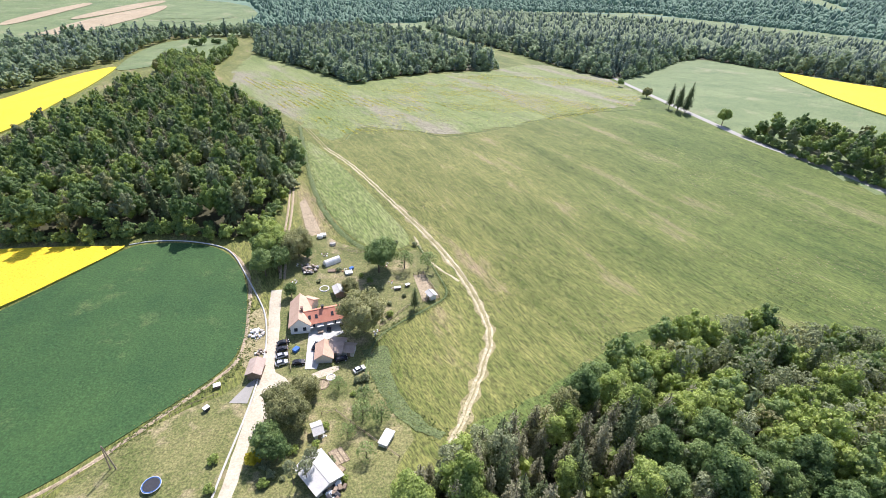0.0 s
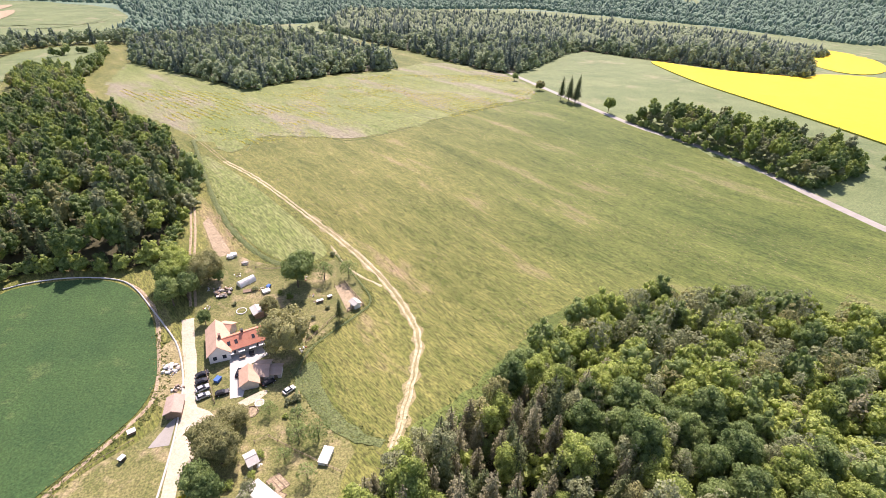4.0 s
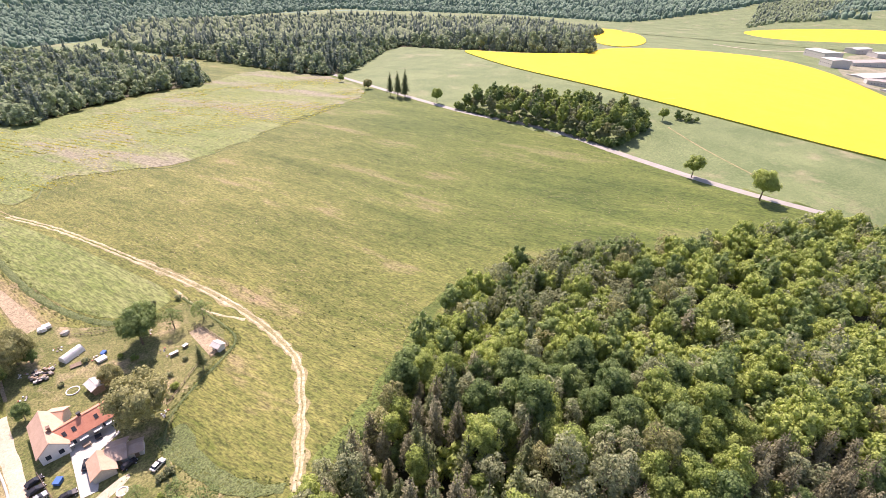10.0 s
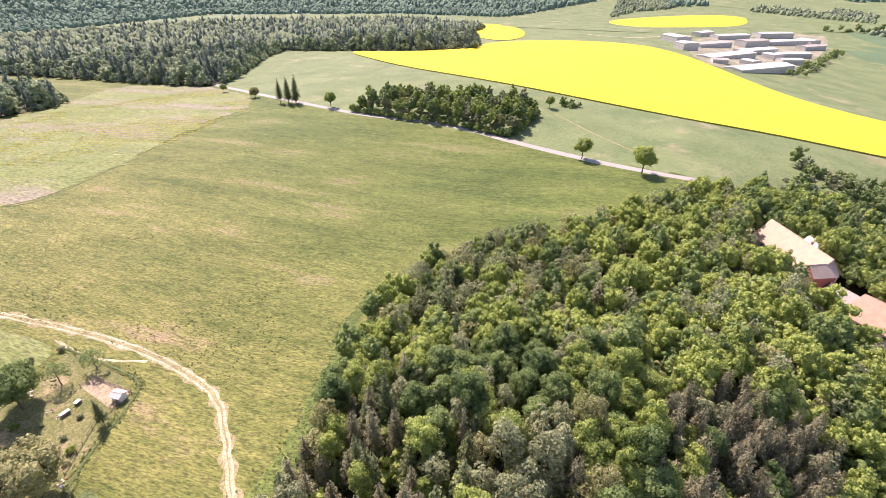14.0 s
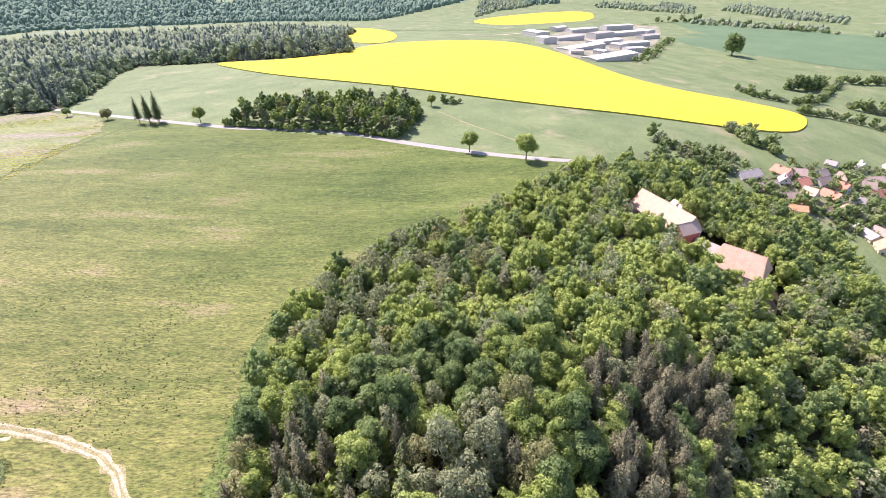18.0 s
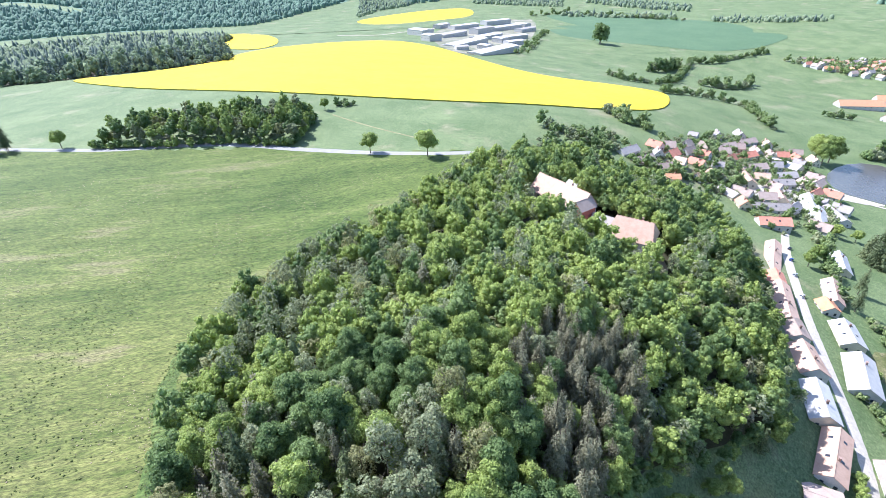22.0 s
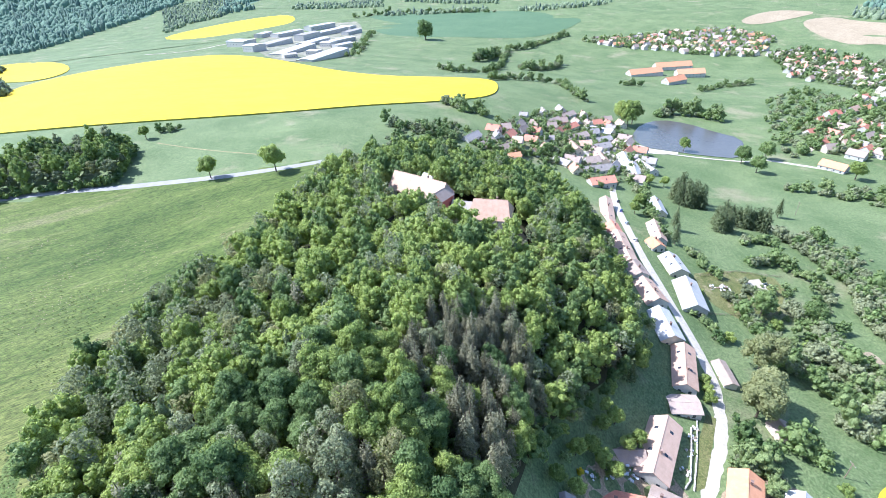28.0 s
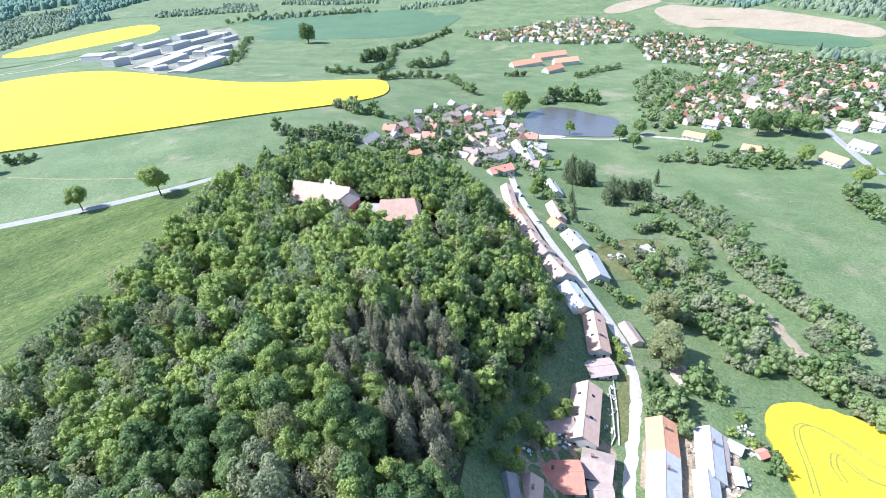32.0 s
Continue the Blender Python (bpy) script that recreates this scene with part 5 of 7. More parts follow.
# weeds that follow the old drill rows across the fallow
weed_row = []
for k in range(-60, 60):
    bx, by = -75 + 0.81 * k * 5.2, 410 + 0.59 * k * 5.2
    for u in np.arange(-190, 190, 1.1):
        qx, qy = bx + 0.59 * u, by - 0.81 * u
        if noise.noise((qx * 0.011, qy * 0.011, 3.0)) + 0.5 * noise.noise((qx * 0.04, qy * 0.04, 8.0)) > -0.02:
            weed_row.append((qx + r.normal(0, 0.35), qy + r.normal(0, 0.35)))
weed_row = np.array(weed_row)
weed_row = weed_row[inside(weed_row[:, 0], weed_row[:, 1], FALLOW_LAND)]
tufts("fallow_rows", weed_row, 0.75, BLOOM, "rows of yellow-green weeds across the fallow", r)

STRIPS = ([(-97.8, 301.9), (-82.8, 259.4), (-70.5, 223.1), (-58.1, 191.3), (-45.2, 167.6), (-31.3, 153.6), (-17.9, 150.8)], [(-21.0, 101.6), (-17.4, 91.5), (-11.6, 82.6), (-4.5, 75.8), (2.5, 71.8)], [(-9.9, 159.2), (-0.7, 140.8), (3.0, 130.9), (-1.6, 124.9), (-13.7, 113.8), (-18.9, 106.7), (-20.5, 96.9)], [(-72.1, 64.4), (-65.3, 75.9), (-54.3, 90.2), (-54.9, 100.6), (-62.0, 120.6)], [(77.7, 121.8), (60.1, 112.1), (41.2, 93.9), (23.8, 80.6), (10.5, 73.2)])
for line, wide in zip(STRIPS, (1.8, 1.8, 0.8, 1.2, 2.0)):
    p = np.concatenate([along(list(line), 0.25, r, wide) for _ in range(2)])
    tufts("uncut_grass", p, 0.3, BLADE, "tufts of uncut grass along the field edge", r)
GARDEN = [(-59.1, 142.5), (-42.2, 157.4), (-16.6, 159.1), (1.0, 128.9), (-13.0, 109.3), (-14.4, 88.5), (-3.4, 74.5), (-9.1, 59.3), (-28.4, 60.5), (-35.3, 83.3), (-45.2, 104.4), (-50.2, 130.4)]
p = scatter(GARDEN, 1.3, r, 0.9)
tufts("lawn_tufts", p[(np.array([noise.noise((a * 0.12, b * 0.12, 5.0)) for a, b in p]) + r.normal(0, 0.15, len(p))) > 0.12], 0.16, BLADE, "uneven tufts of grass in the farm garden", r)

# ---- fields and woods further off ----
sheet("pasture", [(-376, 538), (-415, 616), (-445, 697), (-468, 808), (-404, 880), (-341, 770), (-305, 679), (-283, 599), (-340, 600)], GREENS, 0.5, "light green pasture between two woods", 10, category="pasture")
sheet("green_field", [(1462, 234), (1513, 56), (1437, -158), (1436, -367), (1254, -261), (1180, -150), (1204, -23), (1209, 78), (1266, 183)], CEREAL, 0.3, "wide blue-green cereal field beyond the lone tree", 25, category="field")
sheet("green_field", [(1763, 315), (1723, 33), (1592, -291), (1314, -252), (1290, -90), (1369, 53), (1537, 190)], CEREAL, 0.35, "blue-green cereal field on the far slope", 25, category="field")
sheet("bare_field", [(1253, -666), (1338, -794), (1267, -867), (1226, -793), (1186, -669)], PALE_FIELD, 0.4, "pale bare field past the village", 25, category="field")
sheet("bare_field", [(1182, -758), (1215, -850), (1129, -868), (1056, -946), (932, -963), (749, -960), (670, -869), (785, -860), (959, -799), (979, -727)], PALE_FIELD, 0.4, "long pale bare field behind the village", 25, category="field")
sheet("striped_field", [(950, -786), (803, -865), (715, -868), (647, -829), (664, -791), (802, -747)], CEREAL, 0.6, "green striped field behind the village", 20, category="field")
sheet("stubble_field", [(-636, 638), (-770, 1019), (-764, 1400), (-695, 1239), (-660, 877), (-576, 571)], PALE_FIELD, 0.9, "distant pale stubble field", 30, category="field")
sheet("stubble_field", [(-625, 1086), (-560, 1399), (-487, 1227), (-556, 1066)], GREENS, 0.5, "distant light green field", 30, category="field")
sheet("gravel_patch", [(195.8, -131.1), (198.6, -142.8), (185.7, -142.2), (182.5, -131.3)], GRAVEL, 0.12, "pale levelled gravel plot in the gardens", 3, category="yard", smooth_corners=0)
ribbon("bare_track", [(149.1, -160.8), (131.9, -161.1), (115.6, -155.9), (101.0, -152.9), (85.9, -151.5), (72.4, -151.8)], 5.0, DIRT, 0.1, "bare dry track between the bushes", "track", ragged=0.7, step=2)
ribbon("meadow_path", [(330.6, 223.1), (310.3, 179.2), (292.3, 135.3)], 1.2, DRY, 0.12, "faint path across the grass slope", "path", ragged=0.4)
ribbon("village_road", [(531, -556), (450, -496), (376, -445), (315, -409), (259, -378)], 6.0, ASPHALT, 0.4, "pale road through the far village", "road")
ribbon("village_road", [(586, -479), (561, -445), (492, -378), (436, -324)], 6.0, GRAVEL, 0.4, "pale lane through the far village", "road")
ribbon("works_road", [(1054, 654), (1049, 557), (1208, 536), (1309, 498)], 7.0, GRAVEL, 0.8, "pale road beside the works", "road")
WORKS_GROUND = material("works_ground", (0.13, 0.15, 0.075), (0.36, 0.32, 0.24), 0.03, 0.2, spread=0.1)
sheet("works_yard", [(881, 349), (1307, 510), (1667, 425), (1631, 281), (1002, 196), (768, 233)], WORKS_GROUND, 0.4, "worn gravel and grass yard of the works", 20, category="yard")

NW_WOOD = [(-453, 389), (-425, 444), (-428, 490), (-440, 564), (-427, 618), (-454, 713), (-466, 828), (-391, 872), (-317, 856), (-351, 916), (-495, 890), (-611, 840), (-663, 731), (-667, 572)]
woodland("far_wood", scatter(NW_WOOD, 13.0, rng), FAR, [3, 3, 3, 2, 2], FAR_MATS, (1.2, 1.8), "broad mixed wood behind the rapeseed")


BUSH = [lifted(broad_crown(rng, 2.6, 3.6, 10, 13, 0.3), 0.0, k) for k in (0, 1, 2, 2)] + [lifted(broad_crown(rng, 2.8, 6.5, 10, 12, 0.4), 0.6, k) for k in (0, 1)]
FAR_BUSH = [lifted(broad_crown(rng, 3.0, 5.8, 5, 8, 0.7), 0.0, k) for k in (0, 2, 1)]
HEDGES = (
    ([(779, 28), (746, 7), (756, -38), (847, -72), (1051, -106), (1072, -146), (1142, -197), (1212, -263)], 5.5, 1.5, "thick hedgerow winding up the far slope"),
    ([(671, -39), (700, -72), (711, -107), (705, -143), (645, -149), (595, -153)], 4.5, 1.3, "thick hedgerow across the far meadow"),
    ([(899, -28), (921, -51), (988, -83)], 4.0, 2.2, "clump of tall trees in the hedgerow"),
    ([(845, -105), (850, -137), (892, -174), (935, -189)], 4.5, 1.9, "row of trees above the hedge"),
    ([(761, -246), (759, -286)], 5.0, 1.2, "low hedge below the terraces"),
    ([(724, -354), (763, -408), (778, -459)], 5.0, 1.2, "hedge across the village green"),
    ([(1700, 331), (1753, 218), (1703, 58), (1637, -116)], 14.0, 2.0, "far line of roadside trees"),
    ([(565, -231), (581, -255), (572, -272), (562, -292), (545, -298)], 4.5, 2.0, "trees on the far bank of the pond"),
    ([(341, -248), (329, -272), (317, -300), (312, -323), (292, -330)], 5.0, 1.3, "hedge below the far gardens"),
    ([(243, -325), (205.0, -304.1), (193.0, -301.5)], 4.0, 1.4, "hedge along the meadow corner"),
    ([(197.4, -190.9), (171.1, -176.4), (154.7, -175.6), (130.1, -177.4), (112.8, -176.8), (103.4, -181.1)], 1.5, 1.2, "band of grey-green willow bushes along the stream"),
    ([(202.5, -198.5), (178.3, -189.2), (152.7, -183.2), (127.6, -183.6), (109.8, -184.6)], 1.7, 1.25, "band of willow bushes beside the meadow"),
    ([(143.8, -132.1), (140.5, -142.4), (133.6, -152.0), (119.5, -145.0), (112.5, -133.1), (109.2, -121.0), (101.5, -129.5)], 1.4, 1.3, "dense willow thicket above the gardens"),
    ([(126.8, -122.0), (122.1, -129.3), (123.9, -141.9), (109.2, -142.2), (100.2, -137.4)], 2.0, 1.1, "thicket of green bushes"),
    ([(97.2, -78.3), (95.1, -83.1), (92.8, -86.4), (90.3, -76.1), (87.2, -80.3)], 1.6, 1.1, "overgrown hedge behind the barns"),
    ([(97.4, -94.3), (96.0, -100.2), (92.3, -101.4)], 1.6, 1.3, "leafy bush hedge by the field"),
    ([(172.4, -143.5), (161.7, -148.8), (144.4, -142.2), (129.9, -141.4)], 2.0, 1.2, "willow bushes below the gardens"),
    ([(165.0, -116.3), (155.8, -119.6), (144.7, -123.9), (132.7, -120.9)], 2.4, 1.1, "garden thicket beside the street"),
    ([(103.1, -138.9), (98.0, -141.5), (93.0, -144.1), (89.0, -149.9)], 1.8, 1.2, "willow bushes along the bare track"),
    ([(115.1, -167.5), (102.2, -162.0), (89.9, -161.2), (83.3, -165.6)], 1.8, 1.3, "willow bushes beside the bare track"),
    ([(87.7, -72.3), (89.3, -75.4), (85.6, -82.3), (78.5, -79.3)], 1.7, 0.8, "bushes between the barns"),
    ([(72.1, -100.7), (66.0, -100.1), (60.6, -97.8)], 2.2, 0.7, "bushes at the field corner"),
    ([(248.3, -182.5), (235.7, -186.2), (221.1, -187.8), (207.6, -187.3), (192.5, -188.5)], 2.2, 1.35, "willow thicket along the valley ditch"),
    ([(251.2, -197.3), (230.0, -198.6), (211.3, -198.0), (194.1, -195.3)], 2.6, 1.2, "willow bushes along the valley ditch"),
    ([(235.4, -151.8), (239.6, -170.4), (232.3, -173.7)], 3.0, 0.9, "low bushes beside the planted clump"),
    ([(313.2, -125.3), (274.1, -113.3), (244.1, -108.2), (225.9, -105.4)], 3.0, 0.9, "garden bushes behind the street houses"),
    ([(219.4, -116.6), (203.5, -115.4), (195.0, -121.0)], 3.0, 0.8, "garden bushes behind the barns"),
    ([(212.1, -145.2), (214.1, -161.4), (203.1, -168.8), (190.4, -170.3)], 2.6, 1.1, "bushes above the gardens"),
    ([(163.7, -94.2), (155.4, -97.0), (145.2, -96.7)], 2.2, 0.7, "low hedge beside the street"),
    ([(872, 187), (982, 187), (1133, 200), (1311, 209)], 12.0, 1.5, "trees round the works"),
    ([(90.5, -141.4), (81.5, -146.2), (69.0, -147.4)], 2.0, 1.1, "bushes along the rapeseed edge"),
    ([(361.5, 61.9), (354.3, 45.4), (360.8, 35.8), (353.9, 17.9), (354.9, 1.7)], 4.5, 1.3, "bushes on the slope below the road"),
    ([(463, 16), (439, -3), (443, -14), (433, -20)], 3.2, 1.7, "trees at the tip of the rapeseed field"),
    ([(356, 236), (358, 218)], 3.0, 0.9, "bushes on the grass slope"),
    ([(-390, 750), (-375, 773), (-352, 784)], 7.0, 1.3, "line of trees in the pasture"),
    ([(-275, 574), (-293, 640), (-318, 719), (-334, 770)], 5.0, 1.6, "trees along the pasture edge"),
    ([(-72.6, 201.4), (-77.5, 222.4), (-82.9, 248.9)], 4.0, 1.3, "trees along the lane by the wood"),
    ([(442, -65), (430, -79), (380.0, -87.9), (342.3, -21.7), (350.5, -6.2)], 5.0, 1.1, "garden trees among the houses"),
    ([(438, -143), (347.3, -141.7), (330.6, -120.5), (301.4, -122.6)], 5.0, 1.0, "garden bushes at the crossroads"),
)
for poly, gap, size, label in (
    ([(192.3, -121.1), (201.4, -156.6), (181.8, -169.1), (150.4, -158.8), (122.8, -124.3), (137.2, -114.3), (162.7, -116.4)], 6.0, (0.35, 0.95), "bushes in the hillside gardens"),
    ([(364.3, 1.1), (425, -32), (508, -84), (538, -142), (510, -168), (393, -160), (299.5, -95.9), (325.6, -86.9), (340.3, -55.4), (344.8, -22.1)], 7.5, (0.45, 1.15), "garden trees among the village houses"),
    ([(76.0, -14.9), (90.4, -30.0), (99.8, -47.6), (108.4, -60.2), (99.8, -56.0), (88.3, -39.6), (80.0, -29.6), (65.3, -16.0)], 8.5, (0.4, 0.9), "undergrowth below the hill wood"),
    ([(660, -413), (718, -509), (565, -505), (499, -474), (489, -383), (407, -298), (497, -315)], 12.0, (0.5, 2.1), "leafy trees on the bank past the pond"),
    ([(326, -270), (344, -322), (304, -353), (286, -345), (305, -290)], 8.0, (0.6, 1.3), "garden bushes along the meadow"),
    ([(281.7, -216.9), (246.3, -222.1), (210.3, -221.2), (199.4, -196.0), (215.2, -185.3)], 9.0, (0.4, 0.9), "scattered bushes on the valley meadow"),
    ([(322.9, 58.2), (377.5, 34.7), (401, 4), (351.1, 4.3), (295.0, 43.3)], 7.0, (0.6, 1.3), "scrub and garden trees above the village"),
):
    woodland("garden_bushes", scatter(list(poly), gap, rng, 0.48), BUSH, [2, 2, 1.5, 1.5, 1.5, 1.5], BUSH_MATS, size, label, "bushes")
for line, gap, size, label in HEDGES:
    spots = along(list(line), gap * 0.75, rng, gap * 0.4)
    woodland("hedgerow", spots, BUSH, [0.3, 1.4, 3, 3, 0.2, 0.7] if "willow" in label else [2, 2, 1, 1, 2, 1.5], BUSH_MATS, (0.85 * size, 1.45 * size), label, "hedge")

for pts, kind, size, label in (
    ([(304.6, -143.4), (313.4, -151.8), (304.4, -152.0), (298.5, -154.6), (289.9, -154.7), (294.4, -142.6), (290.2, -146.8)], ("fir", 0), 1.45, "dark fir in the clump above the barns"),
    ([(260.3, -150.8), (268.0, -159.3), (264.4, -161.6), (262.0, -164.4), (259.7, -167.3), (259.5, -171.4), (258.2, -174.9), (255.8, -177.7), (250.1, -147.5), (251.9, -153.4)], ("fir", 1), 1.2, "dark fir in the planted clump"),
    ([(283.4, -204.0), (244.6, -117.9), (224.7, -109.9)], ("spruce", 0), 0.9, "single dark spruce by the houses"),
    ([(166.6, -148.6), (171.0, -128.3)], ("round", 1), 1.25, "dark broad tree among the gardens"),
    ([(133.7, -106.0), (108.6, -90.5), (114.3, -95.6)], ("olive", 0), 1.6, "broad olive-green tree beside the street"),
    ([(149.1, -102.3), (178.6, -102.2), (149.7, -136.6)], ("shrub", 0), 1.5, "round green garden bush"),
    ([(512, -178), (526, -188), (519, -174)], ("round", 0), 2.2, "tall leafy tree by the pond"),
    ([(439, -209)], ("round", 0), 1.1, "tree standing on the pond bank"),
    ([(406, -246), (382, -246), (418, -274)], ("round", 1), 1.5, "leafy tree beside the pond dam"),
    ([(372, -395), (361, -397), (352, -407), (374, -372)], ("round", 1), 2.2, "tall park tree in the far gardens"),
    ([(362, -314), (299, -348), (248, -345)], ("round", 0), 1.6, "leafy tree at the meadow's edge"),
):
    for x, y in pts:
        tree(kind, x, y, size * rng.uniform(0.88, 1.1), label)

# ---- more houses of the near village, between the placed ones ----
VILLAGE_GREEN = [(380.2, -80.6), (404, -115), (425, -130), (446, -149), (444, -206), (425, -198), (419, -148), (389, -133), (344.3, -113.6), (342.6, -103.6), (378.8, -112.8), (365.4, -77.0)]
sheet("village_crossroads", VILLAGE_GREEN, STREET, 0.2, "pale paved crossroads between the houses", 5, category="road", smooth_corners=1)
taken = [(row[0], row[1]) for rows in (NEAR_STREET, SIDE_STREET, CROSSROADS, POND_END) for row in rows]
for k, (x, y) in enumerate(scatter([(361.0, -7.1), (458, -57), (535, -108), (523, -172), (388, -161), (331.2, -127.9), (343.9, -111.1), (323.6, -77.5), (343.0, -55.9), (348.4, -31.0)], 17.0, rng, 0.3)):
    if min(math.dist((x, y), q) for q in taken) < 13:
        continue
    taken.append((x, y))
    roof = ("tile", "slate", "terra", "brown", "brown")[k % 5]
    house(float(x), float(y), rng.uniform(8, 13), rng.uniform(7, 8.5), float(rng.choice([-80, 10, -35, 55])), 4.2, 3.6, roof, WARM_PLASTER if k % 4 == 0 else PLASTER, "house",
          "close-set village house with " + ROOF_WORDS[roof], "house", "houses of the near village", windows=2)

# ---- the far village ----
def joined_houses(places):
    """The furthest rows of gabled houses, joined."""
    verts, faces, slots = [], [], []
    for x, y in places:
        L, W, e, h, a = rng.uniform(5, 8), rng.uniform(4, 5.2), 4.6, 8.6, radians(float(rng.choice([-75, 15, 30, -60])) + rng.normal(0, 6))
        c, s, z, n, roof = math.cos(a), math.sin(a), low(x, y), len(verts), int(rng.integers(1, 7))
        for u, v, w in ((-L, -W, -2), (L, -W, -2), (L, W, -2), (-L, W, -2), (-L, -W, e), (L, -W, e), (L, W, e), (-L, W, e), (-L, 0, h), (L, 0, h),
                        (-L - 0.5, -W - 0.6, e - 0.4), (L + 0.5, -W - 0.6, e - 0.4), (L + 0.5, W + 0.6, e - 0.4), (-L - 0.5, W + 0.6, e - 0.4), (-L - 0.5, 0, h + 0.2), (L + 0.5, 0, h + 0.2)):
            verts.append((x + u * c - v * s, y + u * s + v * c, z + w))
        for f, k in (((0, 1, 5, 4), 0), ((2, 3, 7, 6), 0), ((1, 2, 6, 9, 5), 0), ((3, 0, 4, 8, 7), 0), ((10, 11, 15, 14), roof), ((12, 13, 14, 15), roof)):
            faces.append(tuple(n + q for q in f))
            slots.append(k)
    mats = [PLASTER] + [ROOFS[k] for k in ("tile", "terra", "slate", "brown", "brown", "orange")]
    tagged(new("far_houses", mesh_of("far_houses", verts, faces, mats, np.array(slots))), "distant rows of white houses with red and grey roofs", "houses", kind="stuff")


for poly, gap in (([(1151, -277), (1168, -392), (1185, -484), (1168, -623), (1064, -652), (966, -570), (987, -492), (1045, -427), (1093, -340)], 22), ([(980, -590), (972, -676), (858, -697), (741, -706), (662, -707), (582, -655), (563, -556), (690, -560), (813, -539)], 23),
                  ([(683, -691), (503, -672), (420, -573), (503, -566)], 26), ([(667, -541), (524, -553), (406, -474), (440, -473), (542, -454), (544, -406)], 34), ([(542, -397), (531, -445), (433, -466), (398, -459), (367, -416), (413, -347), (445, -330)], 20),
                  ([(628, -600), (619, -690), (533, -706), (400, -560), (332, -469), (368, -425), (493, -486)], 27)):
    if gap in (22, 34):
        joined_houses(scatter(list(poly), gap * 0.9, rng, 0.42))
    else:
        for k, (x, y) in enumerate(scatter(list(poly), gap, rng, 0.42)):
            roof = ("tile", "terra", "slate", "brown", "tile", "brown", "terra")[int(rng.integers(7))]
            house(float(x), float(y), rng.uniform(9, 15), rng.uniform(8, 10), float(rng.choice([-75, 15, 30, -60])) + rng.normal(0, 6), 4.5, 4.0, roof, WARM_PLASTER if k % 4 == 0 else PLASTER, "house",
                  "far village house with a " + ROOF_WORDS[roof], "house", "houses of the far village", windows=2, chimney=False, door=False, gable_panes=False)
    spots = scatter(list(poly), gap * 0.5, rng, 0.6)
    woodland("garden_trees", spots, FAR_BUSH, [1, 1, 2], BUSH_MATS, (0.9, 2.2), "leafy garden trees among the far houses", "trees")
for a, wd, roof, label in (((386.4, -313.3, 19.9, -149), 9, "orange", "far house with an orange roof at the meadow"), ((333.5, -331.7, 18.1, -144), 9, "orange", "low house with an orange roof at the meadow"),
                           ((290.2, -369.5, 19.2, -173), 13, "orange", "large house with an orange hipped roof"), ((305.5, -413.8, 18.8, -171), 11, "slate", "white house with a dark grey roof"),
                           ((478.4, -431.4, 52.6, -162), 10, "brown", "long brown-roofed farm range"), ((437.2, -442.2, 32.8, -170), 10, "terra", "long red-roofed farm range")):
    house(a[0], a[1], a[2], wd, a[3], 4, 4, roof, PLASTER, "house", label, "house", windows=4)


# ---- the castle on the hill ----
house(203.9, 24.3, 30, 11.5, -126, 8, 6.5, "tile", PLASTER, "manor_wing", "long manor wing with a faded pinkish tile roof among trees", "manor", windows=8, storeys=2, z=low(204, 24) - 0.5)
house(185.4, -7.0, 18, 12.5, -103, 8, 6.2, "tile", PLASTER, "manor_wing", "square manor wing with a faded tile roof among trees", "manor", windows=5, storeys=2, hip=2.0, z=low(186, -8) - 0.5)
house(192.3, 14.2, 9, 6.5, 144, 10.5, 3.0, "brown", BRICK, "manor_gable", "red-clad cross gable between the manor wings", "manor", windows=2, chimney=False, z=low(196, 12) - 0.5)
house(190.6, 4.6, 10, 7, -110, 6.5, 3.2, "slate", PLASTER, "linking_range", "low grey-roofed range joining the manor wings", "manor", windows=2, chimney=False, z=low(192, 2) - 0.5)
house(212, 20, 7, 5, -126, 10, 2, "pale", PLASTER, "stair_tower", "small pale-roofed tower behind the manor", "manor", windows=1, z=low(204, 24) - 0.5)

# ---- the farm ----
def placed(row, width, eave, rise, roof, **more):
    """A house from its ridge: middle x and y, length, heading."""
    x, y, length, turn = row
    return house(x, y, length, width, turn, eave, rise, roof, **more)


farm = placed((-36.1, 112.9, 13.8, 22), 6.2, 3.1, 2.1, "terra", name="farmhouse", label="long white farmhouse with a bright red tile roof", windows=6, chimney=False)
for u in (-4.2, -2.2, 2.6, 4.4):
    w = part("roof_window", boxed(-0.4, -0.6, 0.0, 0.4, 0.6, 0.16, bevel=0.03), CHARCOAL, farm)
    w.location, w.rotation_euler = (u, -1.7, 3.1 + 2.1 * (1 - 1.7 / 3.1) + 0.14), (math.atan2(2.1, 3.1), 0, 0)
bm = boxed(-0.35, -0.1, 4.6, 0.35, 0.5, 6.3)
box(bm, -0.45, -0.2, 6.3, 0.45, 0.6, 6.45)
part("chimney", bm, CHARCOAL, farm, "dark capped chimney")
for u in (-4.5, -1.5, 1.5, 4.2):
    part("awning", boxed(u - 0.9, -4.5, 2.2, u + 0.9, -3.1, 2.3), WHITE, farm, "white awning over the terrace")
placed((-43.0, 112.4, 12.0, -76), 5.6, 3.2, 2.6, "tile", wall=WHITE, name="farmhouse_wing", label="white gabled farmhouse wing with a faded pink tile roof", category="house", windows=3)
placed((-41.9, 118.4, 3.5, -17), 4.5, 2.8, 1.2, "tile", name="lean_to", label="pale pink-roofed lean-to behind the farmhouse", category="shed", windows=0, chimney=False)
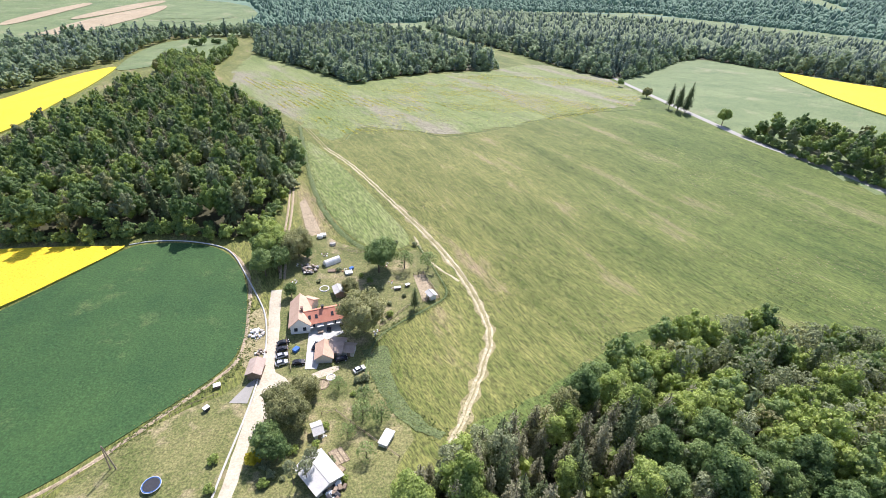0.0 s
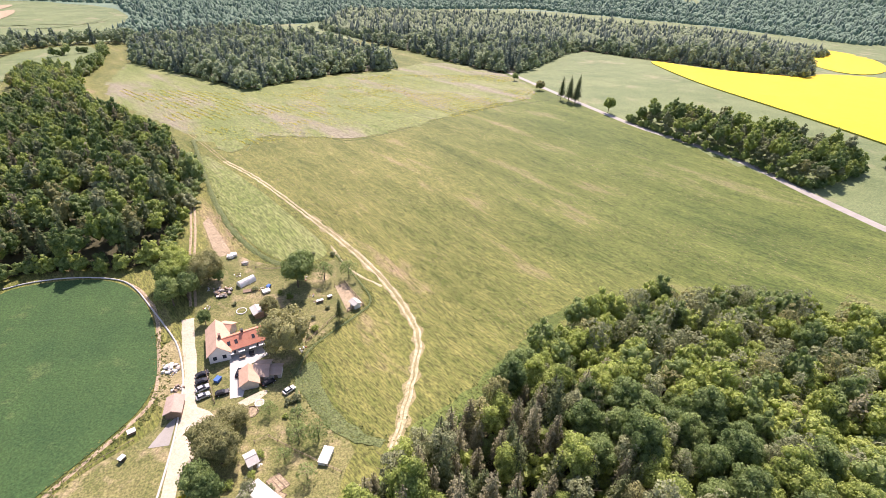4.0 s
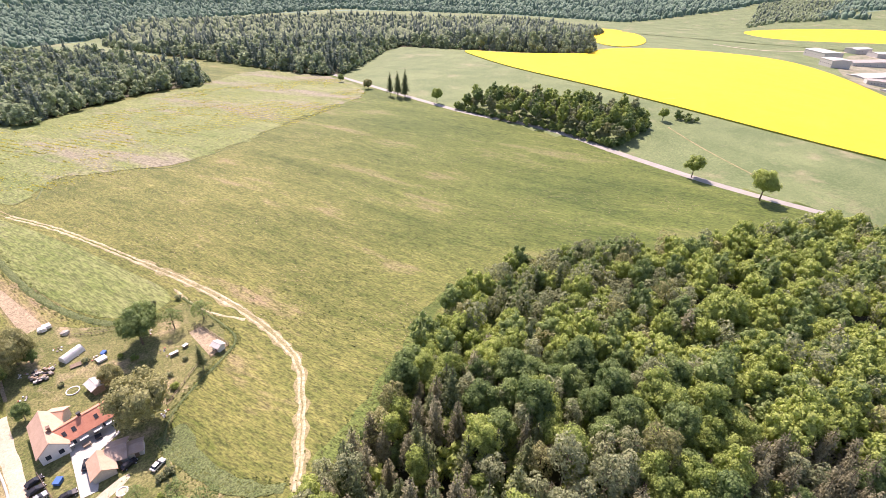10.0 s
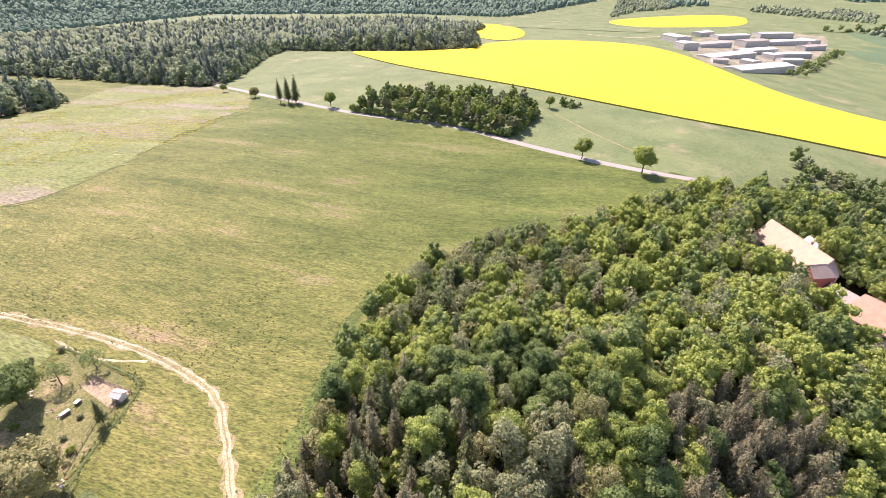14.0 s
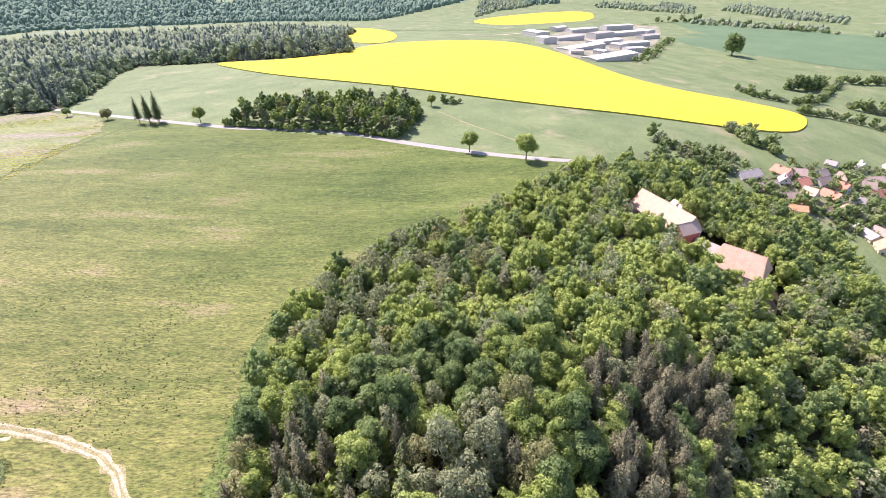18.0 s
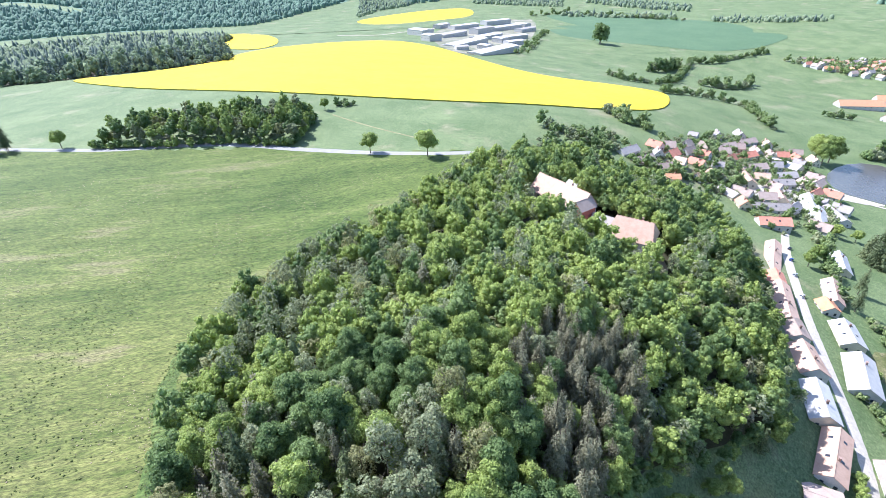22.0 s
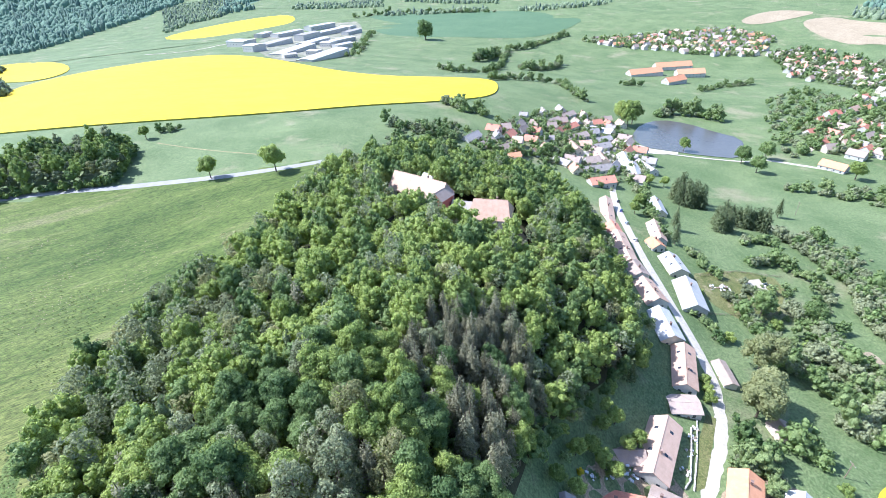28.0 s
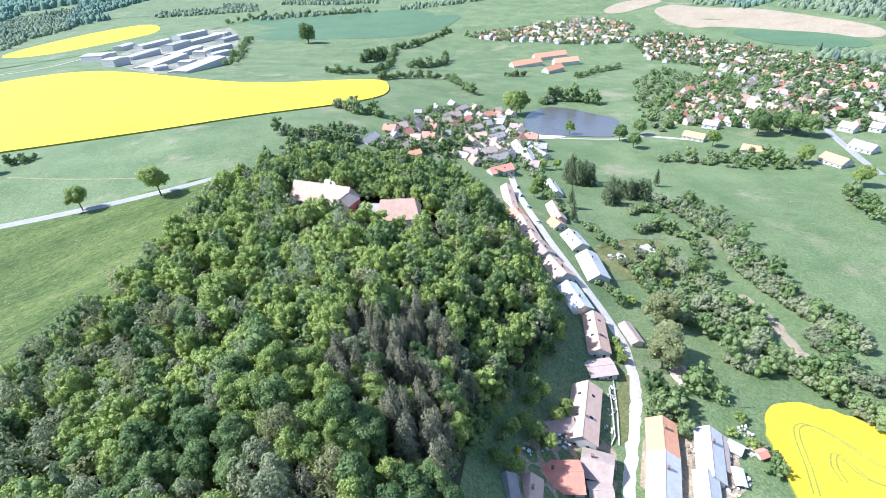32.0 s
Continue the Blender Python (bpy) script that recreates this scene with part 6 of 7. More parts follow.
placed((-32.2, 98.0, 5.8, -80), 4.4, 2.2, 1.5, "tile", name="garage", label="gabled garage with a faded tile roof", category="garage", windows=0, chimney=False)
placed((-29.1, 100.7, 3.8, -4), 5.6, 2.3, 1.3, "brown", name="open_shed", label="brown-roofed shed beside the yard", category="shed", windows=0, chimney=False)
placed((-25.6, 100.1, 3.2, -3), 3.3, 2.1, 0.7, "brown", name="lean_to", label="low brown lean-to at the shed's end", category="shed", windows=0, chimney=False)
placed((-48.8, 89.9, 5.2, -84), 3.4, 2.4, 0.8, "brown", wall=PLANK, name="cabin", label="small brown plank cabin beside the lane", category="cabin", windows=0, chimney=False)
placed((-34.3, 126.8, 4.1, -65), 2.8, 2.1, 0.5, "pale", wall=PLANK, name="garden_shed", label="small plank shed with a pale roof", category="shed", windows=0, chimney=False)
placed((-3.2, 128.6, 2.9, -57), 2.2, 1.9, 0.5, "pale", wall=WHITE, name="garden_shed", label="small white shed in the fenced plot", category="shed", windows=0, chimney=False)
placed((-27.3, 71.1, 2.0, 28), 3.0, 2.2, 0.6, "pale", wall=WHITE, name="garden_shed", label="white garden shed with a pale roof", category="shed", windows=0, chimney=False)
placed((-23.9, 59.5, 8.1, -43), 6.0, 2.6, 0.8, "pale", name="workshop", label="low workshop with a sunlit pale roof", category="shed", windows=2, chimney=False)


def polytunnel(x, y, length, turn, width=2.6):
    ob = empty("polytunnel", x, y, low(x, y), turn)
    bm = bmesh.new()
    rows = []
    for i in range(9):
        u = -length / 2 + length * i / 8
        rows.append([bm.verts.new((u, math.cos(a) * width / 2, max(0.0, math.sin(a)) * 2.0 + (0.06 if i % 2 else 0.0))) for a in np.linspace(0, math.pi, 11)])
    for a, b in zip(rows, rows[1:]):
        for k in range(10):
            bm.faces.new((a[k], a[k + 1], b[k + 1], b[k]))
    bm.faces.new(rows[0]), bm.faces.new(rows[-1][::-1])
    part("cover", bm, WHITE, ob, "white plastic cover")
    for i in (0, 4, 8):
        u = -length / 2 + length * i / 8
        bm = bmesh.new()
        pts = [(u, math.cos(a) * (width / 2 + 0.05), math.sin(a) * 2.06) for a in np.linspace(0, math.pi, 9)]
        for p, q in zip(pts, pts[1:]):
            tube(bm, p, q, 0.04, sides=5)
        part("hoop", bm, STEEL, ob)
    return tagged(ob, "white plastic-covered polytunnel in the garden", "polytunnel")


polytunnel(-40.4, 143.5, 5.9, 42)


def car(x, y, turn, paint, label, length=3.5):
    """A parked saloon or estate: shell, glasshouse, four wheels and lamps."""
    ob = empty("car", x, y, low(x, y) + 0.2, turn)
    L, W = length / 2, 0.75
    side = [(-L, 0.3), (-L, 0.62), (-L * 0.93, 0.78), (-L * 0.35, 0.82), (L * 0.42, 0.80), (L * 0.9, 0.66), (L, 0.5), (L, 0.25)]
    bm = bmesh.new()
    rows = [[bm.verts.new((u, s * W * (1.0 if h < 0.75 else 0.94), h)) for u, h in side] for s in (-1, 1)]
    bm.faces.new(rows[0]), bm.faces.new(rows[1][::-1])
    for i in range(len(side)):
        j = (i + 1) % len(side)
        bm.faces.new((rows[0][i], rows[1][i], rows[1][j], rows[0][j]))
    bmesh.ops.recalc_face_normals(bm, faces=bm.faces[:])
    bmesh.ops.bevel(bm, geom=bm.edges[:], offset=0.05, segments=2, affect="EDGES")
    part("body", bm, PAINTS[paint], ob)
    top = [(-L * 0.82, 0.79), (-L * 0.62, 1.17), (L * 0.08, 1.2), (L * 0.44, 0.79)]
    bm = bmesh.new()
    rows = [[bm.verts.new((u, s * (W * 0.92 if h < 1 else W * 0.72), h)) for u, h in top] for s in (-1, 1)]
    bm.faces.new(rows[0]), bm.faces.new(rows[1][::-1])
    for i in range(4):
        j = (i + 1) % 4
        bm.faces.new((rows[0][i], rows[1][i], rows[1][j], rows[0][j]))
    bmesh.ops.recalc_face_normals(bm, faces=bm.faces[:])
    part("glasshouse", bm, GLASS, ob, "dark car glass")
    part("roof", boxed(-L * 0.62, -W * 0.7, 1.17, L * 0.08, W * 0.7, 1.225, bevel=0.02), PAINTS[paint], ob)
    for u in (-L * 0.6, L * 0.62):
        for s in (-1, 1):
            tyre = part("wheel", tube(bmesh.new(), (u, s * (W - 0.2), 0.17), (u, s * (W + 0.02), 0.14), 0.27, sides=14), RUBBER, ob, "black tyre")
            part("rim", tube(bmesh.new(), (u, s * (W - 0.02), 0.14), (u, s * (W + 0.035), 0.14), 0.16, sides=10), STEEL, tyre, "steel rim")
    for s in (-1, 1):
        part("headlight", boxed(L * 0.93, s * 0.52 - 0.16, 0.46, L * 1.005, s * 0.52 + 0.16, 0.6, bevel=0.03), WHITE, ob)
        part("tail_light", boxed(-L * 1.005, s * 0.58 - 0.1, 0.52, -L * 0.95, s * 0.58 + 0.1, 0.67, bevel=0.02), BRICK, ob)
    return tagged(ob, label, "car")


CAR_WORDS = ("silver-grey car", "black car", "white car", "dark blue car")
for row, paint, where in (((-45.3, 101.6, 2.9, 30), 1, "parked beside the farm lane"), ((-44.7, 99.0, 2.9, 30), 1, "parked beside the farm lane"),
                          ((-44.0, 96.4, 2.8, 30), 0, "parked beside the farm lane"), ((-43.2, 93.6, 2.7, 28), 0, "parked beside the farm lane"),
                          ((-35.6, 101.2, 3.3, 84), 1, "standing on the concrete terrace"), ((-27.2, 96.6, 3.0, 28), 1, "parked before the brown shed"),
                          ((-38.6, 94.2, 2.2, 15), 1, "standing on the farm grass"), ((-21.4, 93.0, 3.2, 40), 2, "parked on the orchard grass"),
                          ((281.8, -96.8, 11.4, -32), 1, "parked on the village street"), ((242.3, -88.9, 9.9, -33), 0, "parked on the village street"),
                          ((220.4, -86.4, 8.6, -37), 2, "parked on the village street"), ((263.0, -92.6, 10.3, -33), 3, "parked on the village street")):
    x, y, _, turn = row
    car(x, y, turn, paint, CAR_WORDS[paint] + " " + where)


def fence(line, label, gap=2.2, high=1.1, rails=2):
    """Posts with rails between them along a line."""
    ob = empty("fence", line[0][0], line[0][1], low(*line[0]))
    ob.rotation_euler = (0, 0, 0)
    base = Vector((line[0][0], line[0][1], low(*line[0])))
    stops = []
    for a, b in zip(line, line[1:]):
        n = max(1, int(math.dist(a, b) / gap))
        stops += [(a[0] + (b[0] - a[0]) * i / n, a[1] + (b[1] - a[1]) * i / n) for i in range(n)]
    stops.append(line[-1])
    tops = [Vector((x, y, low(x, y))) - base for x, y in stops]
    for p in tops:
        part("post", tube(bmesh.new(), p + Vector((0, 0, -0.3)), p + Vector((0, 0, high)), 0.09, 0.08, 6), PLANK, ob)
    for p, q in zip(tops, tops[1:]):
        for k in range(rails):
            h = Vector((0, 0, high * (k + 1) / rails - 0.12))
            part("rail", tube(bmesh.new(), p + h, q + h, 0.05, sides=5), PLANK, ob)
    return tagged(ob, label, "fence")


fence([(-45.0, 103.6), (-42.4, 97.2), (-39.9, 91.2)], "dark plank fence beside the parked cars", 1.6, 1.2, 3)
fence([(-27.8, 76.9), (-24.6, 78.2), (-18.1, 73.0), (-7.3, 65.1)], "weathered wooden post fence round the orchard")
fence([(-10.2, 140.1), (-6.7, 141.6), (-0.3, 128.9), (-5.9, 126.1)], "plank fence round the stone-paved plot", 1.8, 1.3, 3)
fence([(-41.4, 153.0), (-35.9, 151.2), (-29.6, 150.8), (-22.5, 153.0)], "wooden fence behind the farm garden")
fence([(-18.4, 111.9), (-13.6, 118.6), (-9.4, 124.3), (-4.7, 125.8)], "low wooden fence along the meadow side")
fence([(-78.7, 52.6), (-75.6, 58.3), (-71.6, 63.6), (-67.3, 69.5)], "low wire fence beside the crop field", 4.0, 0.9, 1)
fence([(-64.3, 74.1), (-60.6, 77.8), (-55.8, 81.5)], "low wire fence beside the crop field", 4.0, 0.9, 1)
sheet("stone_plot", [(-10.2, 140.1), (-6.7, 141.6), (-0.3, 128.9), (-5.9, 126.1)], DIRT, 0.12, "bare earthen plot inside a plank fence", 1.5, category="paving", smooth_corners=0)


def low_wall(line, label, high=0.7):
    """A rubble wall of single stones, in courses."""
    base = Vector((line[0][0], line[0][1], low(*line[0])))
    ob = empty("rubble_wall", *base)
    stone = [boxed(-0.42, -0.2, 0, 0.42, 0.2, 0.33, bevel=0.07) for _ in range(3)]
    meshes = []
    for k, bm in enumerate(stone):
        for v in bm.verts:
            v.co += Vector((rng.normal(0, 0.03), rng.normal(0, 0.03), rng.normal(0, 0.02)))
        me = bpy.data.meshes.new("stone")
        bm.to_mesh(me)
        bm.free()
        me.materials.append(STONE)
        meshes.append(me)
    for a, b in zip(line, line[1:]):
        n = max(1, int(math.dist(a, b) / 0.9))
        turn = math.atan2(b[1] - a[1], b[0] - a[0])
        for i in range(n):
            for c in range(int(high / 0.33)):
                u = (i + 0.5 * (c % 2)) / n
                x, y = a[0] + (b[0] - a[0]) * u, a[1] + (b[1] - a[1]) * u
                s = part("stone", meshes[(i + c) % 3], None, ob)
                s.location, s.rotation_euler = Vector((x, y, low(x, y) + c * 0.32 - 0.03)) - base, (0, 0, turn + rng.normal(0, 0.05))
    return tagged(ob, label, "wall")


ribbon("kerb_wall", [(-117.0, 147.3), (-110.6, 149.9), (-97.8, 151.0), (-82.7, 148.5), (-75.8, 143.4), (-68.0, 132.8), (-59.3, 121.0), (-54.3, 113.3), (-49.6, 100.2), (-48.0, 90.0), (-46.8, 82.0), (-45.9, 71.5), (-45.3, 60.7), (-44.2, 50)],
       0.5, CONCRETE, 0.45, "low pale concrete kerb along the crop and lane", "kerb", step=2)
low_wall([(101.3, -65.0), (92.9, -61.7), (84.3, -57.8), (81.8, -55.2)], "pale rubble wall along the barn yard", 1.0)


def trampoline(x, y):
    ob = empty("trampoline", x, y, low(x, y))
    part("mat", tube(bmesh.new(), (0, 0, 0.82), (0, 0, 0.86), 1.6, sides=28), CHARCOAL, ob, "dark jumping mat")
    for name, r, m in (("padding", 1.75, BLUE_CLOTH), ("frame", 1.9, STEEL)):
        bm = bmesh.new()
        for k in range(28):
            a, b = 2 * math.pi * k / 28, 2 * math.pi * (k + 1) / 28
            tube(bm, (r * math.cos(a), r * math.sin(a), 0.86), (r * math.cos(b), r * math.sin(b), 0.86), 0.11 if name == "padding" else 0.05, sides=6)
        part(name, bm, m, ob)
    for k in range(6):
        a = k * math.pi / 3
        part("leg", tube(bmesh.new(), (1.88 * math.cos(a), 1.88 * math.sin(a), -0.05), (1.88 * math.cos(a), 1.88 * math.sin(a), 0.86), 0.04, sides=6), STEEL, ob)
    return tagged(ob, "round dark trampoline on the dry grass", "trampoline")


trampoline(*(-58.2, 55.8))


def ring(name, x, y, radius, sides, high, mat, filling, label, category):
    """A many-sided edging with a filling."""
    ob = empty(name, x, y, low(x, y))
    for k in range(sides):
        a, b = 2 * math.pi * k / sides, 2 * math.pi * (k + 1) / sides
        mid_a = (a + b) / 2
        w = 2 * radius * math.sin(math.pi / sides)
        s = part("edging", boxed(-w / 2, -0.12, -0.1, w / 2, 0.12, high, bevel=0.03), mat, ob)
        s.location, s.rotation_euler = (radius * math.cos(mid_a), radius * math.sin(mid_a), 0), (0, 0, mid_a + math.pi / 2)
    part("filling", tube(bmesh.new(), (0, 0, -0.1), (0, 0, high * 0.5), radius - 0.1, sides=sides), filling, ob)
    return tagged(ob, label, category)


ring("sandpit", *(-30.3, 87.0), 1.7, 6, 0.35, PLANK, DIRT, "six-sided wooden sandpit on the lawn", "sandpit")
ring("flower_bed", *(-39.7, 128.7), 1.5, 12, 0.3, WHITE, LAWN, "round flower bed edged with white stones", "flower bed")
ring("fire_place", *(-28.6, 89.8), 1.1, 10, 0.3, WHITE, GRAVEL, "round pale stone fireplace", "fireplace")


def bed(x, y, length, turn, width=1.2):
    ob = empty("raised_bed", x, y, low(x, y), turn)
    L, W = length / 2, width / 2
    for u0, v0, u1, v1 in ((-L, -W, L, -W + 0.08), (-L, W - 0.08, L, W), (-L, -W, -L + 0.08, W), (L - 0.08, -W, L, W)):
        part("board", boxed(u0, v0, -0.2, u1, v1, 0.4, bevel=0.01), PLANK, ob)
    part("soil", boxed(-L + 0.08, -W + 0.08, -0.2, L - 0.08, W - 0.08, 0.32), DIRT, ob)
    return tagged(ob, "wooden raised bed filled with bare soil", "raised bed", "raised beds")


for row in ((-21.7, 64.3, 4.2, -50), (-20.9, 64.8, 4.1, -48), (-20.0, 65.3, 4.1, -49), (-19.8, 61.7, 1.6, -30)):
    bed(row[0], row[1], max(2.0, row[2]), row[3])


def crate(name, x, y, turn, size, mat, label, category, lid=None):
    """A low box on feet with an overhanging lid."""
    ob = empty(name, x, y, low(x, y), turn)
    a, b, h = size
    part("body", boxed(-a / 2, -b / 2, 0.12, a / 2, b / 2, h, bevel=0.03), mat, ob)
    part("lid", boxed(-a / 2 - 0.1, -b / 2 - 0.1, h, a / 2 + 0.1, b / 2 + 0.1, h + 0.1, bevel=0.02), lid or mat, ob)
    for u in (-1, 1):
        for v in (-1, 1):
            part("foot", boxed(u * a * 0.42 - 0.06, v * b * 0.4 - 0.06, -0.15, u * a * 0.42 + 0.06, v * b * 0.4 + 0.06, 0.12), PLANK, ob)
    return tagged(ob, label, category)


crate("trailer_box", *(-10.8, 69.9), 70, (4.2, 2.2, 1.3), STEEL, "white-topped box trailer on the orchard grass", "trailer", WHITE)
crate("beehive_stand", *(-15.0, 131.7), 20, (2.2, 0.8, 0.9), PLANK, "long beehive box with a white lid", "beehive", WHITE)
crate("beehive_stand", *(-11.8, 133.9), 35, (1.4, 0.9, 0.8), PLANK, "small beehive box with a white lid", "beehive", WHITE)
crate("storage_box", *(-57.0, 84.1), 30, (1.6, 1.2, 0.9), PLANK, "dark box with a white lid on dry grass", "box", WHITE)
crate("storage_box", *(-56.3, 76.5), 60, (1.3, 1.0, 1.1), CHARCOAL, "dark covered box with a white top", "box", WHITE)
crate("covered_trailer", *(-40.8, 99.2), 65, (1.7, 1.3, 1.0), BLUE_CLOTH, "small trailer under a blue cover", "trailer")
crate("pallet_stack", *(-39.4, 138.8), 10, (2.6, 1.6, 0.3), PLANK, "flat stack of weathered boards on grass", "pallets")
crate("garden_table", *(-33.2, 138.2), 25, (2.4, 1.8, 0.75), WHITE, "white garden table with chairs about it", "table")
crate("garden_table", *(-32.7, 140.8), 60, (1.4, 1.0, 0.75), BLUE_CLOTH, "garden table with a blue cover", "table")
crate("garden_table", *(-35.8, 107.5), 20, (1.5, 0.9, 0.75), PLANK, "brown table on the terrace", "table")
crate("garden_table", *(-33.5, 108.8), 10, (1.2, 1.2, 0.75), CHARCOAL, "dark round-edged table on the terrace", "table")


def pile(name, x, y, radius, count, mats, label, category, size=0.5):
    """A heap of single blocks or logs."""
    ob = empty(name, x, y, low(x, y))
    for i in range(count):
        a, d = rng.uniform(0, 6.28), radius * math.sqrt(rng.uniform(0, 1))
        s = size * rng.uniform(0.6, 1.3)
        bm = boxed(-s / 2, -s * 0.35, -s * 0.3, s / 2, s * 0.35, s * 0.3, bevel=s * 0.12)
        b = part("block", bm, mats[i % len(mats)], ob)
        b.location, b.rotation_euler = (d * math.cos(a), d * math.sin(a), s * 0.25 + max(0, (radius - d)) * 0.25), (rng.uniform(-0.3, 0.3), rng.uniform(-0.3, 0.3), rng.uniform(0, 6))
    return tagged(ob, label, category)


pile("stone_heap", *(-22.0, 123.5), 1.5, 26, [WHITE, STONE], "heap of pale stones in the garden", "stones")
pile("wood_heap", *(-47.3, 138.5), 3.0, 40, [PLANK, CHARCOAL, STONE], "untidy heap of timber behind the farmhouse", "woodpile", 1.0)
pile("rubble_heap", *(-54.3, 105.0), 2.0, 22, [WHITE, STONE], "heap of pale rubble by the field", "stones", 0.9)
pile("rubble_heap", *(-50.5, 97.7), 1.4, 14, [PLANK, STONE], "heap of boards and rubble by the wall", "rubbish", 0.8)
pile("boulder_group", *(-47.5, 159.4), 1.4, 6, [WHITE], "group of white boulders by the garden fence", "stones", 1.8)
pile("boulder_group", *(-42.4, 154.8), 1.0, 5, [STONE], "group of grey boulders by the garden fence", "stones", 1.3)
pile("garden_clutter", *(-26.5, 71.7), 1.8, 22, [WHITE, CHARCOAL, STONE], "clutter of garden gear beside the shed", "clutter", 0.7)
pile("garden_clutter", *(-19.5, 56.0), 2.2, 26, [WHITE, PLANK, CHARCOAL], "clutter of boards and white sheets", "clutter", 1.0)
pile("garden_clutter", *(86.6, -43.7), 3.0, 30, [WHITE, PLANK, CHARCOAL, BRICK], "clutter in the barn garden", "clutter", 0.8)
pile("garden_clutter", *(77.7, -100.4), 2.5, 22, [WHITE, PLANK, STONE], "clutter in the back gardens", "clutter", 0.8)
pile("garden_clutter", *(187.0, -118.1), 4.0, 26, [WHITE, PLANK, STONE], "clutter in the village gardens", "clutter", 1.0)

for pts, kind, size, label in (
    ([(-22.7, 140.3), (-21.3, 145.0)], ("round", 1), 1.15, "dark broad tree in the farm garden"),
    ([(-30.1, 126.7)], ("bronze", 0), 0.75, "round green tree behind the farmhouse"),
    ([(-22.9, 109.3)], ("bronze", 0), 1.55, "tall bronze-leaved tree beside the yard"),
    ([(-55.0, 143.3), (-53.1, 146.1)], ("bronze", 0), 1.2, "bronze-green tree by the lane"),
    ([(-61.6, 139.2), (-59.6, 143.1), (-62.4, 147.4)], ("round", 0), 1.05, "large green tree at the lane's bend"),
    ([(-65.6, 143.6), (-61.0, 133.0), (-57.1, 135.3)], ("round", 1), 0.95, "large dark green tree at the lane's bend"),
    ([(-49.3, 123.3), (-49.8, 144.6)], ("round", 1), 0.5, "dark shrub-like tree by the house"),
    ([(-13.8, 144.0), (-5.2, 145.1)], ("fruit", 1), 0.95, "leafy tree in the garden corner"),
    ([(-8.3, 122.0)], ("spruce", 1), 0.55, "single dark spruce at the plot's corner"),
    ([(-33.7, 81.9), (-32.0, 83.2)], ("bronze", 0), 0.75, "olive-green tree at the yard's edge"),
    ([(-34.1, 72.4), (-36.5, 75.4)], ("bronze", 0), 1.15, "broad bronze-leaved tree beside the lane"),
    ([(-34.4, 63.4), (-36.8, 65.5)], ("round", 1), 0.75, "dark green tree in the garden by the lane"),
    ([(-26.0, 57.9), (-28.8, 57.3), (-25.5, 60.4)], ("grey", 0), 0.6, "grey-green tree in the lower garden"),
    ([(-17.9, 81.0), (-12.7, 75.4), (-17.4, 75.7)], ("fruit", 0), 0.8, "young fruit tree on the orchard grass"),
    ([(-20.0, 70.3), (-14.6, 64.7), (-25.5, 85.7)], ("fruit", 1), 0.66, "thin young fruit tree in the orchard"),
    ([(-48.2, 62.3), (-45.7, 55.3), (-35.1, 56.8)], ("shrub", 0), 0.7, "small round bush by the lane"),
    ([(-17.8, 114.5), (-21.0, 119.9), (-16.8, 123.3), (-12.4, 128.1), (-22.6, 118.2), (-20.4, 131.5)], ("shrub", 1), 0.5, "small garden bush on the lawn"),
    ([(-33.2, 100.7), (-19.3, 89.5), (-21.2, 88.8)], ("shrub", 1), 0.7, "small garden bush near the yard"),
    ([(-18.8, 158.9), (-11.3, 159.4)], ("shrub", 1), 0.7, "dark bush beside the meadow track"),
    ([(83.5, -23.0), (86.6, -28.6), (83.7, -31.1), (81.6, -33.9), (73.0, -15.5), (72.1, -20.7), (91.0, -40.8), (93.1, -44.6)], ("round", 0), 0.55, "small leafy tree in the hillside garden"),
    ([(94.6, -33.5), (98.1, -38.8)], ("round", 0), 0.6, "dark leafy tree below the hill wood"),
    ([(117.2, -77.7), (113.0, -76.5), (121.6, -78.9)], ("shrub", 0), 1.3, "hedge bush beside the street"),
    ([(161.9, -129.8), (146.7, -125.4), (162.7, -117.9), (137.2, -115.7)], ("shrub", 0), 1.6, "leafy bush in the hillside garden"),
    ([(179.3, -117.0), (186.6, -129.6), (182.6, -133.8), (174.4, -118.9), (177.1, -146.8), (182.1, -167.6), (190.4, -170.3)], ("shrub", 1), 1.6, "low grey-green garden bush"),
    ([(331.7, -135.2), (332.0, -147.4), (261.6, -100.3), (276.4, -108.1)], ("round", 0), 0.8, "leafy tree beside the street"),
    ([(77.5, -94.9), (82.1, -102.2), (72.6, -98.0)], ("shrub", 0), 1.2, "bush in the back garden"),
):
    for x, y in pts:
        tree(kind, x, y, size * rng.uniform(0.9, 1.1), label)
for x, y in ((-45.6, 141.4), (-44.1, 148.0), (-39.8, 142.9), (-34.6, 139.6), (-18.1, 135.3), (-15.7, 131.8), (-20.8, 145.0), (-25.6, 120.8), (-22.3, 116.9), (-18.8, 109.3), (-53.5, 103.1), (-55.7, 105.8), (-50.8, 130.9), (-51.5, 140.6), (-39.3, 116.3)):
    pile("garden_clutter", x, y, 1.3, 9, [WHITE, PLANK, STONE, STEEL, BRICK], "tubs, boards and odds and ends on the grass", "clutter", 0.45)
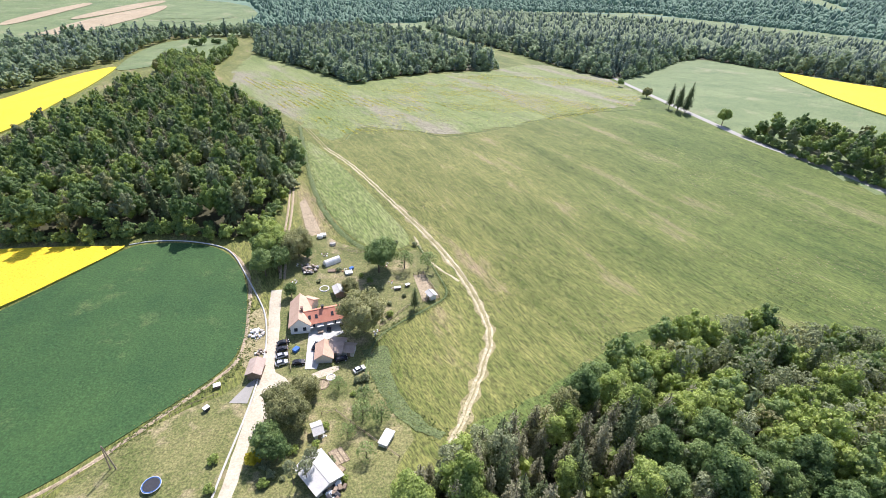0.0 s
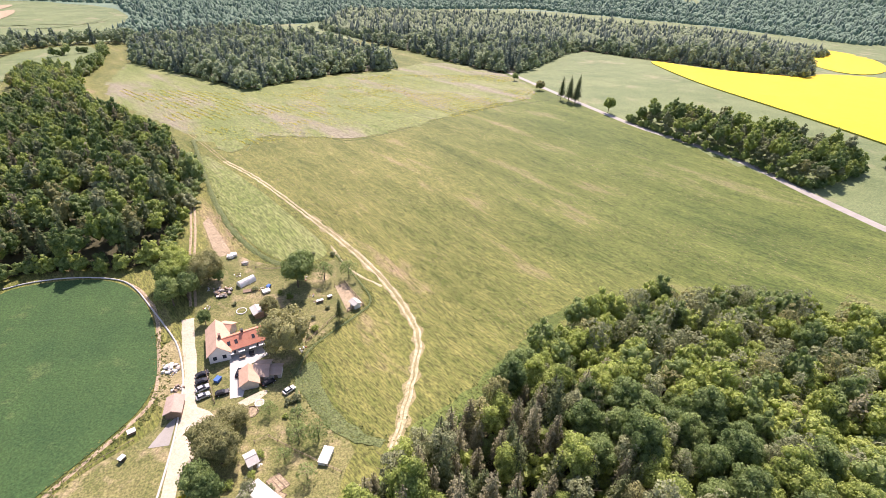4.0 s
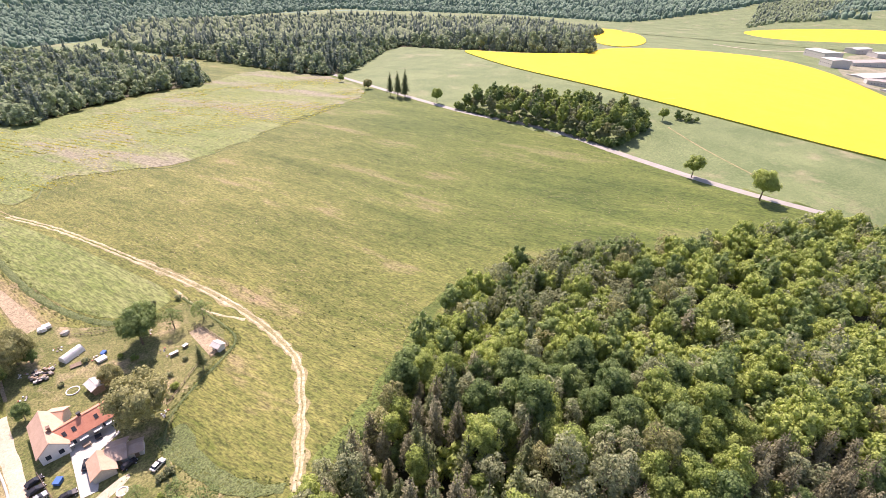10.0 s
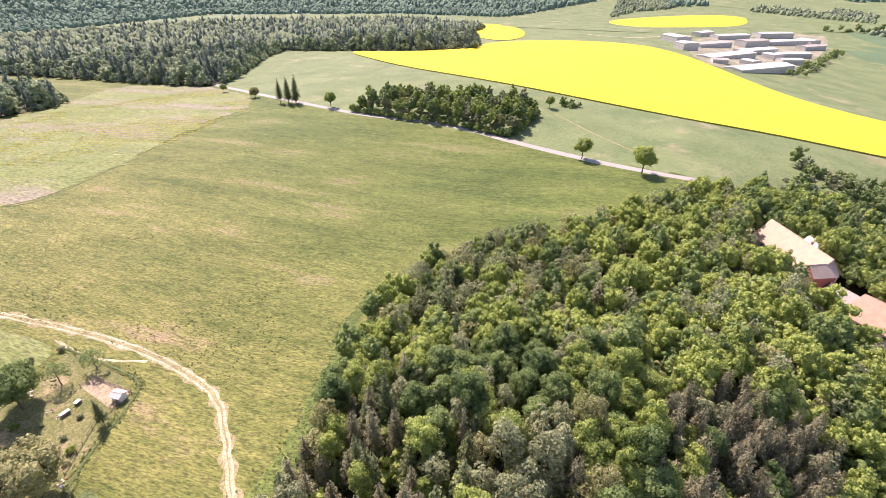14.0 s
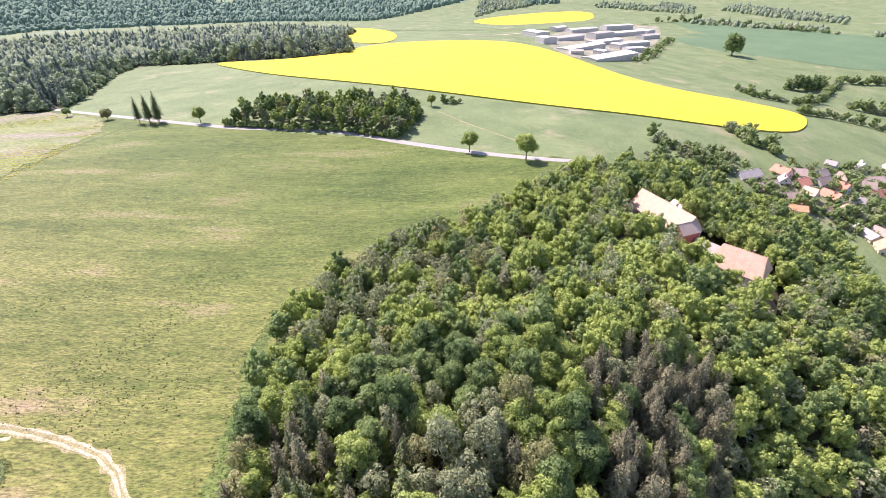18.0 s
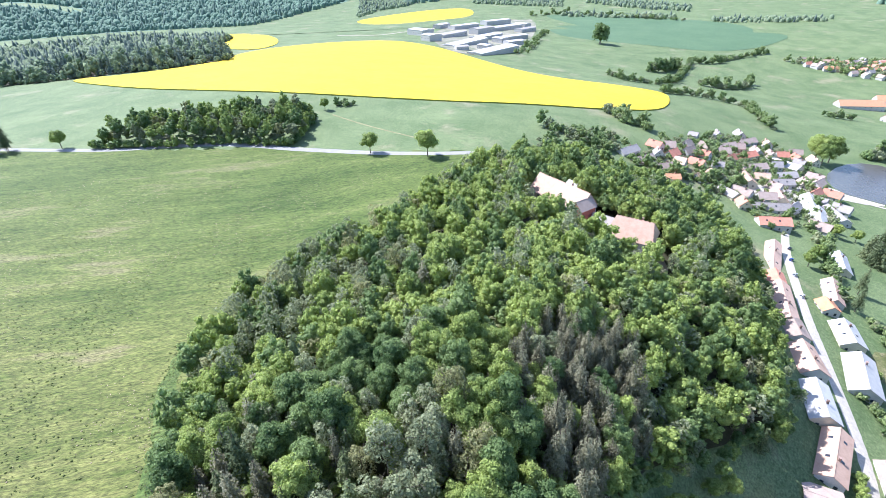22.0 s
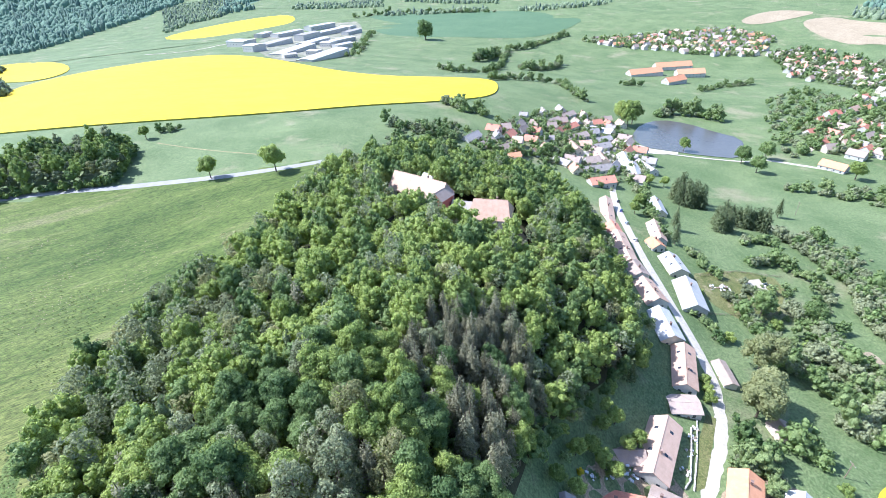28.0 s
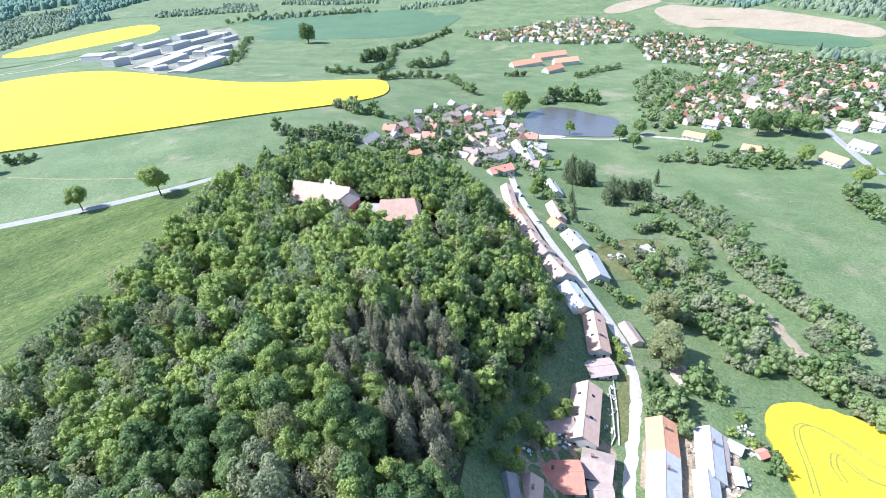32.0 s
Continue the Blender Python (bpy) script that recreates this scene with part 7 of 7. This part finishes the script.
for x, y in ((-42.3, 132.1), (-31.8, 133.5), (-28.5, 137.2), (-25.0, 134.4), (-37.0, 139.3), (-16.0, 117.6), (-26.0, 72.6), (-26.7, 67.6), (-36.2, 61.1), (-34.3, 59.1), (-31.6, 58.5), (-31.4, 65.8), (-22.4, 63.2), (-18.4, 59.0), (-19.6, 86.1), (-21.4, 83.9)):
    tree(("shrub", int(rng.integers(2))), x, y, rng.uniform(0.35, 0.75), "small leafy garden bush by the farm")
# yards, sheds and clutter of the near village
sheet("yard", [(90.2, -33.7), (85.1, -58.7), (63.0, -46.9), (60.0, -12.7), (78.5, -23.0)], DIRT, 0.10, "trodden dirt yards between the street houses", 2, category="yard", smooth_corners=1)
sheet("yard", [(87.5, -70.1), (84.3, -88.8), (74.5, -93.4), (54.9, -82.0), (62.0, -52.4)], DIRT, 0.10, "trodden dirt yard between the barns", 2, category="yard", smooth_corners=1)
sheet("verge", [(107.9, -73.1), (106.4, -75.9), (82.5, -61.7), (81.3, -57.7), (94.7, -64.0)], LAWN, 0.12, "narrow grass verge beside the street", 2, category="verge", smooth_corners=0)
sheet("gardens", [(193.9, -100.4), (206.3, -134.5), (198.1, -157.9), (164.1, -131.3), (165.0, -110.1)], LAWN, 0.10, "worn garden grass behind the street", 3, category="garden", smooth_corners=1)
low_wall([(104.8, -68.4), (98.9, -66.0), (91.7, -62.9), (81.3, -57.7)], "low rubble wall along the street verge", 0.9)
for x, y in ((98.1, -63.9), (93.0, -61.3), (87.3, -57.8), (101.2, -66.0)):
    pile("rockery", x, y, 1.6, 16, [WHITE, STONE, PLANK, TALL_GRASS], "rockery of pale stones and plants beside the house", "rockery", 0.7)
for x, y in ((82.2, -32.3), (82.9, -40.1), (79.2, -25.8), (86.6, -43.7), (85.5, -38.4), (68.7, -17.1), (74.5, -78.3), (65.6, -74.5), (70.5, -87.0), (60.3, -81.3), (62.7, -87.1), (67.2, -68.3), (191.8, -132.8), (193.7, -144.3), (186.9, -113.1), (70.7, -96.3)):
    pile("yard_clutter", x, y, 2.0, 14, [WHITE, PLANK, STONE, STEEL], "stacked boards, tubs and clutter in the yard", "clutter", 0.8)
placed((72.2, -91.1, 4.2, -144), 3.6, 2.0, 0.6, "pale", name="shed", label="low pale-roofed shed behind the barn", category="shed", windows=0, chimney=False)
placed((63.1, -84.8, 5.3, 153), 2.4, 2.0, 0.3, "pale", wall=WHITE, name="caravan", label="white caravan parked in the back garden", category="caravan", windows=2, chimney=False)
placed((68.8, -97.9, 2.6, -86), 2.4, 1.8, 0.8, "terra", name="hut", label="tiny red-roofed hut by the rapeseed", category="shed", windows=0, chimney=False)
placed((71.1, -85.6, 12.0, 146), 3.2, 2.4, 0.9, "brown", name="lean_to", label="brown-roofed lean-to along the barn", category="shed", windows=0, chimney=False)
placed((65.4, -16.1, 8.2, 170), 4.5, 2.6, 1.4, "slate", name="shed", label="grey-roofed shed under the hill wood", category="shed", windows=0, chimney=False)
placed((66.9, -43.5, 6.2, -108), 6.5, 2.6, 1.6, "brown", name="shed", label="brown-roofed outbuilding beside the street", category="shed", windows=1, chimney=False)
fence([(163.0, -89.4), (167.3, -114.6), (174.0, -128.2)], "wooden garden fence behind the street", 2.5, 1.1, 2)
fence([(194.8, -110.8), (203.3, -132.7), (201.4, -156.6)], "wooden garden fence on the slope", 2.5, 1.1, 2)
fence([(78.1, -81.0), (67.8, -73.4), (59.9, -68.4)], "plank fence between the yards", 2.0, 1.4, 3)
YELLOW_LEAF = material("yellow_blossom", (0.42, 0.36, 0.02), (0.68, 0.58, 0.05), 0.4, 2.0, through_light=0.3)
KINDS["yellow", 0] = (crown_mesh("crown", broad_crown(rng, 1.9, 3.0, 12, 40, 0.22), YELLOW_LEAF), trunk_mesh(1.5, 0.1, 3, rng), 0.2, "yellow-flowering bush beside the lane")
tree(("yellow", 0), *(-39.3, 62.4), 1.0)
tree(("yellow", 0), *(78.6, -23.2), 0.6)


def pole(x, y, high, label, cross=True, double=False):
    ob = empty("utility_pole", x, y, low(x, y))
    for s in ((-0.7, 0.7) if double else (0,)):
        part("post", tube(bmesh.new(), (s, 0, -0.8), (s * 0.1, 0, high), 0.16, 0.1, 8), PLANK, ob)
    if cross:
        arm = part("crossarm", boxed(-1.1, -0.08, high - 0.5, 1.1, 0.08, high - 0.34), PLANK, ob)
        for u in (-1.0, 0.0, 1.0):
            part("insulator", tube(bmesh.new(), (u, 0, high - 0.34), (u, 0, high - 0.1), 0.06, 0.04, 6), WHITE, arm)
    return tagged(ob, label, "utility pole")


pole(*(-69.0, 59.7), 8.0, "grey double utility pole beside the crop", False, True)
pole(*(289.2, -219.8), 10, "wooden utility pole on the valley meadow")
pole(*(221.2, -255.7), 10, "wooden utility pole on the valley meadow", True, True)
pole(*(235.6, -294.4), 9, "wooden utility pole on the valley meadow")
pole(*(87.7, -106.0), 7, "leaning wooden pole beside the rapeseed")
pole(*(-38.5, 69.4), 7, "wooden lamp pole beside the lane", False)

# tractor lines through the rapeseed
for line in ([(57.7, -132.8), (67.5, -129.8), (74.8, -126.7), (76.9, -120.9), (73.0, -116.1), (62.4, -109.9), (53.8, -103.5)], [(53.0, -126.7), (56.4, -123.0), (66.3, -123.9), (61.2, -117.6), (55.7, -115.8)]):
    for off in (0, 1.6):
        ribbon("tramline", [(x + off * 0.6, y + off * 0.8) for x, y in line], 0.75, RAPE_STALK, 0.98, "dark tractor line through the rapeseed", "tramline", ragged=0.8, step=1.5)
for line in ([(560, 236), (566, 223)], [(384, 281), (405, 273)], [(566, -22), (618, -31)], [(824, 396), (882, 400)], [(518, 125), (531, 114)], [(377, 393), (387, 387)], [(585, 138), (603, 126)], [(617, 378), (648, 348)]):
    ribbon("tramline", list(line), 1.2, RAPE_STALK, 1.28, "dark bare line in the rapeseed", "tramline", ragged=0.8, step=4)

# the plan above is drawn in units of 1.2 m: bring every thing to metres
UNIT = Matrix.Scale(1.2, 4)
for ob in list(scene.objects):
    if ob.parent is None and ob.type in ("MESH", "EMPTY"):
        ob.matrix_basis = UNIT @ ob.matrix_basis
